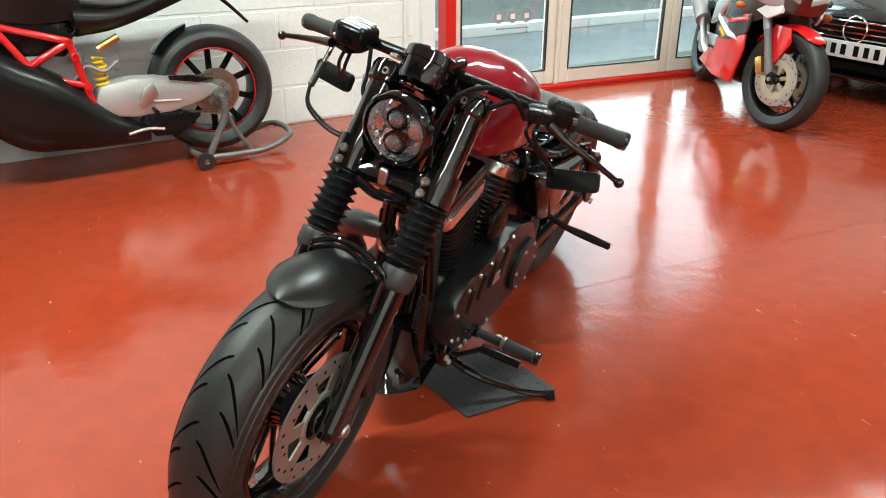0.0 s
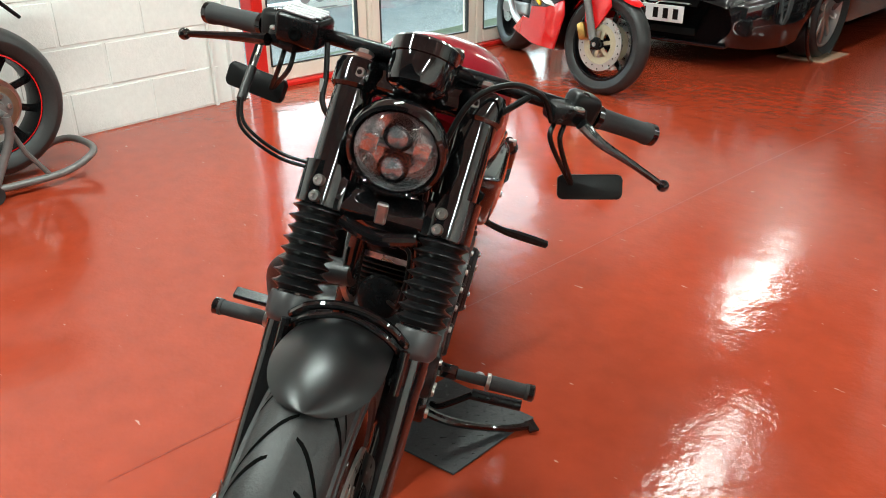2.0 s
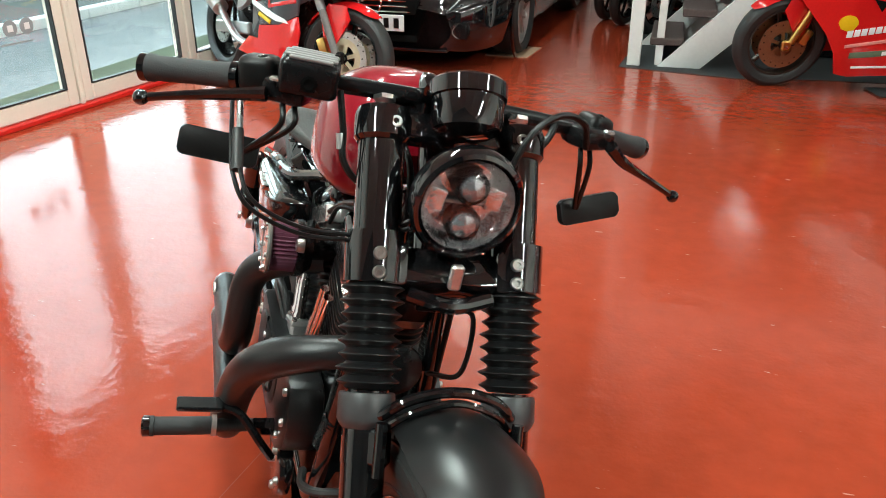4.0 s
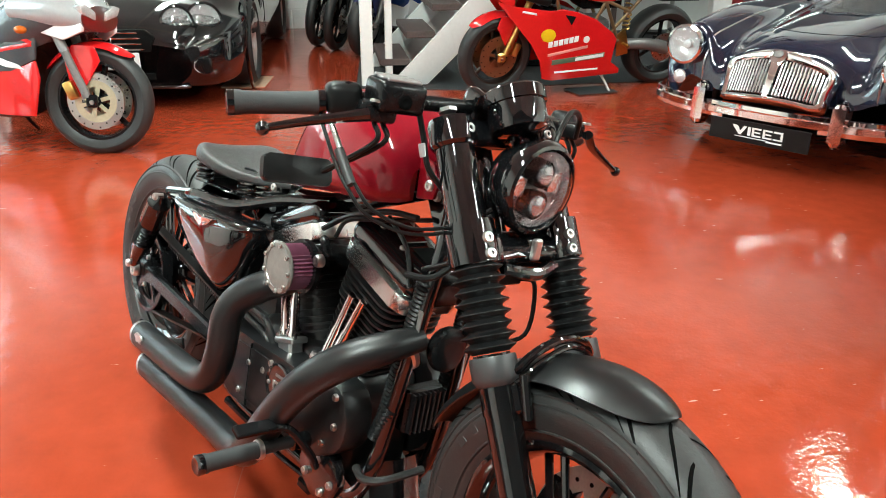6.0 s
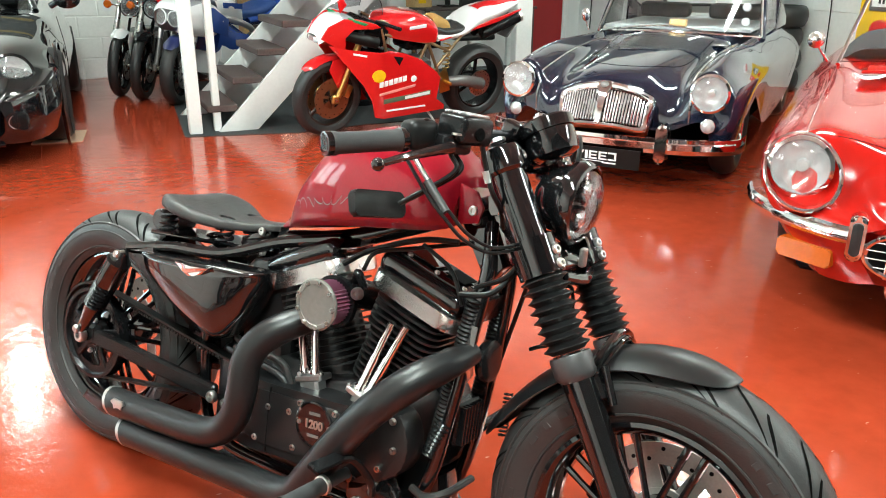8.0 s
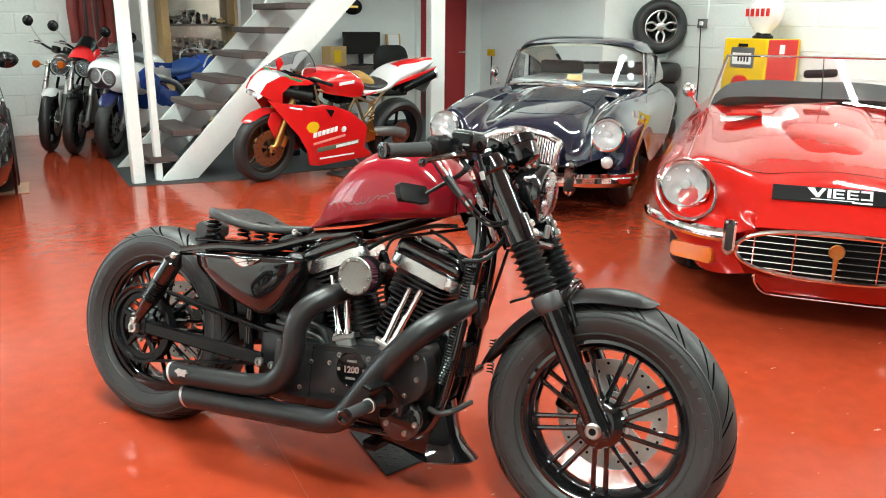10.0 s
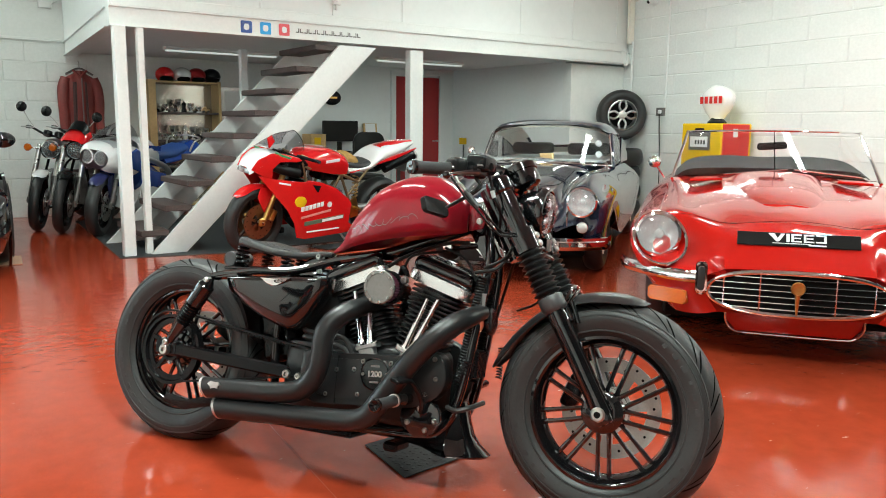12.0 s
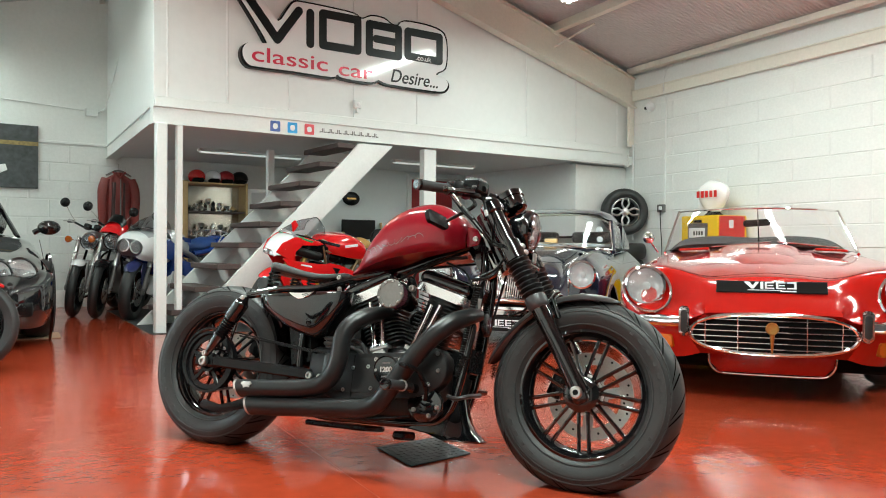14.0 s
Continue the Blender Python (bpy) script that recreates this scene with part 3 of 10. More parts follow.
mezz_beam("beam_front", (-0.02, -0.02, 0), (6.29, -0.02, 0)).matrix_world = FRONT
mezz_beam("beam_side", (SIDE * 3.4, 3.4, 0), (-0.02, 0.1, 0))
structure("mezzanine_floor", plate([(0.06, 0.1), (6.32, 0.1), (6.32, 3.41), (0.3, 3.41)], 1.93, 2.04, plane="xy"), M_BOARD, "white lined underside of the mezzanine floor", "ceiling")
ub = plate([(0.0, ZT), (6.36, ZT), (6.36, roof_z(6.36) + 0.06), (RIDGE_X, RIDGE + 0.12), (0.0, roof_z(0) + 0.12)], 0.03, 0.09)
mezz_wall = structure("wall_mezzanine", ub, M_BOARD, "white boarded wall above the mezzanine beam", "wall")
mezz_wall.matrix_world = FRONT
structure("wall_mezzanine_side", plate([(0.0, 0.09), (0.06, 0.09), (0.06 + SIDE * 3.4, 3.41), (SIDE * 3.4, 3.41)], ZT, RIDGE + 0.1, plane="xy"), M_BOARD, "white boarded side wall of the mezzanine", "wall")
for sx in (0.12, 0.68, 1.31, 2.05, 2.855, 4.48, 5.33, 6.12):
    structure("trim", box((sx, 0.026, (ZT + roof_z(sx)) / 2), (0.018, 0.01, roof_z(sx) - ZT - 0.02), bev=0.003), M_BOARD, "white cover strip over a board joint", "trim").matrix_world = FRONT
structure("skirting", box((3.13, 0.015, ZT + 0.045), (6.25, 0.03, 0.085), bev=0.006), M_WOODWHITE, "white skirting board above the beam", "trim").matrix_world = FRONT


def post(x, y, s, s2, z1=ZB):
    structure("post", box((x, y, z1 / 2), (s, s2, z1), bev=0.006), M_WOODWHITE, "white painted timber post under the mezzanine", "post")


post(0.03, -0.05, 0.095, 0.095)
post(0.205, -0.0, 0.055, 0.07)
post(3.0, 0.12, 0.165, 0.10)
post(1.56, 1.2, 0.075, 0.075)
structure("wall_jamb", box((5.9, 0.34, 0.95), (0.96, 0.14, 1.9)), M_WALL, "white block pier beside the mezzanine opening", "wall")
structure("wall_inner", box((5.5, 1.8, 0.97), (0.12, 2.8, 1.93)), M_BOARD, "plain white partition under the mezzanine", "wall")
structure("partition", box((4.2, 2.82, 0.97), (2.9, 0.08, 1.93)), M_BOARD, "plain white partition behind the desk", "wall")

# open stairs up to the mezzanine
st = thing("staircase", Matrix(), "steep open white staircase with dark brown treads", "staircase")


def stringer(y0, y1):
    return plate([(0.20, 0.0), (0.50, 0.0), (2.42, 1.86), (2.02, 1.86)], y0, y1, bev=0.004)


part("stringer", stringer(-0.09, -0.045), M_WOODWHITE, st)
part("stringer", stringer(0.80, 0.84), M_WOODWHITE, st)
part("carriage", plate([(0.02, 0.0), (0.24, 0.0), (2.12, 1.86), (1.89, 1.86)], 0.755, 0.795, 0.003), M_WOODWHITE, st, "white painted far carriage under the treads")
tread = part("tread", box((0, 0, 0), (0.235, 0.845, 0.052), bev=0.007), M_TREAD, st, "dark brown timber tread")
for i in range(9):
    (tread if i == 0 else twin(tread)).matrix_basis = pose(0.25 + 0.207 * i, 0.3775, 0.175 + 0.207 * i)


# ---- the black and red bobber motorcycle ----
BIKE = pose(-0.803, -4.155, 0.004, 0, 0, -58.3) @ pose(0, 0, 0, -13, 0, 0) @ pose(0, 0.012, 0)
bike = thing("motorcycle", BIKE, "black bobber motorcycle with candy red tank leaning on its side stand", "motorcycle")


def tyre_section(R, w, rim):
    half = [(R, 0.0), (R - 0.006, w * 0.22), (R - 0.022, w * 0.40), (R - 0.045, w * 0.49), (rim + 0.045, w * 0.5), (rim + 0.015, w * 0.43), (rim, w * 0.36)]
    s = [(r, h) for r, h in spline(half, 4)]
    return [(r, -h) for r, h in s[::-1]][:-1] + s


def tyre_point(sec, k, th):
    """Where the tyre's outside lies: k runs over the section, th round the wheel (about the y axis)."""
    i = max(0, min(len(sec) - 2, int(k)))
    f = k - i
    r, h = sec[i][0] * (1 - f) + sec[i + 1][0] * f, sec[i][1] * (1 - f) + sec[i + 1][1] * f
    return Vector((r * math.sin(th), h, r * math.cos(th)))


def make_tyre(parent, R, w, rim, grooves=30, name="tyre", tread=True):
    sec = tyre_section(R, w, rim)
    t = part(name, lathe([(r, h) for r, h in sec], (0, 0, 0), (0, 1, 0), 72, cap=False), M_RUBBER, parent, "black rubber tyre with curved tread grooves")
    if not tread:
        return t
    # moulded ribs and plain raised marks on the sidewalls
    rib = BM()
    for s in (-1, 1):
        for r, h, o in ((R - 0.0335, w * 0.458, 0.0022), (rim + 0.060, w * 0.498, 0.0016), (rim + 0.017, w * 0.437, 0.0024)):
            add_lathe(rib, [(r - 0.004, s * (h - 0.003)), (r - 0.0015, s * (h + o)), (r + 0.0015, s * (h + o)), (r + 0.004, s * (h - 0.003))], (0, 0, 0), (0, 1, 0), 72, loop=True, cap=False)
    tagged(part("sidewall_rib", rib, M_RUBBER, t), kind="stuff")
    mark = BM()
    for s in (-1, 1):
        for i in (0, 1, 2, 3, 4, 5, 6, 9, 10, 11, 12, 20, 21, 22, 23, 24, 25, 26, 29, 30, 31):
            m = pose(0, 0, 0, 0, 9 * i + 20, 0)
            add_box(mark, m @ Vector((0, s * w * 0.4985, rim + 0.044)), (0.020 if i % 3 else 0.012, 0.0018, 0.013), m, bev=0.0008)
    tagged(part("sidewall_mark", mark, M_RUBBER, t), kind="stuff")
    b = BM()
    mid = (len(sec) - 1) / 2
    for g in range(grooves):
        side = 1 if g % 2 else -1
        th0 = 2 * math.pi * g / grooves
        a0, a1, sweep = (0.5, 9.5, 0.30) if g % 4 < 2 else (3.0, 10.8, 0.22)
        pts = []
        for q in range(8):
            u = q / 7
            k = mid + side * (a0 + (a1 - a0) * u)
            th = th0 + sweep * (u ** 1.4)
            pts.append((k, th, 0.0044 * math.sin(math.pi * min(1, 0.12 + u * 0.8)) + 0.0007))
        rings = []
        for k, th, wd in pts:
            a, c = tyre_point(sec, k, th - wd / R), tyre_point(sec, k, th + wd / R)
            n = tyre_point(sec, k, th)
            out = Vector((n.x, n.y * 2.2, n.z)).normalized() * 0.0007
            rings.append([a + out, c + out])
        add_rings(b, rings, close=False, cap=False)
    tagged(part("tread_groove", b, M_GROOVE, t, "curved tread grooves"), kind="stuff")
    return t


def bolt(parent, p, r=0.008, h=0.006, axis=(0, -1, 0), mat=None, name="bolt"):
    return part(name, lathe([(r, 0), (r, h * 0.6), (r * 0.8, h), (r * 0.45, h), (r * 0.4, h * 0.4)], p, axis, 12), mat or M_STEEL, parent)


def wheel(name, x, z, R, w, front):
    hub = new(name)
    hub.parent = bike
    hub.matrix_basis = pose(x, 0, z, 0, 17 if front else 5, 0)
    make_tyre(hub, R, w, 0.213, 64)
    rimp = [(0.214, -0.052), (0.206, -0.054), (0.196, -0.046), (0.188, -0.03), (0.180, 0.0), (0.188, 0.03), (0.196, 0.046), (0.206, 0.054), (0.214, 0.052), (0.205, 0.03), (0.202, 0.0), (0.205, -0.03)]
    part("rim", lathe(rimp, (0, 0, 0), (0, 1, 0), 64, loop=True, cap=False), M_BLACK, hub)
    part("hub", lathe([(0.018, -0.092), (0.030, -0.088), (0.034, -0.078), (0.054, -0.074), (0.060, -0.068), (0.062, -0.045), (0.058, -0.04), (0.056, 0.04), (0.036, 0.045), (0.034, 0.08), (0.018, 0.085)], (0, 0, 0), (0, 1, 0), 28), M_BLACK, hub)
    sp = BM()
    for s in (-1, 1):
        add_tube(sp, [(s * 0.0135, -0.030, 0.045), (s * 0.0155, -0.026, 0.10), (s * 0.0165, -0.014, 0.192)], [0.0085, 0.0065, 0.0075], 8, 4)
    add_box(sp, (0, -0.024, 0.060), (0.036, 0.012, 0.016), bev=0.003)
    first = part("spoke", sp, M_BLACK, hub)
    for i in range(1, 9):
        twin(first, pose(0, 0, 0, 0, 40 * i, 0))
    tips = BM()
    for i in range(9):
        m = pose(0, 0, 0, 0, 40 * i, 0)
        add_box(tips, m @ Vector((0, -0.0315, 0.062)), (0.022, 0.0015, 0.012), m)
    tagged(part("spoke_edge", tips, M_ALLOY, hub, "bare machined spoke edges"), kind="stuff")
    return hub


fw = wheel("front_wheel", 1.506, 0.304, 0.321, 0.135, True)
rw = wheel("rear_wheel", 0.004, 0.306, 0.3265, 0.155, False)


def disc(parent, y, r, caliper):
    b = BM()
    add_lathe(b, [(r, -0.0025), (r, 0.0025), (r * 0.72, 0.0025), (r * 0.72, -0.0025)], (0, y, 0), (0, 1, 0), 56, loop=True, cap=False)
    d = part("brake_disc", b, M_DISC, parent, "drilled steel brake disc")
    c = BM()
    for i in range(7):
        m = pose(0, 0, 0, 0, 360 / 7 * i + 10, 0)
        add_box(c, m @ Vector((0, y, r * 0.54)), (0.034, 0.0046, r * 0.40), m)
    add_lathe(c, [(r * 0.34, -0.004), (r * 0.42, -0.004), (r * 0.42, 0.004), (r * 0.34, 0.004)], (0, y, 0), (0, 1, 0), 32, loop=True, cap=False)
    tagged(part("disc_carrier", c, M_DISC, d), kind="stuff")
    h = BM()
    for i in range(27):
        a = 2 * math.pi * i / 27
        rr = r * (0.79 + 0.13 * ((i * 2) % 3) / 2)
        add_lathe(h, [(0.0042, -0.0004), (0.0042, 0.0004)], (rr * math.sin(a), y + 0.0028, rr * math.cos(a)), (0, 1, 0), 8)
        add_lathe(h, [(0.0042, -0.0004), (0.0042, 0.0004)], (rr * math.sin(a), y - 0.0028, rr * math.cos(a)), (0, 1, 0), 8)
    tagged(part("disc_hole", h, M_DARK, d, "drilled holes"), kind="stuff")


disc(fw, 0.066, 0.148, True)
disc(rw, 0.072, 0.135, True)
bolt(fw, (0, -0.128, 0), 0.021, 0.012, name="axle_nut")
part("axle_cap", lathe([(0.012, -0.006), (0.013, 0.0), (0.006, 0.001)], (0, -0.139, 0), (0, -1, 0), 16), M_DARK, fw)
bolt(fw, (0, 0.125, 0), 0.016, 0.012, (0, 1, 0), name="axle_nut")
# front caliper behind the left slider
cb = BM()
add_box(cb, (1.392, 0.075, 0.337), (0.055, 0.045, 0.105), pose(0, 0, 0, 0, 20, 0), bev=0.012, seg=2)
add_box(cb, (1.387, 0.098, 0.337), (0.035, 0.02, 0.085), pose(0, 0, 0, 0, 20, 0), bev=0.006)
part("front_caliper", cb, M_SATIN, bike)

# rear drive: toothed pulley, belt, guard
b = BM()
add_lathe(b, [(0.122, -0.014), (0.122, 0.014), (0.112, 0.014), (0.108, 0.004), (0.09, 0.004), (0.09, -0.004), (0.108, -0.004), (0.112, -0.014)], (0, -0.10, 0), (0, 1, 0), 48, loop=True, cap=False)
for i in range(5):
    m = pose(0, 0, 0, 0, 72 * i, 0)
    add_box(b, m @ Vector((0, -0.10, 0.065)), (0.018, 0.012, 0.075), m, bev=0.003)
add_lathe(b, [(0.03, -0.016), (0.04, -0.016), (0.04, 0.016), (0.03, 0.016)], (0, -0.10, 0), (0, 1, 0), 24, loop=True, cap=False)
part("pulley", b, M_SATIN, rw)
for i in range(5):
    a = 2 * math.pi * i / 5 + 0.4
    bolt(rw, (0.045 * math.sin(a), -0.114, 0.045 * math.cos(a)), 0.007, 0.008)


def belt():
    b = BM()
    y0, y1 = -0.113, -0.088
    path = [(math.cos(a) * 0.126, 0.315 + math.sin(a) * 0.126) for a in np.linspace(radians(84), radians(262), 26)]
    path += [(0.0, 0.189), (0.15, 0.215), (0.33, 0.245), (0.50, 0.275)]
    path += [(0.54 + math.cos(a) * 0.05, 0.325 + math.sin(a) * 0.05) for a in np.linspace(radians(-80), radians(80), 10)]
    path += [(0.50, 0.378), (0.34, 0.398), (0.18, 0.42)]
    P = [Vector((x, 0, z)) for x, z in path]
    rings = []
    for i, p in enumerate(P):
        d = (P[(i + 1) % len(P)] - P[i - 1]).normalized()
        n = Vector((-d.z, 0, d.x)) * 0.003
        rings.append([Vector((p.x + n.x, y0, p.z + n.z)), Vector((p.x + n.x, y1, p.z + n.z)), Vector((p.x - n.x, y1, p.z - n.z)), Vector((p.x - n.x, y0, p.z - n.z))])
    add_rings(b, rings, loop=True, cap=False)
    n = 34
    for k in range(n):
        f = k / n
        x, z = 0.14 + 0.36 * f, 0.421 - 0.045 * f
        add_box(b, (x, (y0 + y1) / 2, z - 0.005), (0.006, y1 - y0, 0.006), pose(0, 0, 0, 0, 7, 0))
    return b


part("drive_belt", belt(), M_PLASTIC, bike, "toothed black drive belt")
part("belt_guard", plate([(0.16, 0.16), (0.30, 0.215), (0.31, 0.19), (0.22, 0.14), (0.10, 0.11), (0.0, 0.13), (0.02, 0.16), (0.1, 0.142)], -0.125, -0.118, 0.002), M_SATIN, bike)

# forks
def fork_x(z):
    return 1.150 + (0.93 - z) * 0.582


FD = Vector((fork_x(0.3) - fork_x(0.9), 0, -0.6)).normalized()
for s in (-1, 1):
    y = 0.102 * s
    P = lambda z, o=0.0: (fork_x(z) + o, y, z)
    side = "right" if s < 0 else "left"
    f = part("fork_leg", cyl(P(0.615), P(0.318), 0.0295, 0.028, 24), M_BLACK, bike, "gloss black fork slider")
    part("fork_foot", add_box(add_cyl(BM(), P(0.345), P(0.30), 0.030, 0.031, 20), (1.510, y, 0.302), (0.055, 0.042, 0.062), pose(0, 0, 0, 0, -30, 0), bev=0.012, seg=2), M_BLACK, f)
    part("fork_cover", cyl(P(0.927), P(0.775), 0.0325, 0.0325, 28), M_BLACK, f, "gloss black upper fork cover")
    part("fork_cap", lathe([(0.035, -0.006), (0.0395, 0.0), (0.040, 0.030), (0.036, 0.041), (0.024, 0.046), (0.020, 0.044)], P(0.908), (-FD.x, 0, -FD.z), 24), M_BLACK, f)
    part("fork_plug", lathe([(0.016, 0.0), (0.016, 0.006), (0.010, 0.008)], (fork_x(0.955), y, 0.956), (-FD.x, 0, -FD.z), 6), M_STEEL, f, "steel fork cap bolt")
    g = BM()
    prof = []
    n = 8
    for i in range(n):
        h0 = i * 0.0176
        r1 = 0.0425 + 0.0015 * math.sin(i * 2.3)
        prof += [(0.0305, h0), (0.0335, h0 + 0.003), (r1, h0 + 0.0078), (r1, h0 + 0.0092), (0.0335, h0 + 0.0142)]
    prof = [(0.024, -0.004)] + prof + [(0.030, n * 0.0176), (0.024, n * 0.0176)]
    add_lathe(g, prof, P(0.738), FD, 36)
    part("fork_boot", g, M_GAITER, f, "ribbed black rubber fork gaiter", sharp=20)
    part("boot_collar", lathe([(0.0365, 0), (0.0378, 0.004), (0.038, 0.034), (0.034, 0.042), (0.030, 0.046)], P(0.612), FD, 28), M_COLLAR, f, "dull grey metal gaiter collar")
    part("fender_clamp", add_box(add_cyl(BM(), P(0.572), P(0.535), 0.0305, 0.0305, 20), (fork_x(0.555) + 0.012, y - 0.012 * s, 0.56), (0.05, 0.03, 0.05), pose(0, 0, 0, 0, -30, 0), bev=0.006), M_BLACK, f)
    c = BM()
    add_cyl(c, P(0.795), P(0.737), 0.0425, 0.0415, 30)
    add_box(c, (fork_x(0.765) + 0.012, y + 0.006 * -s, 0.764), (0.046, 0.066, 0.060), pose(0, 0, 0, 0, -30, 0), bev=0.008, seg=2)
    part("lower_clamp", c, M_BLACK, f)
    for z in (0.774, 0.752):
        bolt(f, (fork_x(z) + 0.038, 0.098 * s - 0.008, z + 0.014), 0.0095, 0.008, (0.85, -0.2, 0.45), M_STEEL, "clamp_bolt")
    part("clamp_ear", box((fork_x(0.930) + 0.022, 0.094 * s, 0.934), (0.030, 0.034, 0.030), pose(0, 0, 0, 0, -30, 0), bev=0.008, seg=2), M_BLACK, f)
    bolt(f, (fork_x(0.935) + 0.034, 0.094 * s, 0.939), 0.0095, 0.008, (0.87, 0, 0.5), M_STEEL, "clamp_bolt")
yk = BM()
add_box(yk, (fork_x(0.924) - 0.012, 0, 0.930), (0.07, 0.19, 0.028), pose(0, 0, 0, 0, 30, 0), bev=0.01, seg=2)
part("top_yoke", yk, M_BLACK, bike)
yk = BM()
add_box(yk, (fork_x(0.76) + 0.005, 0, 0.755), (0.06, 0.19, 0.04), pose(0, 0, 0, 0, 30, 0), bev=0.01, seg=2)
add_tube(yk, [(1.285, -0.06, 0.735), (1.30, 0, 0.728), (1.285, 0.06, 0.735)], 0.011, 10)
part("lower_yoke", yk, M_BLACK, bike)
part("lamp_bracket", add_box(BM(), (1.292, 0.0, 0.768), (0.012, 0.018, 0.036), bev=0.003), M_ALLOY, bike, "bare alloy headlamp bracket")
part("steering_head", cyl((1.085, 0, 0.93), (1.205, 0, 0.72), 0.031, 0.031, 24), M_BLACK, bike)

# front mudguard: short blade over the tyre
def blade(c, r, a0, a1, w0, w1, th=0.003, n=40, m=12, flare=0.0, round_end=0.0, kick=0.0):
    """A curved strip round c; round_end: the share of its length over which the tip narrows; kick: how far its start stands off."""
    b = BM()
    rows = []
    for i in range(n + 1):
        u = 0.5 - 0.5 * math.cos(math.pi * i / n)
        a = radians(a0 + (a1 - a0) * u)
        taper = min(1, (min(u, 1 - u) * 7 + 0.12)) ** 0.45
        if round_end and u > 0.5:
            tip = max(0.0, (u - 1 + round_end) / round_end)
            taper = max(0.004, 1 - tip ** 2.2) ** 0.5
        w = (w0 + (w1 - w0) * u) * taper
        rr = r + flare * u * u - (0.007 * tip ** 2.5 if round_end and u > 0.5 else 0.0) + kick * max(0.0, 1 - u * 2.6) ** 2
        row = []
        for k in range(m + 1):
            v = -1 + 2 * k / m
            drop = 0.034 * abs(v) ** 2.3 * (w / max(w0, w1))
            row.append(Vector((c[0] + (rr - drop) * math.cos(a), v * w, c[1] + (rr - drop) * math.sin(a))))
        rows.append(row)
    add_rings(b, rows, close=False, cap=False)
    bmesh.ops.recalc_face_normals(b, faces=b.faces)
    bmesh.ops.solidify(b, geom=b.faces[:], thickness=th)
    return b


part("front_mudguard", blade((1.506, 0.304), 0.3425, 167, 72.5, 0.066, 0.086, flare=-0.002, round_end=0.27, kick=0.022), M_GUARD, bike, "satin black curved mudguard")
mb = BM()
add_tube(mb, [(1.362, -0.106, 0.592), (1.378, -0.090, 0.606), (1.384, -0.066, 0.630), (1.386, -0.03, 0.645), (1.387, 0, 0.649), (1.386, 0.03, 0.645), (1.384, 0.066, 0.630), (1.378, 0.090, 0.606), (1.362, 0.106, 0.592)], 0.0075, 10)
add_tube(mb, [(1.372, -0.104, 0.580), (1.388, -0.088, 0.592), (1.396, -0.060, 0.620), (1.398, 0, 0.640), (1.396, 0.060, 0.620), (1.388, 0.088, 0.592), (1.372, 0.104, 0.580)], 0.005, 8)
for s in (-1, 1):
    add_box(mb, (1.374, 0.100 * s, 0.572), (0.030, 0.030, 0.066), pose(0, 0, 0, 0, -30, 0), bev=0.006)
    add_cyl(mb, (1.398, 0.094 * s, 0.608), (1.424, 0.094 * s, 0.545), 0.008, seg=12)
part("mudguard_stay", mb, M_BLACK, bike)

# headlamp
lamp = new("headlamp")
lamp.parent = bike
lamp.matrix_basis = pose(1.281, 0.0, 0.864, 0, 95, 0) @ Matrix.Diagonal((0.905, 0.905, 0.95, 1))   # local z looks ahead
part("bucket", lathe([(0.002, -0.105), (0.03, -0.10), (0.055, -0.085), (0.072, -0.055), (0.079, -0.02), (0.080, 0.0)], seg=44, cap=False), M_BLACK, lamp)
part("bezel", lathe([(0.083, -0.034), (0.087, -0.026), (0.0875, -0.010), (0.083, -0.001), (0.077, 0.002), (0.0745, -0.001), (0.0745, -0.012), (0.079, -0.034)], seg=48, loop=True, cap=False), M_BLACK, lamp)
part("reflector", lathe([(0.071, -0.004), (0.070, -0.02), (0.055, -0.038), (0.002, -0.040)], seg=40, cap=False), M_FACET, lamp, "grey mirrored lamp interior")
part("lens", lathe([(0.0745, -0.004), (0.064, 0.009), (0.045, 0.018), (0.022, 0.023), (0.001, 0.025), (0.001, 0.022), (0.022, 0.020), (0.045, 0.015), (0.064, 0.006), (0.0735, -0.006)], seg=44, loop=True, cap=False), M_LENS, lamp, "clear domed lens")
for px, r in ((-0.027, 0.020), (0.031, 0.021)):
    cell = part("projector", lathe([(r, -0.03), (r, -0.014), (r * 0.85, -0.006), (r * 0.45, -0.002), (0.001, -0.001)], (px, 0.0, 0.006), (0, 0, 1), 28), M_PROJ, lamp, "round bright projector lens")
    part("projector_ring", lathe([(r + 0.006, -0.034), (r + 0.006, -0.010), (r + 0.001, -0.010), (r + 0.001, -0.034)], (px, 0.0, 0.004), (0, 0, 1), 28, loop=True, cap=False), M_SATIN, cell)
for sy, lx in ((0.044, -0.012), (-0.046, -0.004)):
    part("reflector_cell", plate([(lx - 0.020, sy - 0.016), (lx + 0.018, sy - 0.018), (lx + 0.022, sy + 0.010), (lx - 0.012, sy + 0.014)], -0.036, -0.012, 0.003, "xy"), M_FACET, lamp, "bright reflector cell")
part("reflector_bar", box((0.002, 0.0, -0.028), (0.006, 0.118, 0.016), bev=0.002), M_LAMPGREY, lamp)

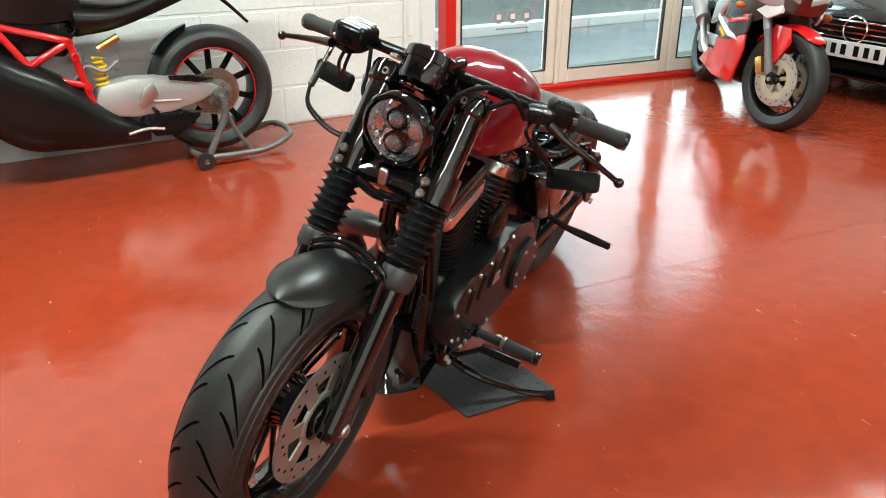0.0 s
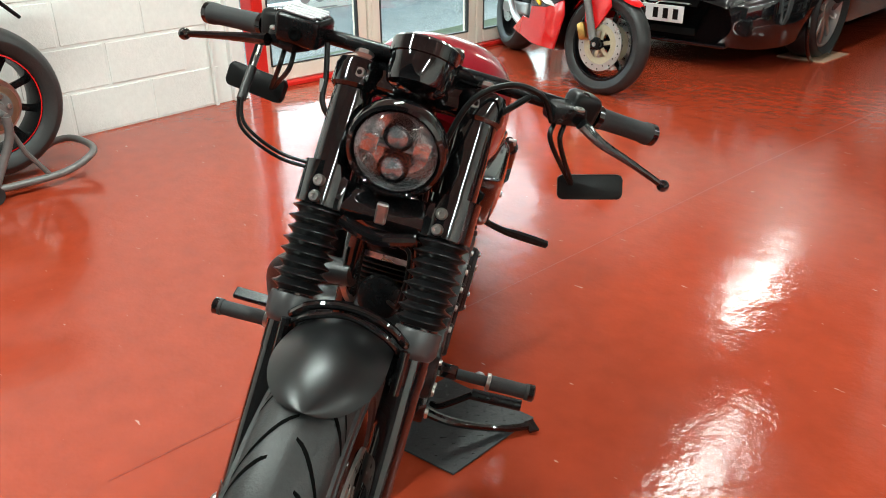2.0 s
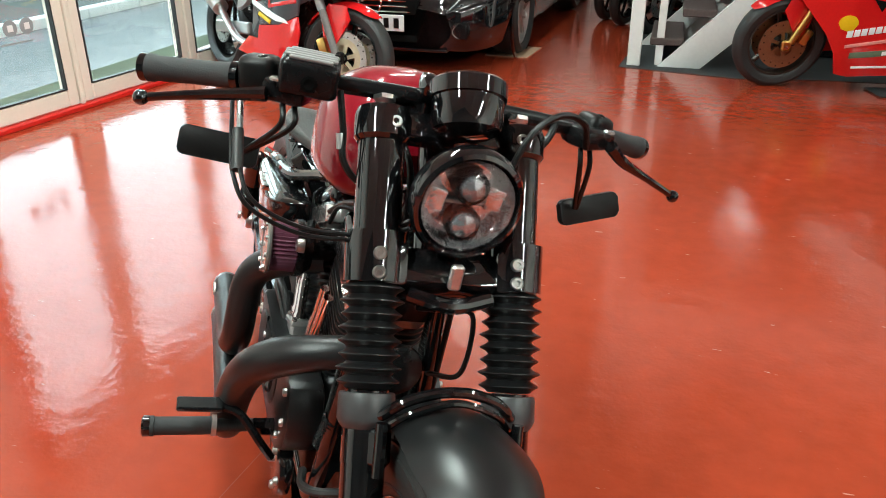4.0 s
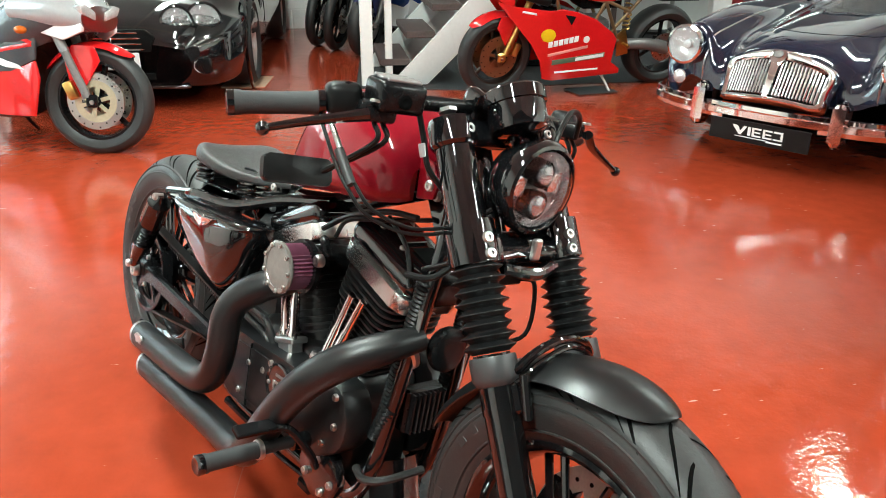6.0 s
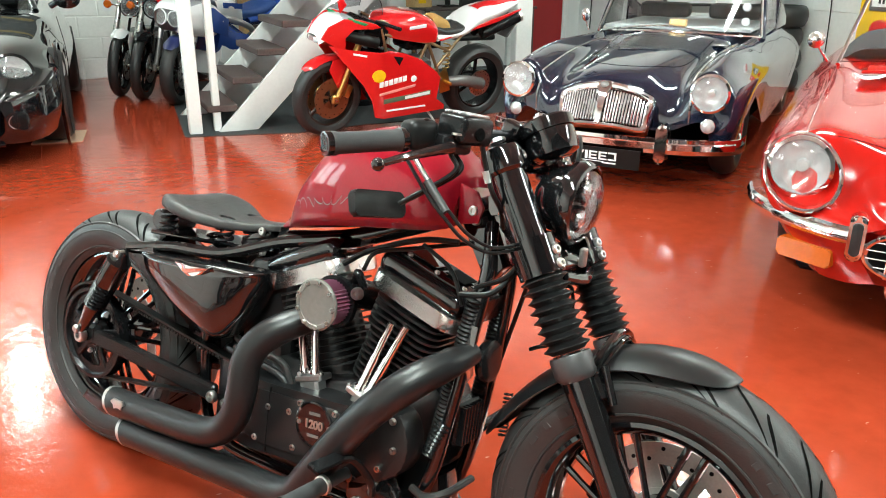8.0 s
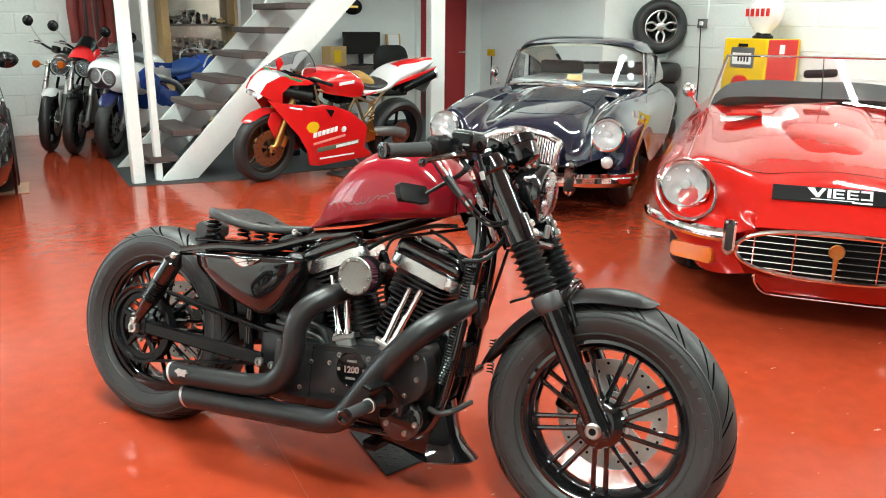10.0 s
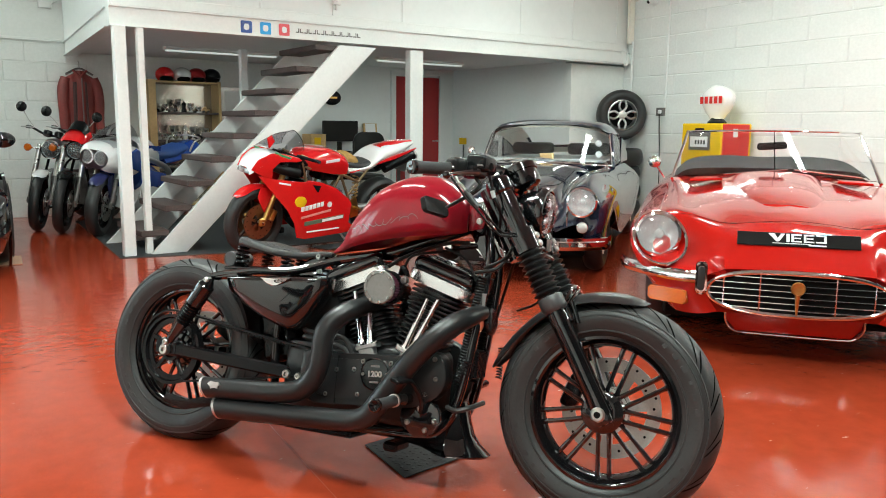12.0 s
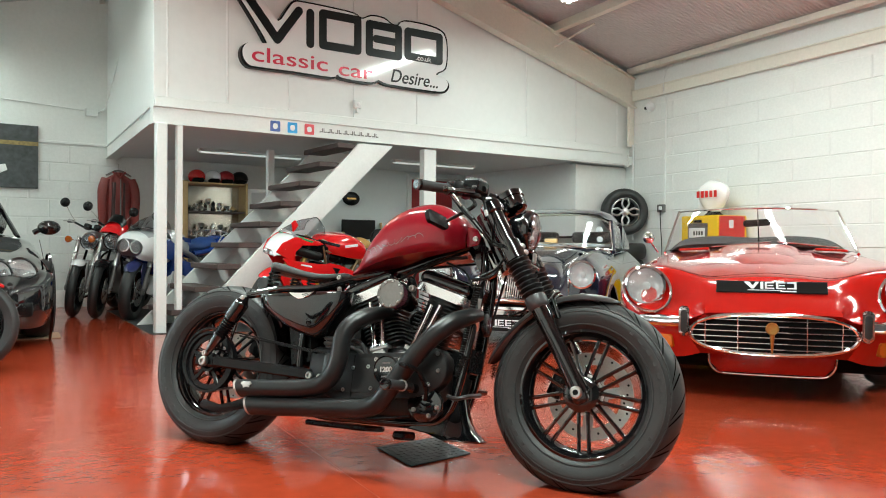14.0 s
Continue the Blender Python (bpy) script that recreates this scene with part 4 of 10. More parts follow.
# gauge
gd = Vector((-0.50, 0, 0.866))
ga = part("gauge", lathe([(0.002, -0.040), (0.034, -0.037), (0.047, -0.030), (0.050, -0.020), (0.050, 0.012), (0.054, 0.013), (0.054, 0.034), (0.050, 0.038), (0.047, 0.032), (0.001, 0.032)], (1.19, 0.0, 0.972), gd, 40), M_BLACK, bike, "gloss black round speedometer")
part("gauge_glass", lathe([(0.047, 0.0), (0.047, 0.003), (0.001, 0.004)], Vector((1.19, 0.0, 0.972)) + gd * 0.033, gd, 32), M_LENS, ga)
part("gauge_bracket", tube([(1.16, 0.0, 0.985), (1.175, 0.0, 0.955), (1.20, 0, 0.925)], 0.012, 8), M_BLACK, bike)

# handlebar, grips, controls
bar = part("handlebar", tube([(1.005, -0.42, 0.921), (1.055, -0.31, 0.943), (1.098, -0.21, 0.960), (1.122, -0.10, 0.966), (1.127, 0, 0.965), (1.122, 0.10, 0.962), (1.098, 0.21, 0.951), (1.057, 0.30, 0.936), (1.012, 0.392, 0.918)], 0.0127, 14, 5), M_SATIN, bike)
for s in (-1, 1):
    a, c = (Vector((1.062, -0.297, 0.942)), Vector((1.010, -0.412, 0.924))) if s < 0 else (Vector((1.063, 0.288, 0.937)), Vector((1.016, 0.386, 0.919)))
    dd = (c - a).normalized()
    L = (c - a).length
    grip = part("grip", lathe([(0.0185, 0), (0.0195, 0.004), (0.0185, 0.010), (0.0178, 0.012), (0.0172, L * 0.5), (0.0176, L - 0.012), (0.0192, L - 0.009), (0.0192, L)], a, dd, 22), M_GRIP, bar, "black rubber grip")
    part("grip_end", lathe([(0.0195, 0.0), (0.0195, 0.010), (0.013, 0.012), (0.002, 0.010)], c, dd, 22), M_BLACK, grip)
    part("grip_ring", lathe([(0.0205, -0.006), (0.0205, 0.004), (0.017, 0.005), (0.017, -0.006)], a, dd, 22, loop=True, cap=False), M_BLACK, grip)
    sw = BM()
    m = dd.to_track_quat("Y", "Z").to_matrix().to_4x4()
    add_box(sw, a - dd * 0.034 + Vector((0, 0, 0.007)), (0.048, 0.056, 0.052), m, bev=0.014, seg=3)
    part("switch_housing", sw, M_PLASTIC, bar)
    part("switch_button", ball(a - dd * 0.034 + Vector((0.012, 0, 0.031)), (0.006, 0.009, 0.005)), M_BLACK, bar)
    # lever and perch
    lx = 0.044
    pv = Vector((1.128, 0.232 * s, 0.945))
    perch = BM()
    add_box(perch, pv + Vector((-0.012, 0.0, 0.0)), (0.052, 0.06, 0.032), pose(0, 0, 0, 0, 0, 25 * s), bev=0.009, seg=2)
    add_box(perch, pv + Vector((-0.03, -0.015 * s, 0.0)), (0.04, 0.035, 0.03), pose(0, 0, 0, 0, 0, 25 * s), bev=0.008)
    part("lever_perch", perch, M_SATIN, bar)
    end = Vector((1.11, -0.416, 0.905)) if s < 0 else Vector((1.107, 0.424, 0.866))
    lv = BM()
    k1 = pv + Vector((0.012, 0.03 * s, -0.004))
    k2 = Vector((1.128, 0.30 * s, 0.932 if s < 0 else 0.916))
    k3 = Vector((1.115, 0.36 * s, 0.918 if s < 0 else 0.892))
    add_tube(lv, [k1, k2, k3, end], [0.0105, 0.0085, 0.0065, 0.0055], 10)
    add_ball(lv, end, 0.0105, None, 14, 10)
    part("lever", lv, M_BLACK, bar, "gloss black control lever")
    bolt(bar, pv + Vector((0.012, 0.02 * s, 0.016)), 0.009, 0.004, (0, 0, 1))
    # mirror slung under the lever
    ms = BM()
    mc = Vector((1.038, -0.308, 0.831)) if s < 0 else Vector((1.034, 0.318, 0.804))
    head = part("mirror", plate(rounded(0.114, 0.044, 0.009), -0.008, 0.008, 0.003), M_PLASTIC, bar, "small black rectangular bar mirror")
    head.matrix_basis = Matrix.Translation(mc) @ pose(0, 0, 0, 0, (2 if s < 0 else -14), (79 if s < 0 else 96)) @ pose(0, 0, 0, -18)
    root = pv + Vector((-0.005, 0.005 * s, -0.016))
    inn = mc + Vector((0.014, -0.034 * s, 0.0))
    for o in (0.0, 0.016):
        add_tube(ms, [root + Vector((0.0, -o * s, 0)), root + Vector((0.012, (0.002 - o) * s, -0.03)), inn + Vector((0.006, -o * 0.2 * s, 0.004))], 0.0042, 8)
    part("mirror_stem", ms, M_PLASTIC, bar)
mcyl = part("master_cylinder", add_box(BM(), (1.128, -0.208, 0.972), (0.064, 0.080, 0.048), pose(0, 0, 0, 0, 4, -10), bev=0.010, seg=3), M_SATIN, bar, "black brake fluid reservoir")
lid = BM()
for i in range(5):
    add_box(lid, Vector((1.128, -0.208, 0.998)) + pose(0, 0, 0, 0, 4, -10) @ Vector((-0.024 + 0.012 * i, 0, 0)), (0.006, 0.07 - 0.012 * (i in (0, 4)), 0.005), pose(0, 0, 0, 0, 4, -10), bev=0.0015)
part("reservoir_lid", lid, M_LIDGREY, mcyl, "ribbed alloy lid")
part("sight_glass", lathe([(0.011, 0), (0.011, 0.003), (0.007, 0.004), (0.002, 0.002)], (1.159, -0.212, 0.966), (1, -0.17, 0.07), 18), M_GROOVE, mcyl)
for s in (-1, 1):
    part("riser", add_box(cyl((1.126, 0.042 * s, 0.920), (1.128, 0.042 * s, 0.985), 0.013, 0.013, 16), (1.13, 0.042 * s, 0.982), (0.038, 0.026, 0.036), pose(0, 0, 0, 0, 20, 0), bev=0.009, seg=2), M_BLACK, bar)

# cables
def cable(pts, r, mat=None, label=""):
    part("cable", tube(pts, r, 8, 8), mat or M_PLASTIC, bike, label)


cable([(1.085, -0.290, 0.920), (1.133, -0.287, 0.868), (1.166, -0.284, 0.838), (1.192, -0.262, 0.806), (1.206, -0.19, 0.782), (1.224, -0.105, 0.793), (1.233, -0.06, 0.82)], 0.0031)
cable([(1.075, -0.300, 0.918), (1.125, -0.297, 0.862), (1.16, -0.292, 0.830), (1.188, -0.268, 0.797), (1.204, -0.195, 0.773), (1.224, -0.11, 0.784), (1.236, -0.06, 0.81)], 0.0031)
part("cable_end", cyl((1.080, -0.290, 0.925), (1.118, -0.288, 0.884), 0.0045), M_STEEL, bike, "bright steel cable ferrule")
part("cable_sleeve", cyl((1.118, -0.290, 0.882), (1.160, -0.288, 0.838), 0.0078), M_RUBBER, bike)
cable([(1.135, -0.165, 0.96), (1.15, -0.155, 0.91), (1.165, -0.15, 0.87), (1.17, -0.12, 0.84), (1.15, -0.06, 0.80)], 0.0048)
part("banjo", cyl((1.15, -0.158, 0.905), (1.157, -0.155, 0.885), 0.0062), M_ALLOY, bike)
cable([(1.15, 0.215, 0.935), (1.17, 0.19, 0.975), (1.19, 0.14, 0.985), (1.215, 0.09, 0.955), (1.22, 0.065, 0.88), (1.19, 0.05, 0.78), (1.14, 0.07, 0.60), (1.09, 0.09, 0.40)], 0.005)
cable([(1.12, 0.17, 0.955), (1.16, 0.14, 0.935), (1.18, 0.10, 0.90), (1.14, 0.05, 0.84)], 0.0055)
cable([(1.11, -0.06, 0.90), (1.17, -0.055, 0.87), (1.21, -0.06, 0.80), (1.185, -0.075, 0.72), (1.12, -0.08, 0.68)], 0.005)
cable([(1.19, -0.05, 0.73), (1.16, -0.09, 0.68), (1.10, -0.1, 0.665)], 0.006)
cable([(1.06, -0.06, 0.755), (0.98, -0.07, 0.745), (0.86, -0.07, 0.70), (0.80, -0.08, 0.66)], 0.006)
cable([(1.06, 0.03, 0.75), (0.95, -0.05, 0.72), (0.88, -0.08, 0.70), (0.86, -0.09, 0.66)], 0.0045)
cable([(0.98, -0.06, 0.735), (1.06, -0.075, 0.70), (1.10, -0.085, 0.64)], 0.0045)

# tank
def half(w, zt, zb, fl=0.88):
    h = zt - zb
    return [(0.0, zt), (w * 0.48, zt - h * 0.045), (w * 0.84, zt - h * 0.20), (w, zt - h * 0.47), (w * 1.0, zb + h * 0.14), (w * fl, zb)]


tk = skin([(0.560, half(0.016, 0.700, 0.690)), (0.596, half(0.036, 0.735, 0.697)), (0.622, half(0.058, 0.776, 0.704)), (0.662, half(0.086, 0.836, 0.715)), (0.735, half(0.116, 0.914, 0.731)), (0.815, half(0.137, 0.952, 0.746)), (0.890, half(0.143, 0.965, 0.758)), (0.950, half(0.139, 0.955, 0.765)), (1.005, half(0.126, 0.925, 0.771)), (1.040, half(0.104, 0.888, 0.779)), (1.054, half(0.084, 0.862, 0.787))], 6, 5)
bmesh.ops.holes_fill(tk, edges=tk.edges[:], sides=0)
tank_shape = BVHTree.FromBMesh(tk)
tank = part("fuel_tank", tk, M_CANDY, bike, "deep candy red peanut fuel tank", sharp=50)
part("tank_lug", plate([(1.055, 0.79), (1.10, 0.80), (1.108, 0.83), (1.09, 0.86), (1.05, 0.87)], -0.07, -0.062, 0.003), M_CANDY, tank)
bolt(tank, (1.088, -0.070, 0.822), 0.010, 0.006)
# flowing grey script, as a plain wavy stroke along the tank's flanks
for side in (-1, 1):
    stroke = BM()
    left = []
    for i in range(90):
        u = i / 89
        x = 0.66 + 0.26 * u + 0.008 * math.sin(u * 55)
        z = 0.765 + 0.058 * u + 0.011 * math.sin(u * 63 + 1) * (0.35 + 0.65 * abs(math.sin(u * 7 + 0.6)))
        row = []
        for dz in (-0.0012, 0.0012):
            hit = tank_shape.ray_cast(Vector((x, side * 0.4, z + dz)), Vector((0, -side, 0)))[0]
            if hit:
                row.append(hit + Vector((0, side * 0.0008, 0)))
        if len(row) == 2:
            left.append(row)
    add_rings(stroke, left, close=False, cap=False)
    part("script_stroke", stroke, M_DARKSTEEL, tank, "thin grey script stroke")


# seat
def seat_half(w, z, t, dish):
    return [(0.0, z - dish), (w * 0.5, z - dish * 0.7), (w * 0.88, z - 0.001), (w, z - t * 0.4), (w * 0.93, z - t), (w * 0.3, z - t * 1.05)]


sk = skin([(0.198, seat_half(0.022, 0.700, 0.014, 0.0)), (0.204, seat_half(0.052, 0.708, 0.022, 0.001)), (0.222, seat_half(0.088, 0.717, 0.029, 0.004)), (0.252, seat_half(0.112, 0.719, 0.032, 0.009)), (0.290, seat_half(0.121, 0.712, 0.032, 0.013)), (0.330, seat_half(0.115, 0.702, 0.030, 0.012)), (0.370, seat_half(0.097, 0.692, 0.027, 0.008)), (0.410, seat_half(0.074, 0.686, 0.024, 0.004)), (0.455, seat_half(0.054, 0.686, 0.021, 0.001)), (0.505, seat_half(0.041, 0.691, 0.019, 0.0)), (0.535, seat_half(0.030, 0.694, 0.017, -0.001)), (0.550, seat_half(0.014, 0.690, 0.012, 0.0))], 6, 5)
bmesh.ops.holes_fill(sk, edges=sk.edges[:], sides=0)
seat = part("seat", sk, M_LEATHER, bike, "black leather sprung solo saddle", sharp=60)


def coil(c, r, h, turns, wire):
    pts = []
    n = int(turns * 12)
    for i in range(n + 1):
        a = 2 * math.pi * turns * i / n
        pts.append((c[0] + r * math.cos(a), c[1] + r * math.sin(a), c[2] + h * i / n))
    return tube(pts, wire, 7, 1, smooth=False)


for sx in (0.235, 0.40):
    for s in (-1, 1):
        part("seat_spring", coil((sx, (0.075 if sx < 0.3 else 0.045) * s, 0.622), 0.020, 0.064, 4.5, 0.0042), M_SPRING, seat, "black coil seat spring")
part("seat_pan", box((0.33, 0, 0.620), (0.36, 0.13, 0.010), pose(0, 0, 0, 0, -4, 0), bev=0.004), M_BLACK, bike)
part("seat_nose", plate([(0.47, 0.665), (0.53, 0.69), (0.535, 0.665), (0.50, 0.625), (0.43, 0.63)], -0.028, 0.028, 0.006), M_BLACK, bike)
for p in ((0.514, -0.034, 0.674), (0.523, -0.036, 0.627)):
    bolt(bike, p, 0.010, 0.007)
part("seat_roll", lathe([(0.024, -0.052), (0.028, -0.048), (0.028, 0.048), (0.024, 0.052)], (0.165, 0, 0.640), (0, 1, 0), 26), M_LEATHER, bike, "round black tail roll behind the saddle")

# rear mudguard, rails, side tanks
part("rear_mudguard", blade((0, 0.315), 0.350, 58, 6, 0.086, 0.086), M_BLACK, bike)
rl = BM()
for s in (-1, 1):
    add_tube(rl, [(0.17, 0.135 * s, 0.575), (0.32, 0.13 * s, 0.605), (0.47, 0.11 * s, 0.618), (0.60, 0.06 * s, 0.665), (0.75, 0.03 * s, 0.70)], 0.0135, 10)
    add_box(rl, (0.225, 0.138 * s, 0.582), (0.11, 0.016, 0.028), pose(0, 0, 0, 0, -8, 0), bev=0.008)
part("rear_rail", rl, M_BLACK, bike)
for s in (-1, 1):
    part("rail_bolt", lathe([(0.010, 0), (0.010, 0.02), (0.007, 0.024)], (0.172, 0.155 * s, 0.560), (0, s, 0), 14), M_STEEL, bike)


def side_tank(s):
    prof = [(0.222, 0.572), (0.232, 0.581), (0.42, 0.596), (0.605, 0.606), (0.624, 0.596), (0.616, 0.556), (0.590, 0.505), (0.556, 0.462), (0.520, 0.430), (0.478, 0.426), (0.362, 0.464), (0.250, 0.526)]
    cx, cz = 0.45, 0.560
    fine = [(x, z) for x, z in spline(prof + [prof[0]], 4)][:-1]
    rings = []
    for f, y in ((0.97, 0.085), (1.0, 0.10), (1.0, 0.118), (0.985, 0.134), (0.95, 0.146), (0.88, 0.156), (0.75, 0.164), (0.55, 0.169), (0.30, 0.1715), (0.05, 0.172)):
        rings.append([Vector((cx + (x - cx) * f, s * y, cz + (z - cz) * f)) for x, z in fine])
    return add_rings(BM(), rings)


for s, nm in ((-1, "oil_tank"), (1, "side_cover")):
    t = part(nm, side_tank(s), M_BLACK, bike, "gloss black rounded side tank", sharp=60)
    if s < 0:
        bd = plate([(0.385, 0.588), (0.44, 0.586), (0.50, 0.594), (0.475, 0.574), (0.452, 0.566), (0.435, 0.562), (0.412, 0.570)], -0.1755, -0.155, 0.002)
        part("badge", bd, M_CHROME, t, "winged chrome badge")

# shocks
for s in (-1, 1):
    a, c = Vector((0.172, 0.158 * s, 0.556)), Vector((0.030, 0.158 * s, 0.335))
    ax = (c - a)
    u = ax.normalized()
    sh = part("shock", lathe([(0.012, -0.012), (0.018, 0.0), (0.024, 0.012), (0.030, 0.018), (0.030, 0.095), (0.022, 0.10), (0.020, 0.17), (0.024, 0.175), (0.016, 0.235), (0.013, 0.26), (0.008, 0.272)], a, u, 24), M_BLACK, bike, "black rear shock absorber")
    prof = []
    for i in range(7):
        prof += [(0.021, 0.100 + i * 0.011), (0.0285, 0.1045 + i * 0.011), (0.021, 0.109 + i * 0.011)]
    part("shock_spring", lathe(prof, a, u, 24, cap=False), M_SATIN, sh, sharp=20)
    bolt(bike, c + Vector((0, 0.014 * s, 0)), 0.011, 0.008, (0, s, 0))

# swingarm
sa = BM()
for s in (-1, 1):
    add_box(sa, (0.25, 0.122 * s, 0.300), (0.50, 0.022, 0.042), pose(0, 0, 0, 0, 2.5, 0), bev=0.006)
    add_box(sa, (0.0, 0.122 * s, 0.312), (0.10, 0.026, 0.055), bev=0.008)
part("swingarm", sa, M_SATIN, bike)
bolt(rw, (0, -0.137, 0), 0.020, 0.016, name="axle_nut")
bolt(bike, (0.50, -0.13, 0.285), 0.015, 0.012)
bolt(bike, (0.545, -0.13, 0.283), 0.012, 0.012)

# engine
EC = Vector((0.815, 0, 0.315))
eng = new("engine")
eng.parent = bike
part("crankcase", add_box(add_box(BM(), (0.80, 0, 0.285), (0.40, 0.17, 0.26), bev=0.04, seg=3), (0.56, 0, 0.28), (0.22, 0.17, 0.24), bev=0.03, seg=2), M_MATT, eng)
cam_out = [(x, z) for x, z in spline([(0.560, 0.372), (0.64, 0.374), (0.72, 0.378), (0.80, 0.385), (0.90, 0.392), (0.98, 0.415), (1.035, 0.405), (1.058, 0.345), (1.035, 0.285), (0.96, 0.245), (0.86, 0.232), (0.75, 0.224), (0.64, 0.214), (0.575, 0.222), (0.555, 0.30)], 3)]
cc = part("cam_cover", plate(cam_out, -0.146, -0.08, 0.010), M_MATT, eng, "matt black cam cover with a round model badge")
for x, z in ((0.692, 0.325), (0.753, 0.333), (0.781, 0.361), (0.876, 0.366), (0.772, 0.258), (0.66, 0.245), (1.018, 0.396), (1.026, 0.338), (0.996, 0.290), (0.93, 0.262)):
    bolt(cc, (x, -0.146, z), 0.0075, 0.007)
part("gear_cover", plate([(x, z) for x, z in spline([(0.62, 0.352), (0.70, 0.360), (0.80, 0.366), (0.885, 0.372), (0.905, 0.33), (0.87, 0.27), (0.78, 0.246), (0.66, 0.238), (0.615, 0.25), (0.605, 0.30)], 3)], -0.1495, -0.14, 0.004), M_MATT, cc)
part("cover_seam", plate([(0.693, 0.222), (0.695, 0.222), (0.695, 0.370), (0.693, 0.370)], -0.1502, -0.14), M_DARK, cc)
bd = part("model_badge", lathe([(0.050, 0), (0.050, 0.006), (0.047, 0.008), (0.045, 0.004), (0.001, 0.004)], (0.826, -0.148, 0.327), (0, -1, 0), 40), M_BLACK, cc, "round black badge with silver figures")
text_part("figures", "1200", 0.025, pose(0.826, -0.1535, 0.327, 90, -5, 0), M_ALLOY, bd, 0.001, 0.0008)
for dz in (0.024, -0.024):
    part("badge_bar", box((0.826, -0.1525, 0.327 + dz), (0.030, 0.002, 0.006), pose(0, 0, 0, 0, -5, 0)), M_DARKSTEEL, bd)
for s in (-1, 1):
    bolt(bd, (0.826 + 0.040 * s, -0.151, 0.327 + 0.004 * s), 0.005, 0.004)
for nm, ang, ln in (("front_cylinder", 17.5, 0.066), ("rear_cylinder", -23.5, -0.010)):
    cy = new(nm)
    cy.parent = eng
    cy.matrix_basis = Matrix.Translation(EC + Vector((ln, 0, 0.010))) @ pose(0, 0, 0, 0, ang, 0)
    part("barrel", cyl((0, 0, 0.07), (0, 0, 0.30), 0.066, seg=24), M_MATT, cy)
    for i in range(13):
        wide = 0.150 + 0.024 * (i > 7)
        part("cooling_fin", plate(rounded(wide, 0.162, 0.035), 0.098 + i * 0.0148, 0.1025 + i * 0.0148, plane="xy"), M_MATT, cy)
    part("rocker_base", plate(rounded(0.226, 0.156, 0.036), 0.291, 0.326, 0.004, "xy"), M_POLISHED, cy, "polished alloy rocker band")
    rk = BM()
    add_box(rk, (0, 0, 0.347), (0.220, 0.150, 0.052), bev=0.024, seg=4)
    add_plate(rk, rounded(0.188, 0.098, 0.026), 0.366, 0.376, 0.003, "xy")
    add_plate(rk, rounded(0.214, 0.122, 0.03), 0.338, 0.345, 0.002, "xy")
    part("rocker_cover", rk, M_BLACK, cy, "gloss black rocker cover")
    part("cover_slot", box((0.045, 0.005, 0.3805), (0.05, 0.05, 0.003), bev=0.001), M_DARK, cy)
    part("cover_rib", box((-0.035, 0.0, 0.381), (0.075, 0.062, 0.004), bev=0.0015), M_BLACK, cy)
    for sx, sy in ((-0.062, -0.036), (0.012, -0.038), (0.080, -0.034), (-0.062, 0.036), (0.080, 0.034)):
        bolt(cy, (sx, sy, 0.376), 0.006, 0.005, (0, 0, 1))
    for sx in (-0.09, 0.09):
        bolt(cy, (sx, -0.060, 0.350), 0.008, 0.006, (0, -0.6, 0.8))
for xa, xb in ((0.746, 0.700), (0.776, 0.746), (0.892, 0.952), (0.916, 0.988)):
    p0, p1 = Vector((xa, -0.100, 0.408)), Vector((xb, -0.096, 0.572))
    u = (p1 - p0).normalized()
    L = (p1 - p0).length
    part("pushrod_tube", lathe([(0.014, 0), (0.014, 0.014), (0.0105, 0.02), (0.0105, L * 0.52), (0.0085, L * 0.55), (0.0085, L)], p0, u, 18), M_CHROME, eng, "chrome pushrod tube")
for x, lean in ((0.768, -18), (0.906, 20)):
    tb = BM()
    add_box(tb, (x, -0.100, 0.404), (0.074, 0.040, 0.014), pose(0, 0, 0, 0, lean, 0), bev=0.003)
    add_box(tb, (x, -0.098, 0.385), (0.052, 0.036, 0.034), pose(0, 0, 0, 0, lean, 0), bev=0.006)
    part("tappet_block", tb, M_ALLOY, eng)
    for sx in (-0.026, 0.026):
        bolt(eng, (x + sx * 1.15, -0.112, 0.411 - 0.32 * sx * (1 if lean > 0 else -1)), 0.0055, 0.006, (0, 0, 1))
ac = part("air_cleaner", lathe([(0.050, 0), (0.0525, 0.002), (0.0525, 0.006), (0.049, 0.009), (0.041, 0.009), (0.040, 0.0075), (0.001, 0.0075)], (0.832, -0.188, 0.593), (0, -1, 0), 40), M_CAP, eng, "round air cleaner with a bolted clear cover")
fl = BM()
pts = []
for i in range(72):
    r = 0.046 if i % 2 else 0.041
    a = 2 * math.pi * i / 72
    pts.append((0.832 + r * math.cos(a), 0.593 + r * math.sin(a)))
add_plate(fl, pts, -0.189, -0.142)
part("air_filter", fl, material("red_filter_pleats", (0.16, 0.05, 0.09), 0.6, var=0.3), ac, "pleated dark red filter", sharp=20)
for i in range(9):
    a = 2 * math.pi * i / 9
    bolt(ac, (0.832 + 0.0455 * math.cos(a), -0.196, 0.593 + 0.0455 * math.sin(a)), 0.0046, 0.005)
part("filter_back", lathe([(0.054, 0), (0.054, 0.012), (0.04, 0.03)], (0.832, -0.142, 0.593), (0, 1, 0), 32), M_SATIN, ac)
part("intake", tube([(0.82, -0.12, 0.60), (0.82, -0.06, 0.60), (0.82, 0.0, 0.585)], 0.032, 14), M_SATIN, eng)
bolt(eng, (0.889, -0.134, 0.622), 0.013, 0.014, (0, -1, 0), M_STEEL)
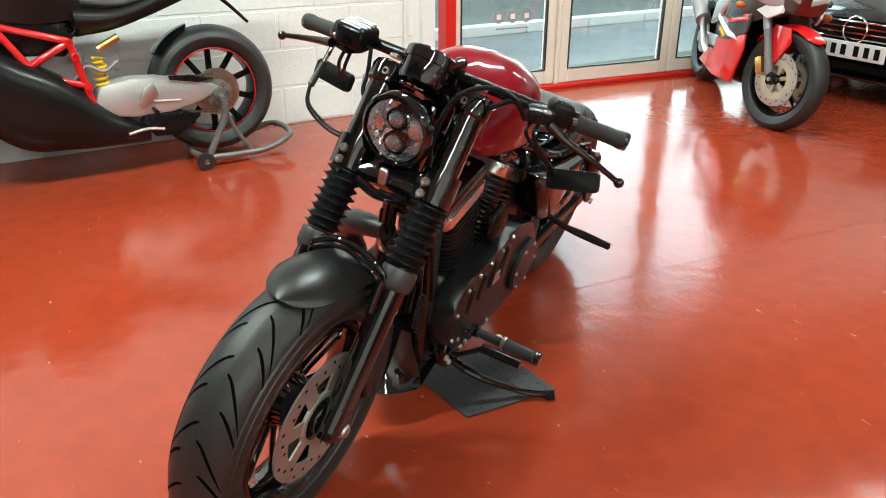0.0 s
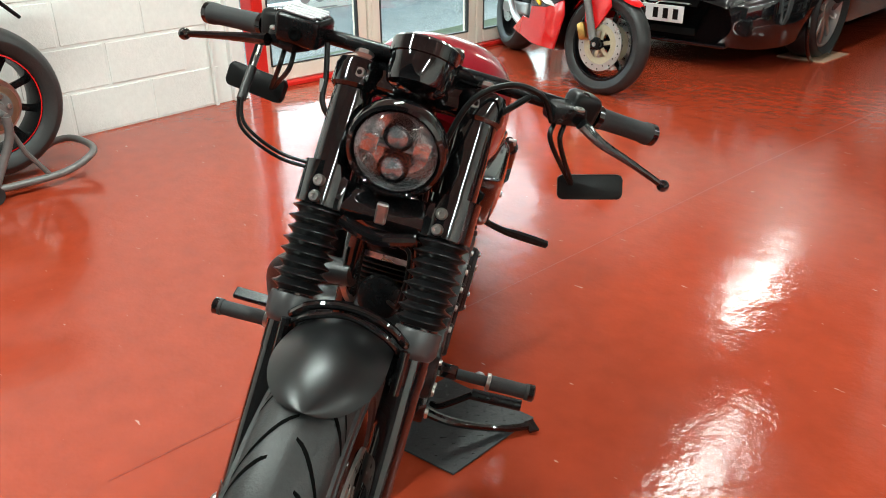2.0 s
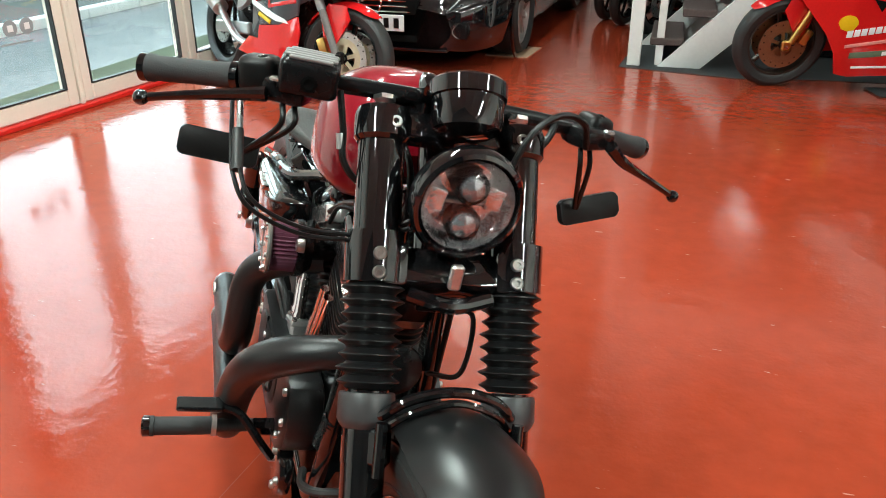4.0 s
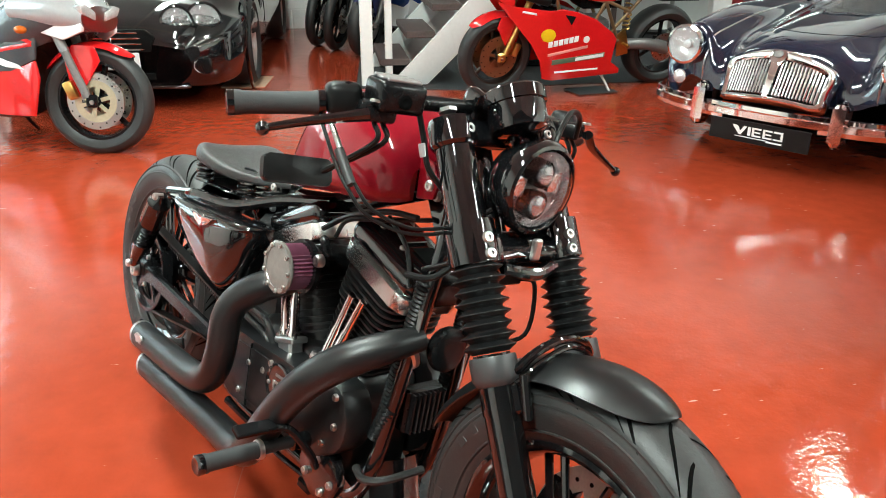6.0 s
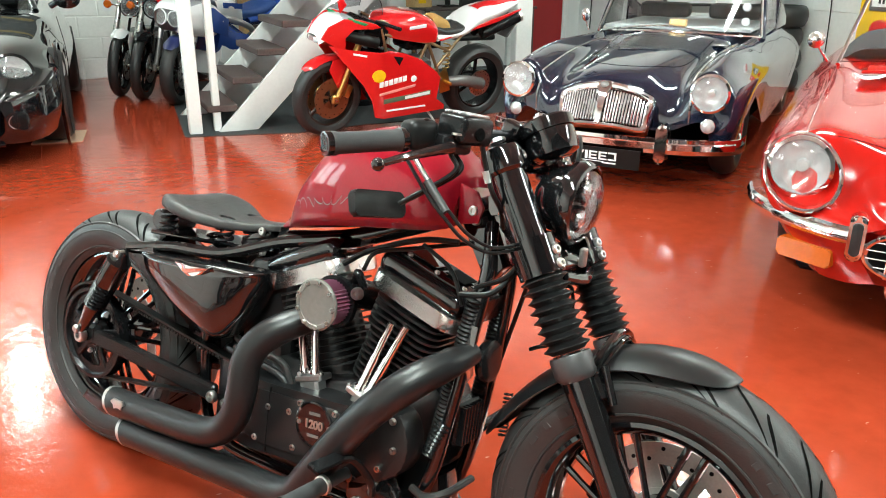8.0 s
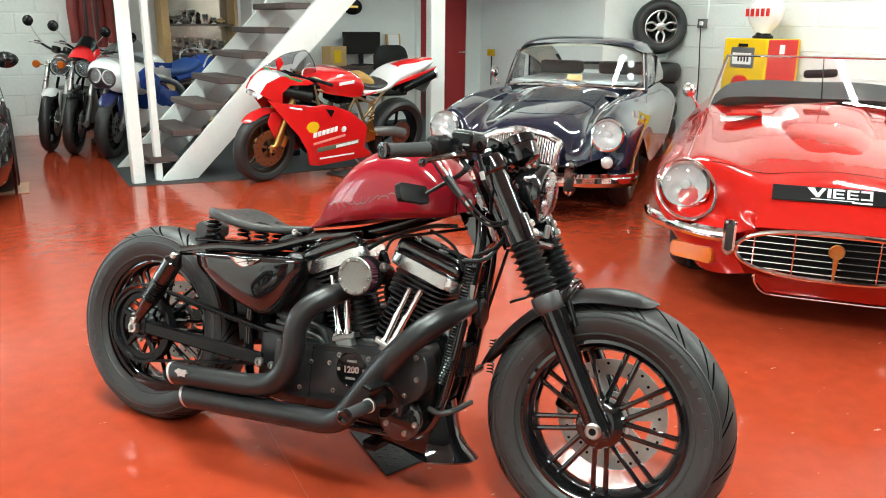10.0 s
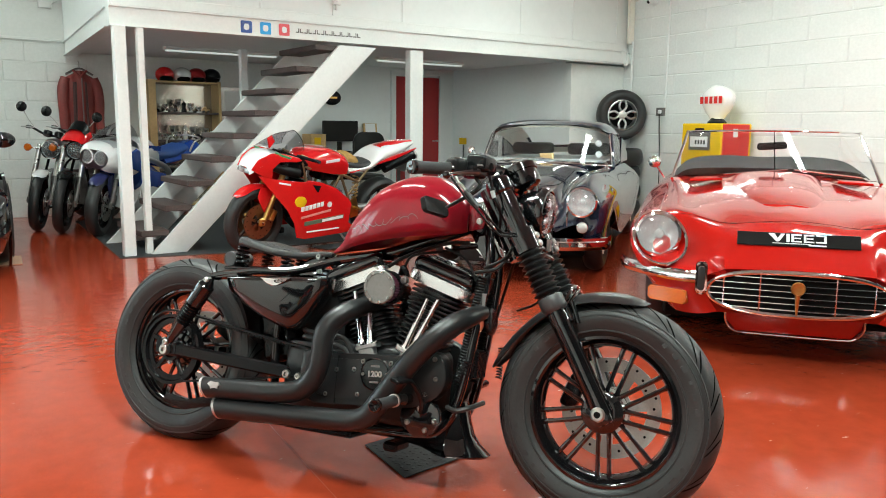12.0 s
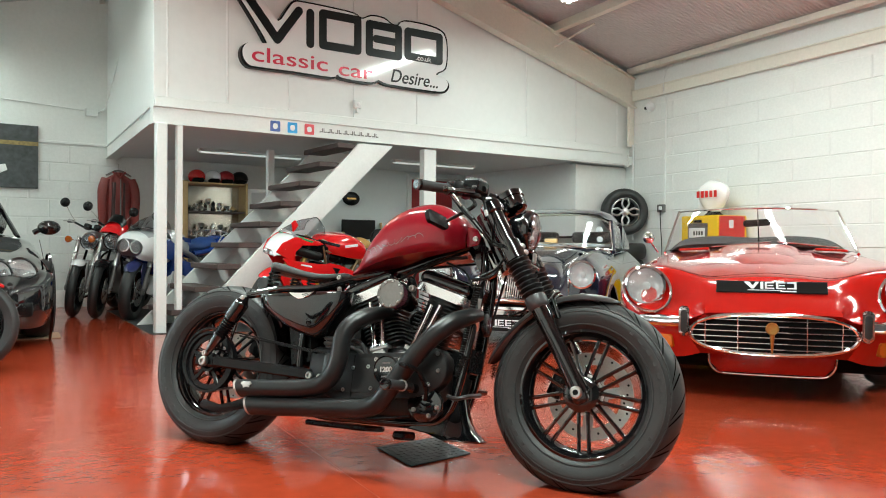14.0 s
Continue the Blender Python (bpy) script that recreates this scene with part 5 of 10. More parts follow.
part("breather", tube([(0.86, -0.11, 0.64), (0.875, -0.125, 0.66), (0.89, -0.12, 0.63)], 0.009, 10), M_SATIN, eng)
for k in range(2):
    part("oil_hose", tube([(0.53, -0.10, 0.43 - 0.02 * k), (0.60, -0.125, 0.425 - 0.02 * k), (0.69, -0.12, 0.42 - 0.03 * k), (0.72, -0.11, 0.37 - 0.02 * k)], 0.008, 10), M_RUBBER, eng)

# left side: primary cover
po = [(x, z) for x, z in spline([(0.48, 0.30), (0.52, 0.40), (0.60, 0.455), (0.72, 0.485), (0.80, 0.462), (0.90, 0.448), (1.0, 0.428), (1.05, 0.37), (1.06, 0.29), (1.0, 0.215), (0.88, 0.185), (0.70, 0.19), (0.56, 0.205)], 3)]
pc = part("primary_cover", plate(po, 0.08, 0.142, 0.014), M_MATT, eng, "matt black primary drive cover")
for i in range(4):
    part("cover_step", box((0.775 + 0.064 * i, 0.144, 0.40 - 0.012 * i), (0.014, 0.014, 0.095 - 0.006 * i), pose(0, 0, 0, 0, -8, 0), bev=0.005), M_MATT, pc)
part("derby_cover", lathe([(0.085, 0), (0.085, 0.014), (0.078, 0.022), (0.001, 0.024)], (0.60, 0.138, 0.315), (0, 1, 0), 40), M_MATT, pc)
for i in range(6):
    a = 2 * math.pi * i / 6
    bolt(pc, (0.60 + 0.07 * math.cos(a), 0.160, 0.315 + 0.07 * math.sin(a)), 0.006, 0.005, (0, 1, 0))
part("cover_emblem", box((0.80, 0.145, 0.36), (0.06, 0.006, 0.035), bev=0.004), M_ALLOY, pc)
for x, z in ((0.745, 0.465), (0.805, 0.445), (0.87, 0.434), (0.935, 0.425), (0.995, 0.408), (1.035, 0.35), (1.03, 0.27), (0.92, 0.205), (0.78, 0.203)):
    bolt(pc, (x, 0.142, z), 0.0065, 0.006, (0, 1, 0))
hb = BM()
add_ball(hb, (0.815, 0.11, 0.52), (0.055, 0.02, 0.06))
part("horn_cover", hb, M_SATIN, eng)

# frame
fr = BM()
for s in (-1, 1):
    add_tube(fr, [(1.105, 0.022 * s, 0.80), (1.125, 0.05 * s, 0.70), (1.105, 0.068 * s, 0.48), (1.075, 0.075 * s, 0.28), (1.03, 0.075 * s, 0.18), (0.93, 0.07 * s, 0.15), (0.70, 0.07 * s, 0.145), (0.50, 0.07 * s, 0.15), (0.43, 0.08 * s, 0.22), (0.42, 0.09 * s, 0.45), (0.45, 0.09 * s, 0.62)], 0.0145, 12)
add_tube(fr, [(1.09, 0, 0.83), (0.95, 0, 0.775), (0.75, 0, 0.70), (0.55, 0, 0.66)], 0.022, 12)
add_plate(fr, [(1.045, 0.79), (1.10, 0.815), (1.15, 0.72), (1.125, 0.68), (1.10, 0.71)], -0.036, 0.036, 0.004)
part("frame", fr, M_BLACK, bike, "gloss black tubular frame")
bolt(bike, (1.080, -0.040, 0.801), 0.010, 0.007)
part("inner_guard", box((0.40, 0, 0.42), (0.13, 0.15, 0.22), pose(0, 0, 0, 0, -12, 0), bev=0.02), M_SATIN, bike)
part("battery_box", box((0.575, 0, 0.475), (0.15, 0.13, 0.27), bev=0.015), M_MATT, bike)
part("engine_mount", plate([(1.085, 0.66), (1.125, 0.65), (1.115, 0.60), (1.075, 0.605)], -0.045, 0.045, 0.006), M_SATIN, bike)
for s in (-1, 1):
    prof = []
    for i in range(40):
        prof += [(0.0165, i * 0.0085), (0.0195, i * 0.0085 + 0.004)]
    part("ribbed_sleeve", lathe(prof, (1.115, 0.060 * s, 0.655), (-0.044, 0.012 * s, -0.34), 16, cap=False), M_PLASTIC, bike, "black ribbed hose sleeve on the downtube", sharp=20)
part("horn", lathe([(0.040, 0), (0.044, 0.008), (0.042, 0.018), (0.03, 0.024), (0.001, 0.02)], (1.118, 0.004, 0.520), (1, 0, 0.1), 28), M_SATIN, bike)
part("voltage_regulator", box((1.088, 0, 0.385), (0.03, 0.09, 0.09), bev=0.005), M_SATIN, bike)
for i in range(7):
    part("regulator_fin", box((1.108, -0.036 + 0.012 * i, 0.385), (0.016, 0.004, 0.08)), M_SATIN, bike)
part("junction_box", box((1.245, 0.0, 0.702), (0.012, 0.06, 0.022), bev=0.003), M_PLASTIC, bike)
part("cable", tube([(1.245, 0.03, 0.70), (1.26, 0.055, 0.69), (1.262, 0.055, 0.60), (1.20, 0.03, 0.56)], 0.004, 8), M_PLASTIC, bike)
for s in (-1,):
    prof = []
    for i in range(9):
        prof += [(0.0155, i * 0.009), (0.019, i * 0.009 + 0.0045)]
    part("downtube_coil", lathe(prof, (1.093, -0.073, 0.40), (-0.068, -0.015, -0.2), 16, cap=False), M_SATIN, bike, sharp=20)
part("clip_hose", tube([(1.05, -0.10, 0.255), (1.085, -0.105, 0.25), (1.12, -0.08, 0.262), (1.13, 0.0, 0.27)], 0.008, 8), M_RUBBER, bike)
part("warning_label", box((1.1185, -0.0735, 0.575), (0.026, 0.002, 0.06), pose(0, 0, 0, 0, 5, 0)), M_DARKSTEEL, bike)

# chin spoiler: scooped gloss black cowl in front of the crankcase
def chin():
    n = 16
    rings = []
    for x, z, w, sweep, sag in ((1.080, 0.268, 0.044, 0.012, 0.004), (1.088, 0.240, 0.054, 0.024, 0.008), (1.096, 0.206, 0.066, 0.040, 0.012), (1.108, 0.172, 0.080, 0.060, 0.014), (1.130, 0.142, 0.093, 0.080, 0.012), (1.158, 0.120, 0.102, 0.098, 0.006), (1.166, 0.113, 0.104, 0.100, 0.002), (1.160, 0.106, 0.102, 0.098, 0.0), (1.12, 0.108, 0.098, 0.085, 0.0), (1.02, 0.124, 0.094, 0.040, 0.0), (0.88, 0.136, 0.088, 0.0, 0.0)):
        ring = []
        for k in range(n + 1):
            v = -1 + 2 * k / n
            ring.append(Vector((x - sweep * abs(v) ** 2.2, v * w, z - sag * v * v)))
        rings.append(ring)
    b = BM()
    add_rings(b, rings, close=False, cap=False)
    for s in (-1, 1):
        add_plate(b, [(1.062, 0.262), (1.052, 0.205), (1.046, 0.150), (1.058, 0.118), (1.0, 0.124), (0.90, 0.135), (0.95, 0.165), (1.01, 0.215)], s * 0.080 - 0.003, s * 0.080 + 0.003, 0.002)
    return b


part("chin_spoiler", chin(), M_BLACK, bike, "gloss black belly spoiler")

# exhausts
def exhaust(path):
    """A shielded pipe with a slash-cut bare end."""
    b = tube(path, [0.024, 0.029] + [0.033] * (len(path) - 2), 22, 7)
    e = Vector(path[-1])
    slash = lambda v: -0.42 * (v.z - e.z) * max(0.0, 1 - abs(v.x - e.x) / 0.06)
    for v in b.verts:
        v.co.x += slash(v.co)
    ex = part("exhaust_pipe", b, M_MATT, bike, "matt black shielded exhaust pipe")
    for nm, prof, mat, lab in (("exhaust_tip", [(0.0332, -0.006), (0.0337, 0.003), (0.030, 0.0035), (0.029, -0.03)], M_ALLOY, "bare slash-cut pipe end"), ("exhaust_bore", [(0.0295, -0.004), (0.001, -0.004)], M_DARK, "")):
        t = lathe(prof, e, (-1, 0, 0), 28, cap=False)
        for v in t.verts:
            v.co.x -= 0.42 * (v.co.z - e.z)
        part(nm, t, mat, ex, lab)


exhaust([(0.770, -0.060, 0.540), (0.742, -0.105, 0.528), (0.708, -0.150, 0.505), (0.676, -0.182, 0.470), (0.662, -0.198, 0.425), (0.661, -0.202, 0.360), (0.646, -0.203, 0.300), (0.606, -0.204, 0.256), (0.540, -0.205, 0.236), (0.42, -0.205, 0.225), (0.248, -0.205, 0.213)])
exhaust([(1.120, -0.055, 0.548), (1.106, -0.115, 0.532), (1.074, -0.172, 0.503), (1.032, -0.208, 0.458), (0.986, -0.222, 0.402), (0.936, -0.226, 0.332), (0.892, -0.226, 0.266), (0.852, -0.222, 0.214), (0.795, -0.214, 0.189), (0.70, -0.208, 0.180), (0.50, -0.205, 0.166), (0.305, -0.205, 0.154)])
part("exhaust_badge", plate([(0.276, 0.231), (0.288, 0.241), (0.300, 0.238), (0.318, 0.242), (0.326, 0.232), (0.316, 0.228), (0.318, 0.219), (0.303, 0.222), (0.290, 0.216), (0.288, 0.226)], -0.2405, -0.235, 0.001), M_ALLOY, bike, "small shield badge")
part("exhaust_flange", lathe([(0.04, 0), (0.04, 0.01), (0.03, 0.014)], (1.09, -0.06, 0.515), (0, -1, -0.4), 18), M_STEEL, bike)

# forward controls, pegs, stand
for s in (-1, 1):
    fc = part("foot_control", add_box(plate([(x, z) for x, z in spline([(0.915, 0.205), (0.935, 0.262), (0.985, 0.280), (1.035, 0.255), (1.048, 0.212), (1.022, 0.172), (0.965, 0.160), (0.915, 0.205)], 4)][:-1], s * 0.115, s * 0.140, 0.006), (0.945, 0.155 * s, 0.270), (0.03, 0.07, 0.03), bev=0.008), M_BLACK, bike)
    a = Vector((0.948, 0.255 * s, 0.274))
    L = 0.115 if s < 0 else 0.095
    part("foot_peg", lathe([(0.012, -0.07), (0.012, -0.004), (0.019, 0.0), (0.0165, 0.004), (0.0165, L - 0.012), (0.0185, L - 0.011), (0.0185, L), (0.008, L + 0.002)], a, (0, s, -0.03 if s < 0 else 0.03), 20), M_GRIP, fc, "rubber covered foot peg")
    part("peg_cap", lathe([(0.0188, 0), (0.0192, 0.003), (0.0192, 0.011), (0.015, 0.014), (0.002, 0.012)], Vector(a) + Vector((0, s, -0.03 if s < 0 else 0.03)).normalized() * (L - 0.004), (0, s, -0.03 if s < 0 else 0.03), 20), M_BLACK, fc, "gloss black peg end")
    part("peg_collar", lathe([(0.0195, -0.004), (0.0195, 0.004), (0.014, 0.006)], a, (0, s, 0), 18, cap=False), M_STEEL, fc)
    part("peg_ball", ball((0.935, 0.235 * s, 0.27), 0.013), M_ALLOY, fc)
    pd = BM()
    if s < 0:
        add_tube(pd, [(0.99, -0.15, 0.235), (1.0, -0.175, 0.275), (0.985, -0.215, 0.325), (0.975, -0.25, 0.335)], 0.008, 8)
        add_box(pd, (0.975, -0.285, 0.338), (0.028, 0.08, 0.012), pose(0, 0, 0, 0, 20, 0), bev=0.003)
    else:
        add_tube(pd, [(1.0, 0.15, 0.215), (1.03, 0.17, 0.24), (1.025, 0.225, 0.285)], 0.007, 8)
        add_cyl(pd, (1.025, 0.225, 0.288), (1.022, 0.33, 0.292), 0.012, seg=14)
    part("pedal", pd, M_SATIN, fc)
    for x, z in ((0.982, 0.244), (1.032, 0.214), (1.004, 0.184), (0.945, 0.20)):
        bolt(fc, (x, 0.140 * s, z), 0.0085, 0.007, (0, s, 0))
part("crossover_rod", tube([(0.93, -0.13, 0.175), (0.80, -0.12, 0.155), (0.70, -0.11, 0.15)], 0.006, 8), M_SATIN, bike)
part("side_stand", add_box(tube([(0.94, 0.10, 0.15), (0.93, 0.20, 0.125), (0.87, 0.32, 0.098), (0.835, 0.385, 0.100)], [0.012, 0.011, 0.009, 0.009], 10), (0.83, 0.395, 0.099), (0.035, 0.025, 0.006), pose(0, 0, 0, 13, 0, 30)), M_BLACK, bike, "black side stand, folded out")
part("stand_spring", coil((1.145, 0.085, 0.34), 0.009, 0.10, 11, 0.002), M_SATIN, bike)
part("pillion_peg", tube([(0.45, 0.13, 0.425), (0.415, 0.20, 0.392), (0.385, 0.255, 0.375), (0.340, 0.335, 0.350)], [0.009, 0.010, 0.013, 0.012], 8), M_PLASTIC, bike)
part("rear_caliper", box((0.09, 0.085, 0.38), (0.07, 0.05, 0.06), pose(0, 0, 0, 0, 30, 0), bev=0.012, seg=2), M_SATIN, bike)
part("stand_bracket", add_box(box((0.87, -0.04, 0.105), (0.05, 0.10, 0.03), bev=0.008), (0.60, 0, 0.115), (0.26, 0.16, 0.02), bev=0.006), M_SATIN, bike)


# ---- cars ----
def seal(bm):
    bmesh.ops.holes_fill(bm, edges=bm.edges[:], sides=0)
    return bm


def car_wheel(car, x, y, r, w, rim_r, rim_mat, spokes=10):
    s = 1 if y > 0 else -1
    h = new("wheel")
    h.parent = car
    h.matrix_basis = pose(x, y, r)
    sec = tyre_section(r, w, rim_r)
    part("tyre", lathe(sec, (0, 0, 0), (0, 1, 0), 48, cap=False), M_RUBBER, h)
    b = lathe([(rim_r + 0.004, s * w * 0.36), (rim_r - 0.012, s * w * 0.38), (rim_r - 0.022, s * w * 0.2), (rim_r - 0.03, -s * w * 0.3), (rim_r, -s * w * 0.36)], (0, 0, 0), (0, 1, 0), 40, cap=False)
    for i in range(spokes):
        m = pose(0, 0, 0, 0, 360 * i / spokes, 0)
        add_box(b, m @ Vector((0, s * w * 0.26, rim_r * 0.52)), (rim_r * 0.16, 0.02, rim_r * 0.9), m, bev=0.004)
    add_lathe(b, [(rim_r * 0.26, s * w * 0.2), (rim_r * 0.26, s * w * 0.33), (rim_r * 0.12, s * w * 0.36), (0.001, s * w * 0.36)], (0, 0, 0), (0, 1, 0), 24)
    part("rim", b, rim_mat, h)
    part("wheel_well", lathe([(rim_r - 0.035, s * w * 0.05), (0.001, s * w * 0.05)], (0, 0, 0), (0, 1, 0), 24, cap=False), M_DARK, h)
    return h


def round_lamp(car, name, p, aim, r, ring=M_CHROME, label="round headlamp in a chrome ring"):
    """A headlamp with ring, bright bowl and ribbed domed glass."""
    h = new(name)
    h.parent = car
    h["label"] = label
    h.matrix_basis = Matrix.Translation(p) @ Vector(aim).to_track_quat("Z", "Y").to_matrix().to_4x4()
    part("ring", lathe([(r * 1.02, -0.05), (r * 1.16, -0.012), (r * 1.15, 0.004), (r * 1.02, 0.010), (r * 0.99, 0.0)], seg=40, cap=False), ring, h)
    part("bowl", lathe([(r, 0.0), (r * 0.86, -0.025), (r * 0.6, -0.045), (r * 0.25, -0.055), (r * 0.22, -0.03), (0.001, -0.028)], seg=36, cap=False), M_BOWL, h, "bright reflector bowl")
    part("glass", lathe([(r, 0.0), (r * 0.8, 0.014), (r * 0.45, 0.024), (0.001, 0.028), (0.001, 0.024), (r * 0.45, 0.020), (r * 0.8, 0.010), (r * 0.97, -0.003)], seg=36, loop=True, cap=False), M_FLUTED, h)
    return h


def drape(tree, pts, r, lift=0.0, n=5):
    """A thin line that follows a body's upper surface through points of (x, y)."""
    out = []
    for x, y in spline(pts, n):
        hit = tree.ray_cast(Vector((x, y, 3)), Vector((0, 0, -1)))[0]
        if hit:
            out.append(hit + Vector((0, 0, lift)))
    return tube(out, r, 6, 1, smooth=False)


def logo_shapes(parent, m, w):
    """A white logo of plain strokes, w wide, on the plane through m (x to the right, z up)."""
    b = BM()
    k = w / 0.30
    P = lambda *q: [(a * k, c * k) for a, c in q]
    add_plate(b, P((-0.145, 0.030), (-0.115, 0.030), (-0.098, 0.002), (-0.080, 0.030), (-0.062, 0.030), (-0.092, -0.018), (-0.104, -0.018)), 0, 0.002)
    add_plate(b, P((-0.056, 0.030), (-0.040, 0.030), (-0.040, -0.018), (-0.056, -0.018)), 0, 0.002)
    for x0, gap in ((-0.032, 0.010), (0.028, 0.0), (0.086, -1)):
        add_plate(b, P((x0, 0.030), (x0 + 0.050, 0.030), (x0 + 0.050, 0.021), (x0, 0.021)), 0, 0.002)
        add_plate(b, P((x0, -0.010), (x0 + 0.050, -0.010), (x0 + 0.050, -0.018), (x0, -0.018)), 0, 0.002)
        add_plate(b, P((x0 + (0.038 if gap < 0 else 0.0), 0.020), (x0 + (0.050 if gap < 0 else 0.012), 0.020), (x0 + (0.050 if gap < 0 else 0.012), -0.009), (x0 + (0.038 if gap < 0 else 0.0), -0.009)), 0, 0.002)
        if gap >= 0:
            add_plate(b, P((x0 + 0.014, 0.009), (x0 + 0.046, 0.009), (x0 + 0.046, 0.002), (x0 + 0.014, 0.002)), 0, 0.002)
    add_plate(b, P((-0.125, -0.026), (0.06, -0.026), (0.06, -0.030), (-0.125, -0.030)), 0, 0.002)
    add_plate(b, P((0.05, -0.030), (0.135, -0.030), (0.135, -0.038), (0.05, -0.038)), 0, 0.002)
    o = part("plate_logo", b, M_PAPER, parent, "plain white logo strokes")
    o.matrix_basis = m
    return o


# red open two-seater sports car, long bonnet
jag = thing("sports_car", pose(1.767, -4.965, 0, 0, 0, -144.1), "bright red open classic sports car with long bonnet, oval grille", "car")


def J(x, zc, zq, yc, zf, ys, zs, zb, yb):
    return (x, [(0.0, zc), (0.16, zc - 0.008), (0.32, zq), (yc - 0.12, zf - 0.02), (yc, zf - 0.012), (yc + (ys - yc) * 0.6, zf - (zf - zs) * 0.38), (ys, zs), (yb, zb)])


body = skin([J(0.0, 0.470, 0.458, 0.38, 0.440, 0.42, 0.37, 0.252, 0.34), J(-0.05, 0.507, 0.494, 0.43, 0.458, 0.54, 0.38, 0.225, 0.42), J(-0.11, 0.550, 0.533, 0.52, 0.486, 0.65, 0.40, 0.214, 0.50), J(-0.18, 0.598, 0.582, 0.575, 0.545, 0.715, 0.43, 0.214, 0.55),
             J(-0.25, 0.632, 0.616, 0.60, 0.655, 0.755, 0.465, 0.228, 0.58), J(-0.34, 0.656, 0.640, 0.605, 0.702, 0.785, 0.50, 0.25, 0.60), J(-0.60, 0.700, 0.686, 0.61, 0.722, 0.815, 0.54, 0.35, 0.72), J(-1.0, 0.745, 0.728, 0.61, 0.742, 0.83, 0.56, 0.38, 0.80),
             J(-1.5, 0.778, 0.765, 0.61, 0.758, 0.835, 0.56, 0.22, 0.78), J(-1.95, 0.790, 0.783, 0.63, 0.770, 0.835, 0.58, 0.20, 0.76), J(-2.5, 0.79, 0.786, 0.64, 0.775, 0.83, 0.58, 0.20, 0.76),
             J(-3.2, 0.80, 0.796, 0.64, 0.785, 0.82, 0.58, 0.22, 0.76), J(-3.8, 0.77, 0.765, 0.60, 0.74, 0.78, 0.56, 0.28, 0.70), J(-4.3, 0.62, 0.61, 0.5, 0.59, 0.6, 0.48, 0.36, 0.5)], 8, 4)
jag_shape = BVHTree.FromBMesh(body)
part("body", seal(body), M_JAGRED, jag, "glossy red bodywork", sharp=55)
bulge = skin([(-0.60, [(0, 0.694), (0.05, 0.693), (0.10, 0.689), (0.14, 0.680)]), (-0.72, [(0, 0.722), (0.07, 0.720), (0.13, 0.711), (0.18, 0.690)]), (-0.95, [(0, 0.762), (0.09, 0.759), (0.16, 0.746), (0.215, 0.718)]), (-1.25, [(0, 0.797), (0.10, 0.793), (0.18, 0.778), (0.245, 0.744)]),
              (-1.55, [(0, 0.820), (0.11, 0.815), (0.20, 0.799), (0.27, 0.762)]), (-1.82, [(0, 0.832), (0.12, 0.828), (0.22, 0.813), (0.29, 0.776)]), (-1.90, [(0, 0.812), (0.12, 0.809), (0.22, 0.797), (0.29, 0.772)])], 6, 5)
part("bonnet_bulge", bulge, M_JAGRED, jag, sharp=60)
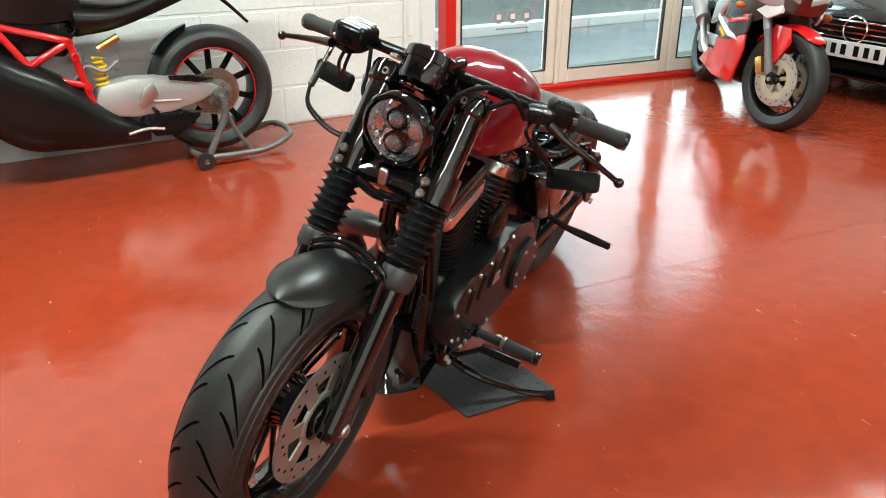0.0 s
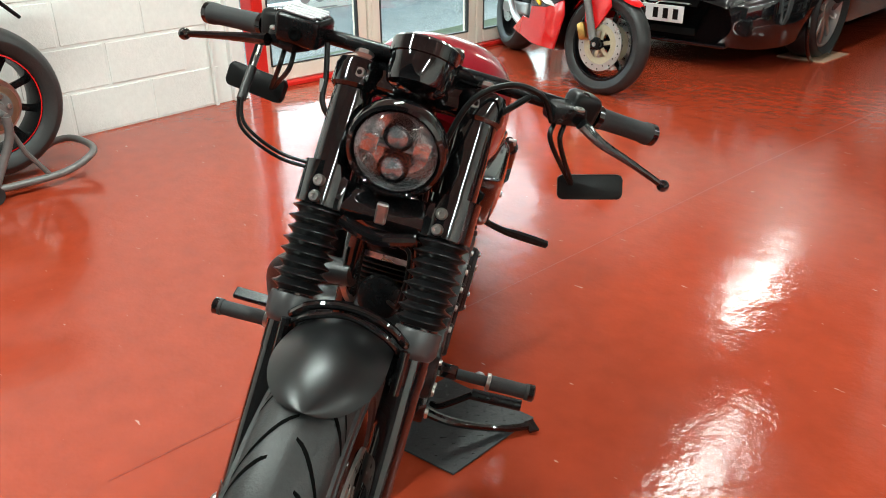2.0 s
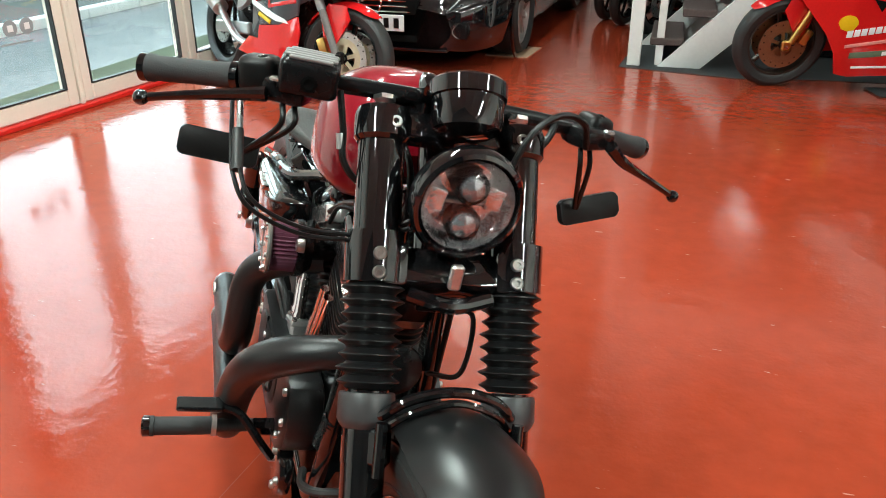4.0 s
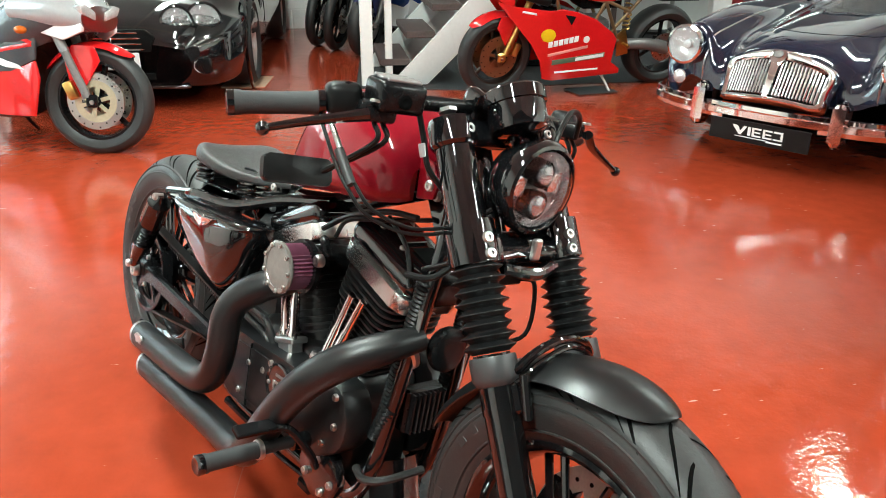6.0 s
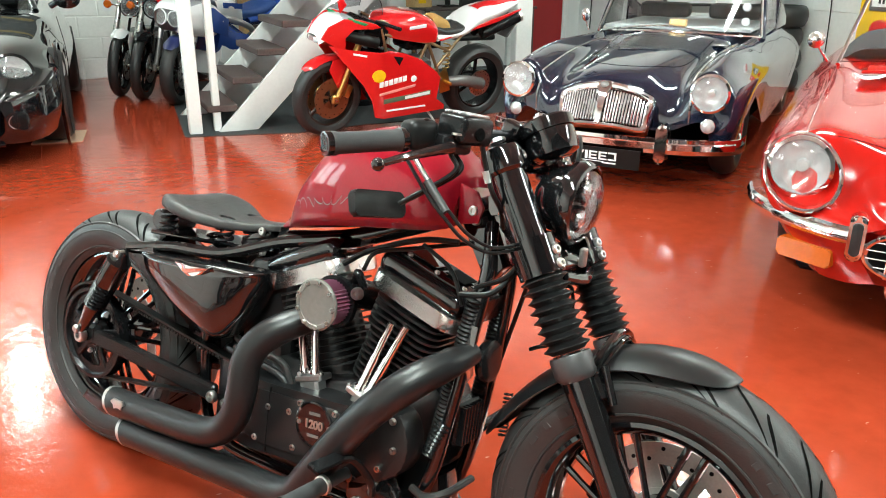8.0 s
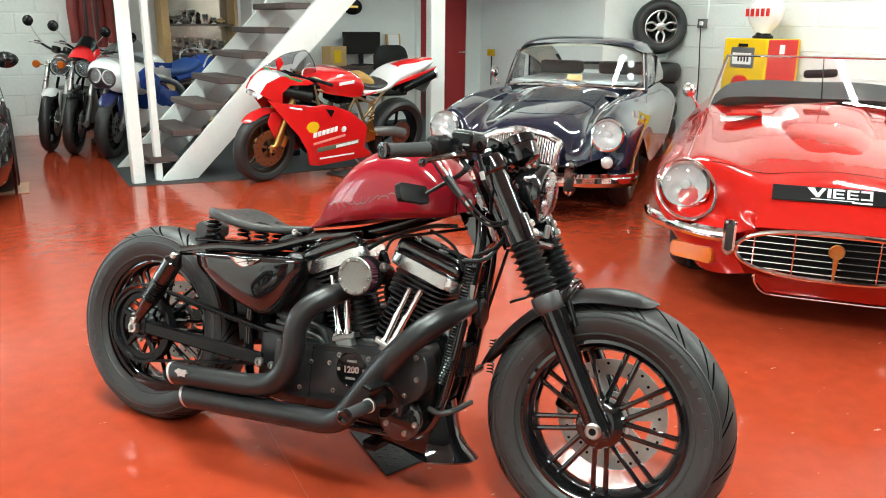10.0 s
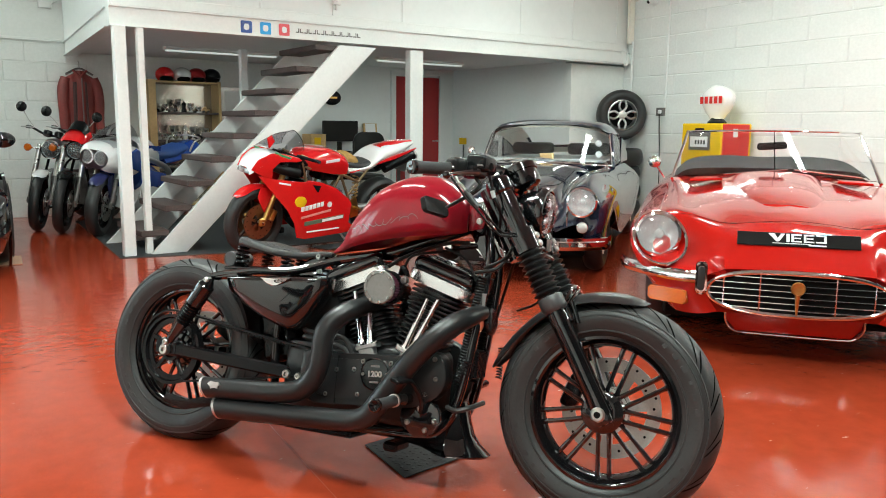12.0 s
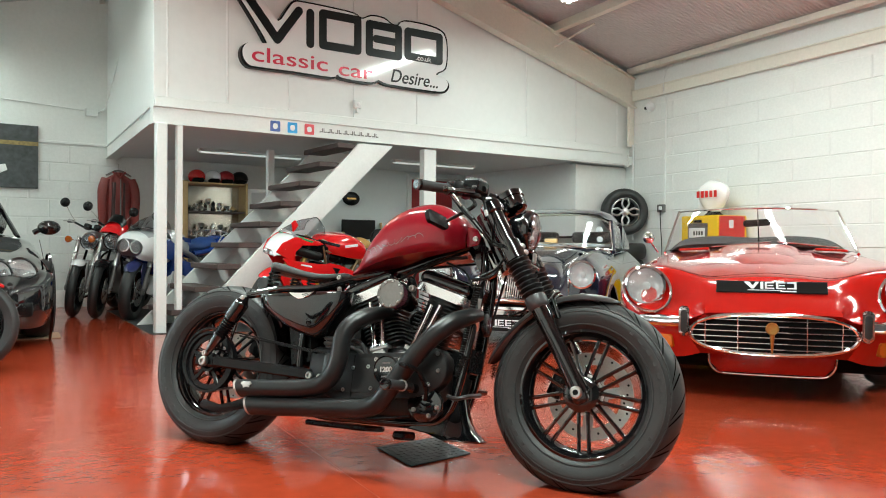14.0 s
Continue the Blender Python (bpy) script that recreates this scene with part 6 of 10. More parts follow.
for s in (-1, 1):
    part("bonnet_vent", box((-1.56, 0.43 * s, 0.782), (0.24, 0.20, 0.016), pose(0, 0, 0, -3 * s, -3, 0), bev=0.006), M_JAGRED, jag, "flat louvre panel on the bonnet")
    for q in range(7):
        part("louvre", box((-1.47 - 0.03 * q, 0.43 * s, 0.7925), (0.012, 0.15, 0.006), pose(0, 0, 0, -3 * s, 12, 0)), M_JAGRED, jag)
    part("fender_seam", drape(jag_shape, [(-0.33, 0.645 * s), (-0.8, 0.652 * s), (-1.3, 0.655 * s), (-1.85, 0.66 * s)], 0.0035), M_CHROME, jag, "thin chrome seam strip")
    round_lamp(jag, "headlamp", (-0.158, 0.636 * s, 0.586), (1, 0.06 * s, 0.06), 0.097)
    ringp = []
    for a in np.linspace(0, 2 * math.pi, 33)[:-1]:
        dz = 0.122 * math.sin(a)
        ringp.append(Vector((-0.150 - 0.60 * dz, (0.626 + 0.126 * math.cos(a) + 0.2 * dz) * s, 0.572 + dz)))
    mid = Vector((-0.150, 0.626 * s, 0.572))
    part("lamp_surround", add_rings(BM(), [[p + (p - mid).normalized() * 0.008 * math.sin(q) + Vector((0.010 * math.cos(q), 0, 0)) for q in np.linspace(0, 2 * math.pi, 7)[:-1]] for p in ringp], loop=True, cap=False), M_CHROME, jag, "chrome trim ring round the headlamp scoop")
    inner = [Vector((-0.185, (0.636 + 0.112 * math.cos(a)) * s, 0.586 + 0.112 * math.sin(a))) for a in np.linspace(0, 2 * math.pi, 33)[:-1]]
    part("lamp_scoop", add_rings(BM(), [ringp, inner], cap=False), M_JAGRED, jag)
    bp = [(0.030, 0.40 * s, 0.412), (-0.035, 0.53 * s, 0.408), (-0.15, 0.665 * s, 0.404), (-0.33, 0.785 * s, 0.396), (-0.56, 0.838 * s, 0.382)]
    rows = []
    for p in spline(bp, 6):
        n = Vector((0.6, 0.8 * s, 0)).normalized() * 0.5 + Vector((0.5, 0, 0))
        rows.append([Vector(p) + n * a + Vector((0, 0, b2)) for a, b2 in ((0.0, 0.032), (0.020, 0.026), (0.032, 0.008), (0.032, -0.008), (0.020, -0.022), (0.0, -0.028))])
    part("bumper", add_rings(BM(), rows, cap=True), M_CHROME, jag, "wrap-around chrome bumper blade")
    ov = part("overrider", plate(rounded(0.052, 0.152, 0.02), 0.03, 0.105, 0.012, "yz"), M_CHROME, jag, "chrome overrider with black rubber")
    ov.matrix_basis = pose(-0.032, 0.42 * s, 0.420)
    part("overrider_rubber", plate(rounded(0.032, 0.112, 0.012), 0.085, 0.112, 0.004, "yz"), M_RUBBER, ov)
    part("indicator", plate(rounded(0.205, 0.070, 0.014), -0.02, 0.03, 0.006, "yz"), M_AMBER, jag, "amber indicator lamp").matrix_basis = pose(-0.100, 0.565 * s, 0.302, 0, 0, 26 * s)
    car_wheel(jag, -0.92, 0.635 * s, 0.325, 0.17, 0.19, M_CHROME, 24)
    car_wheel(jag, -3.35, 0.635 * s, 0.325, 0.17, 0.19, M_CHROME, 24)
GZ, GH, GW = 0.360, 0.098, 0.388
mouth = [(GW * math.copysign(abs(math.cos(a)) ** 0.72, math.cos(a)), GZ + GH * math.copysign(abs(math.sin(a)) ** 0.85, math.sin(a))) for a in np.linspace(0, 2 * math.pi, 49)[:-1]]
part("grille_mouth", plate([(y * 0.99, z) for y, z in mouth], -0.07, 0.006, plane="yz"), M_DARK, jag, "black oval grille opening")
rows = []
for i, (y, z) in enumerate(mouth):
    c = Vector((0.020 - 0.018 * (y / GW) ** 2, y, z))
    o = Vector((0, y / GW, (z - GZ) / GH)).normalized()
    rows.append([c + o * 0.013 * math.cos(q) + Vector((0.012 * math.sin(q), 0, 0)) for q in np.linspace(0, 2 * math.pi, 9)[:-1]])
part("grille_surround", add_rings(BM(), rows, loop=True, cap=False), M_CHROME, jag, "oval chrome grille surround")
for i in range(6):
    z = GZ - 0.072 + 0.0285 * i
    hw = GW * max(0.05, 1 - (abs(z - GZ) / (GH + 0.002)) ** 2.4) ** 0.45
    part("grille_bar", tube([(0.010, -hw, z), (0.024, 0, z), (0.010, hw, z)], 0.0035, 6, 4), M_CHROME, jag)
for y in (-0.318, -0.160, 0.160, 0.318):
    h = GH * (0.98 if abs(y) < 0.2 else 0.80)
    part("grille_upright", cyl((0.024 - 0.10 * y * y, y, GZ - h), (0.024 - 0.10 * y * y, y, GZ + h), 0.0032, seg=6), M_CHROME, jag)
part("grille_badge", add_cyl(lathe([(0.030, 0), (0.032, 0.006), (0.028, 0.012), (0.001, 0.010)], (0.026, 0, 0.392), (1, 0, 0), 28), (0.030, 0, 0.365), (0.026, 0, 0.262), 0.012, 0.004), M_GOLD, jag, "round gilt badge in the grille")
part("show_plate", box((-0.146, 0.0, 0.592), (0.008, 0.535, 0.072), pose(0, 0, 0, 0, -37, 0), bev=0.002), M_PLASTIC, jag, "black show plate with a white logo shape")
logo_shapes(jag, pose(-0.146, 0.0, 0.592, 0, -37, 0) @ pose(0.005, 0, 0.002, 0, 0, 90) @ pose(0, -0.002, 0), 0.27)
part("lower_spoiler", plate([(-0.30, 0.245), (-0.292, 0.195), (-0.25, 0.150), (0.25, 0.150), (0.292, 0.195), (0.30, 0.245)], -0.10, -0.085, 0.004, plane="yz"), M_JAGRED, jag)
part("spoiler_trim", tube([(-0.070, -0.302, 0.250), (-0.070, -0.296, 0.195), (-0.076, -0.262, 0.153), (-0.080, -0.20, 0.143), (-0.084, 0, 0.141), (-0.080, 0.20, 0.143), (-0.076, 0.262, 0.153), (-0.070, 0.296, 0.195), (-0.070, 0.302, 0.250)], 0.0055, 8), M_CHROME, jag)
part("bonnet_seam", drape(jag_shape, [(-0.30, -0.54), (-0.33, -0.30), (-0.36, 0.0), (-0.33, 0.30), (-0.30, 0.54)], 0.0025, -0.001), M_DARK, jag)
# windscreen
def ws_point(u, v):
    y = u * (0.657 - 0.076 * v)
    x = -1.80 - 0.17 * abs(u) ** 2.2 - (0.31 + 0.13 * u * u) * v
    return Vector((x, y, 0.812 - 0.038 * u * u + (0.286 + 0.028 * u * u) * v))



def screen_surface(f, nu=24, nv=6, th=0.005):
    b = BM()
    add_rings(b, [[f(-1 + 2 * i / nu, j / nv) for i in range(nu + 1)] for j in range(nv + 1)], close=False, cap=False)
    bmesh.ops.recalc_face_normals(b, faces=b.faces)
    bmesh.ops.solidify(b, geom=b.faces[:], thickness=th)
    return b


g = part("windscreen", screen_surface(ws_point), M_GLASS, jag, "curved clear windscreen")
g.visible_shadow = False
part("screen_frame", tube([ws_point(-1 + 2 * i / 16, 1.0) for i in range(17)], 0.008, 8, 2), M_CHROME, jag, "thin chrome screen frame")
for s in (-1, 1):
    part("screen_pillar", tube([ws_point(s, -0.05), ws_point(s, 0.5), ws_point(s, 1.0)], 0.012, 8), M_CHROME, jag)
    part("wiper", tube([(-1.80, 0.42 * s + 0.10, 0.806), (-1.82, 0.22 * s + 0.10, 0.826), (-1.835, 0.02 * s + 0.10, 0.846)], 0.005, 6), M_CHROME, jag)
part("screen_rod", cyl((-1.81, 0, 0.815), (-2.12, 0, 1.095), 0.004, seg=8), M_CHROME, jag)
part("inner_mirror", plate(rounded(0.20, 0.052, 0.02), -2.245, -2.225, 0.004, "yz"), M_PLASTIC, jag).matrix_basis = pose(0, 0.0, 0.991, 4, 0, 0)
part("door_mirror", add_cyl(ball((-2.02, -0.79, 0.875), (0.05, 0.046, 0.046)), (-2.02, -0.78, 0.85), (-2.06, -0.72, 0.76), 0.008), M_CHROME, jag)
tn = skin([(-2.36, [(0, 0.885), (0.3, 0.885), (0.55, 0.87), (0.64, 0.82)]), (-2.6, [(0, 0.905), (0.3, 0.915), (0.56, 0.895), (0.68, 0.82)]), (-2.95, [(0, 0.94), (0.3, 0.955), (0.56, 0.925), (0.68, 0.82)]), (-3.3, [(0, 0.93), (0.3, 0.93), (0.55, 0.90), (0.66, 0.81)]), (-3.45, [(0, 0.85), (0.3, 0.85), (0.5, 0.84), (0.62, 0.79)])], 5, 4)
part("tonneau_cover", seal(tn), material("black_hood_cloth", (0.018, 0.018, 0.02), 0.85, var=0.3, bump=0.4, bscale=60), jag, "folded black cloth hood under its cover", sharp=60).location = (0.10, 0, -0.055)

# dark blue closed classic coupe
mg = thing("classic_coupe", pose(2.105, -2.472, 0, 0, 0, -143.7), "dark navy classic coupe with a slatted chrome grille", "car")


def G(x, zc, zv, yf, zf, ys, zs, zb):
    return (x, [(0.0, zc), (0.20, zc - 0.012), (0.37, zv), (yf - 0.10, zf - 0.03), (yf, zf), (yf + (ys - yf) * 0.75, zf - 0.10), (ys, zs), (ys - 0.03, zb)])


body = skin([G(0.035, 0.36, 0.36, 0.54, 0.42, 0.62, 0.37, 0.33), G(0.022, 0.47, 0.43, 0.56, 0.53, 0.68, 0.42, 0.30), G(-0.014, 0.585, 0.50, 0.575, 0.672, 0.705, 0.46, 0.28), G(-0.06, 0.632, 0.555, 0.578, 0.702, 0.722, 0.48, 0.29), G(-0.21, 0.680, 0.61, 0.58, 0.730, 0.735, 0.50, 0.30), G(-0.50, 0.730, 0.655, 0.585, 0.765, 0.74, 0.58, 0.48),
             G(-0.90, 0.775, 0.712, 0.585, 0.772, 0.74, 0.58, 0.44), G(-1.30, 0.804, 0.766, 0.57, 0.770, 0.735, 0.58, 0.22), G(-2.0, 0.81, 0.80, 0.56, 0.78, 0.73, 0.58, 0.20), G(-2.75, 0.79, 0.77, 0.57, 0.77, 0.735, 0.56, 0.26), G(-3.3, 0.69, 0.67, 0.56, 0.69, 0.70, 0.5, 0.32), G(-3.75, 0.48, 0.47, 0.45, 0.48, 0.55, 0.42, 0.36)], 7, 4)
mg_shape = BVHTree.FromBMesh(body)
part("body", seal(body), M_NAVY, mg, "glossy navy bodywork", sharp=55)
part("bonnet_seam", drape(mg_shape, [(-1.20, 0.33), (-0.80, 0.325), (-0.45, 0.30), (-0.26, 0.20), (-0.20, 0.0), (-0.26, -0.20), (-0.45, -0.30), (-0.80, -0.325), (-1.20, -0.33)], 0.003, -0.001), M_DARK, mg, "dark shut line round the bonnet")
# grille: bowed chrome case with slats, raked back, split by a central bar
gr = new("grille")
gr.parent = mg
gr.matrix_basis = pose(0.190, 0, 0.487, 0, -27, 0)


def bowed(b, k=0.85):
    for v in b.verts:
        v.co.x -= k * v.co.y ** 2
    return b


case = [(y, z) for y, z in spline([(-0.262, -0.115), (-0.13, -0.118), (0, -0.119), (0.13, -0.118), (0.262, -0.115), (0.274, -0.02), (0.285, 0.078), (0.225, 0.112), (0.11, 0.139), (0, 0.150), (-0.11, 0.139), (-0.225, 0.112), (-0.285, 0.078), (-0.274, -0.02), (-0.262, -0.115)], 3)][:-1]
inner = [(y * 0.885, (z - 0.01) * 0.74 + 0.002) for y, z in case]
b = BM()
add_rings(b, [[Vector((-0.05, y, z)) for y, z in case], [Vector((0.010, y, z)) for y, z in case], [Vector((0.020, y * 0.965, (z - 0.01) * 0.94 + 0.01)) for y, z in case], [Vector((0.019, y * 0.93, (z - 0.01) * 0.86 + 0.006)) for y, z in case], [Vector((0.008, y, z)) for y, z in inner], [Vector((-0.02, y, z)) for y, z in inner]], cap=False)
part("grille_case", bowed(b), M_CHROME, gr, "chrome grille surround")
part("grille_back", bowed(plate(inner, -0.045, -0.030, plane="yz")), M_DARK, gr)
for s in (-1, 1):
    for i in range(14):
        y = s * (0.026 + i * 0.0166)
        top = 0.098 - 0.16 * max(0, abs(y) - 0.08) - 0.25 * max(0, abs(y) - 0.19)
        sl = bowed(box((-0.004, y, (top - 0.084) / 2), (0.028, 0.0105, top + 0.084), pose(0, 0, 0, 0, 0, 12 * s), bev=0.003))
        part("grille_slat", sl, M_POLISHED, gr)
part("grille_bar", plate([(-0.016, -0.10), (0.016, -0.10), (0.016, 0.06), (0.044, 0.110), (0.034, 0.148), (-0.034, 0.148), (-0.044, 0.110), (-0.016, 0.06)], -0.01, 0.028, 0.004, "yz"), M_CHROME, gr, "chrome centre bar with an eight-sided badge")
part("badge", plate([(0.026 * math.cos(a), 0.122 + 0.020 * math.sin(a)) for a in np.linspace(math.pi / 8, 2 * math.pi + math.pi / 8, 9)[:-1]], 0.026, 0.034, 0.002, "yz"), M_DARKSTEEL, gr, "eight-sided badge")
for s in (-1, 1):
    round_lamp(mg, "headlamp", (0.072, 0.572 * s, 0.588), (1, 0.02 * s, 0.05), 0.094)
    sl = lathe([(0.034, -0.01), (0.038, 0.0), (0.033, 0.006), (0.018, 0.016), (0.001, 0.018)], (0.074, 0.580 * s, 0.408), (1, 0.05 * s, 0), 24)
    part("side_lamp", sl, M_BOWL, mg, "small round clear side lamp")
    part("side_lamp_ring", lathe([(0.034, -0.012), (0.041, 0.0), (0.034, 0.004)], (0.072, 0.580 * s, 0.408), (1, 0.05 * s, 0), 24, cap=False), M_CHROME, mg)
    ov = part("overrider", plate(rounded(0.064, 0.225, 0.030), 0.0, 0.09, 0.024, "yz"), M_CHROME, mg, "tall chrome overrider")
    ov.matrix_basis = pose(0.146, 0.366 * s, 0.308, 0, -4, 0)
    part("fender_piping", tube([(0.030, 0.465 * s, 0.40), (0.028, 0.462 * s, 0.52), (-0.03, 0.455 * s, 0.60)], 0.005, 6), M_STEEL, mg, "bright piping down the nose")
    part("fender_piping", drape(mg_shape, [(-0.03, 0.455 * s), (-0.20, 0.45 * s), (-0.5, 0.455 * s), (-0.9, 0.465 * s), (-1.28, 0.475 * s)], 0.005), M_STEEL, mg, "bright piping along the wing joint")
    car_wheel(mg, -0.58, 0.60 * s, 0.30, 0.15, 0.195, M_CHROME, 20)
    car_wheel(mg, -2.95, 0.60 * s, 0.30, 0.15, 0.195, M_CHROME, 20)
bp = [(-0.13, -0.765, 0.298), (0.03, -0.722, 0.296), (0.145, -0.50, 0.294), (0.188, -0.25, 0.293), (0.200, 0, 0.293), (0.188, 0.25, 0.293), (0.145, 0.50, 0.294), (0.03, 0.722, 0.296), (-0.13, 0.765, 0.298)]
rows = []
for p in spline(bp, 8):
    rows.append([Vector(p) + Vector((a, 0, c)) for a, c in ((0.0, 0.045), (0.014, 0.042), (0.016, 0.022), (0.028, 0.016), (0.030, -0.016), (0.016, -0.022), (0.014, -0.042), (0.0, -0.045), (-0.006, 0.0))])
part("bumper", add_rings(BM(), rows), M_CHROME, mg, "ribbed chrome bumper bar")
sp = part("show_plate", box((0.252, 0.0, 0.210), (0.010, 0.53, 0.112), bev=0.002), M_PLASTIC, mg, "black show plate with a white logo shape")
logo_shapes(mg, pose(0.2575, 0.0, 0.212, 0, 0, 90) @ pose(0, -0.002, 0), 0.29)


def mg_ws(u, v):
    y = u * (0.592 - 0.052 * v)
    x = -1.30 - 0.22 * abs(u) ** 2.2 - (0.34 - 0.16 * u * u) * v
    return Vector((x, y, 0.800 - 0.028 * u * u + (0.332 - 0.051 * abs(u) ** 3) * v))


g = part("windscreen", screen_surface(mg_ws), M_GLASS, mg, "curved clear windscreen")
g.visible_shadow = False
fr = BM()
add_tube(fr, [mg_ws(-1 + 2 * i / 16, 1.0) for i in range(17)], 0.010, 8, 2)
add_tube(fr, [mg_ws(-1 + 2 * i / 16, 0.0) for i in range(17)], 0.010, 8, 2)
for s in (-1, 1):
    add_tube(fr, [mg_ws(s, i / 5) for i in range(6)], 0.010, 8, 2)
part("screen_trim", fr, M_CHROME, mg, "chrome windscreen trim")
roof = skin([(-1.64, [(0, 1.178), (0.25, 1.174), (0.42, 1.150), (0.49, 1.112)]), (-1.78, [(0, 1.218), (0.26, 1.212), (0.45, 1.178), (0.535, 1.09)]), (-2.05, [(0, 1.235), (0.27, 1.228), (0.47, 1.185), (0.56, 1.08)]), (-2.4, [(0, 1.205), (0.27, 1.195), (0.46, 1.150), (0.57, 1.02)]), (-2.8, [(0, 1.07), (0.26, 1.06), (0.44, 1.02), (0.56, 0.90)]), (-3.05, [(0, 0.88), (0.25, 0.87), (0.4, 0.84), (0.5, 0.78)])], 6, 5)
bmesh.ops.transform(roof, matrix=pose(0.04, 0, 0.8 - 0.8 * 0.892) @ Matrix.Diagonal((1, 1.05, 0.892, 1)), verts=roof.verts)


def rear_opening(b):
    bmesh.ops.delete(b, geom=[f for f in b.faces if -2.93 < f.calc_center_median().x < -2.38 and abs(f.calc_center_median().y) < 0.43], context="FACES")


lining = roof.copy()
bmesh.ops.transform(lining, matrix=pose(-0.02, 0, -0.02) @ Matrix.Diagonal((0.995, 0.955, 0.995, 1)), verts=lining.verts)
rear_opening(roof)
rear_opening(lining)
part("headlining", lining, M_CREAM, mg, "pale cloth headlining", sharp=60)
part("roof", roof, M_NAVY, mg, "rounded navy hardtop", sharp=60)
for s in (-1, 1):
    part("pillar", tube([mg_ws(s, 0) + Vector((-0.03, 0.01 * s, -0.02)), mg_ws(s, 0.5) + Vector((-0.03, 0.012 * s, 0)), mg_ws(s, 1) + Vector((-0.04, 0.01 * s, 0))], 0.020, 10), M_NAVY, mg)
    sg = BM()
    add_rings(sg, [[Vector((-1.58, 0.60 * s, 0.79)), Vector((-2.28, 0.60 * s, 0.79))], [Vector((-1.73, 0.560 * s, 1.045)), Vector((-2.26, 0.585 * s, 1.02))]], close=False, cap=False)
    bmesh.ops.solidify(sg, geom=sg.faces[:], thickness=0.004)
    so = part("side_glass", sg, M_GLASS, mg)
    so.visible_shadow = False
    part("rear_quarter", plate([(-2.26, 0.78), (-2.24, 1.02), (-2.46, 0.98), (-2.86, 0.85), (-2.91, 0.78)], s * 0.590 - 0.01, s * 0.590 + 0.01), M_NAVY, mg)
    part("wiper", tube([(-1.27, 0.30 * s - 0.05, 0.812), (-1.31, 0.12 * s - 0.05, 0.834), (-1.335, -0.06 * s - 0.05, 0.842)], 0.004, 6), M_CHROME, mg)
part("cabin_floor", box((-2.1, 0, 0.815), (1.3, 1.05, 0.02)), M_VINYL, mg, "grey cabin trim")
part("seat_back", add_box(box((-2.3, 0.28, 0.90), (0.12, 0.42, 0.12), bev=0.04, seg=2), (-2.3, -0.28, 0.90), (0.12, 0.42, 0.12), bev=0.04, seg=2), M_LEATHER, mg)
part("dash_label", box((-1.46, 0.02, 0.852), (0.05, 0.12, 0.05), bev=0.004), M_PINE, mg, "buff card on the dashboard")
for v in (0.30, 0.62):
    part("screen_disc", lathe([(0.03, 0), (0.03, 0.002)], mg_ws(0.82, v) + Vector((-0.02, 0, 0)), (0.9, 0.35, 0.3), 20), M_VINYL, mg, "round paper disc inside the windscreen")
part("bonnet_badge", ball((-1.06, 0.40, 0.745), (0.04, 0.05, 0.008)), M_CHROME, mg)
part("door_mirror", add_cyl(ball((-1.50, -0.70, 0.885), (0.035, 0.035, 0.05)), (-1.50, -0.70, 0.85), (-1.51, -0.67, 0.77), 0.007), M_CHROME, mg)

# black modern roadster
me = thing("black_roadster", pose(-1.772, -0.715, 0, 0, 0, -92.3), "glossy black modern roadster with twin oval headlamps", "car")


def K(x, zc, ze, y1, ys, zs, zl, zb, yb):
    return (x, [(0.0, zc), (0.28, zc - 0.008), (0.52, ze), (y1, ze - 0.05), (ys - 0.03, zs + 0.07), (ys, zs), (ys, zl), (yb, zb)])


body = skin([K(0.01, 0.46, 0.41, 0.54, 0.58, 0.34, 0.26, 0.18, 0.50), K(-0.03, 0.53, 0.48, 0.56, 0.67, 0.38, 0.26, 0.16, 0.60), K(-0.14, 0.60, 0.545, 0.62, 0.79, 0.42, 0.27, 0.15, 0.72), K(-0.36, 0.685, 0.645, 0.69, 0.875, 0.48, 0.30, 0.16, 0.82), K(-0.50, 0.715, 0.68, 0.71, 0.895, 0.50, 0.36, 0.22, 0.86), K(-0.85, 0.775, 0.755, 0.77, 0.905, 0.55, 0.44, 0.40, 0.86),
             K(-1.35, 0.845, 0.825, 0.78, 0.91, 0.58, 0.40, 0.20, 0.84), K(-1.75, 0.90, 0.875, 0.79, 0.91, 0.60, 0.40, 0.18, 0.84), K(-2.6, 0.90, 0.885, 0.79, 0.91, 0.62, 0.4, 0.18, 0.84), K(-3.4, 0.92, 0.90, 0.78, 0.91, 0.62, 0.42, 0.22, 0.84), K(-4.1, 0.90, 0.87, 0.74, 0.86, 0.6, 0.42, 0.26, 0.75), K(-4.45, 0.72, 0.70, 0.62, 0.72, 0.55, 0.42, 0.34, 0.6)], 6, 3)
part("body", seal(body), M_CARBLACK, me, "glossy black bodywork", sharp=55)
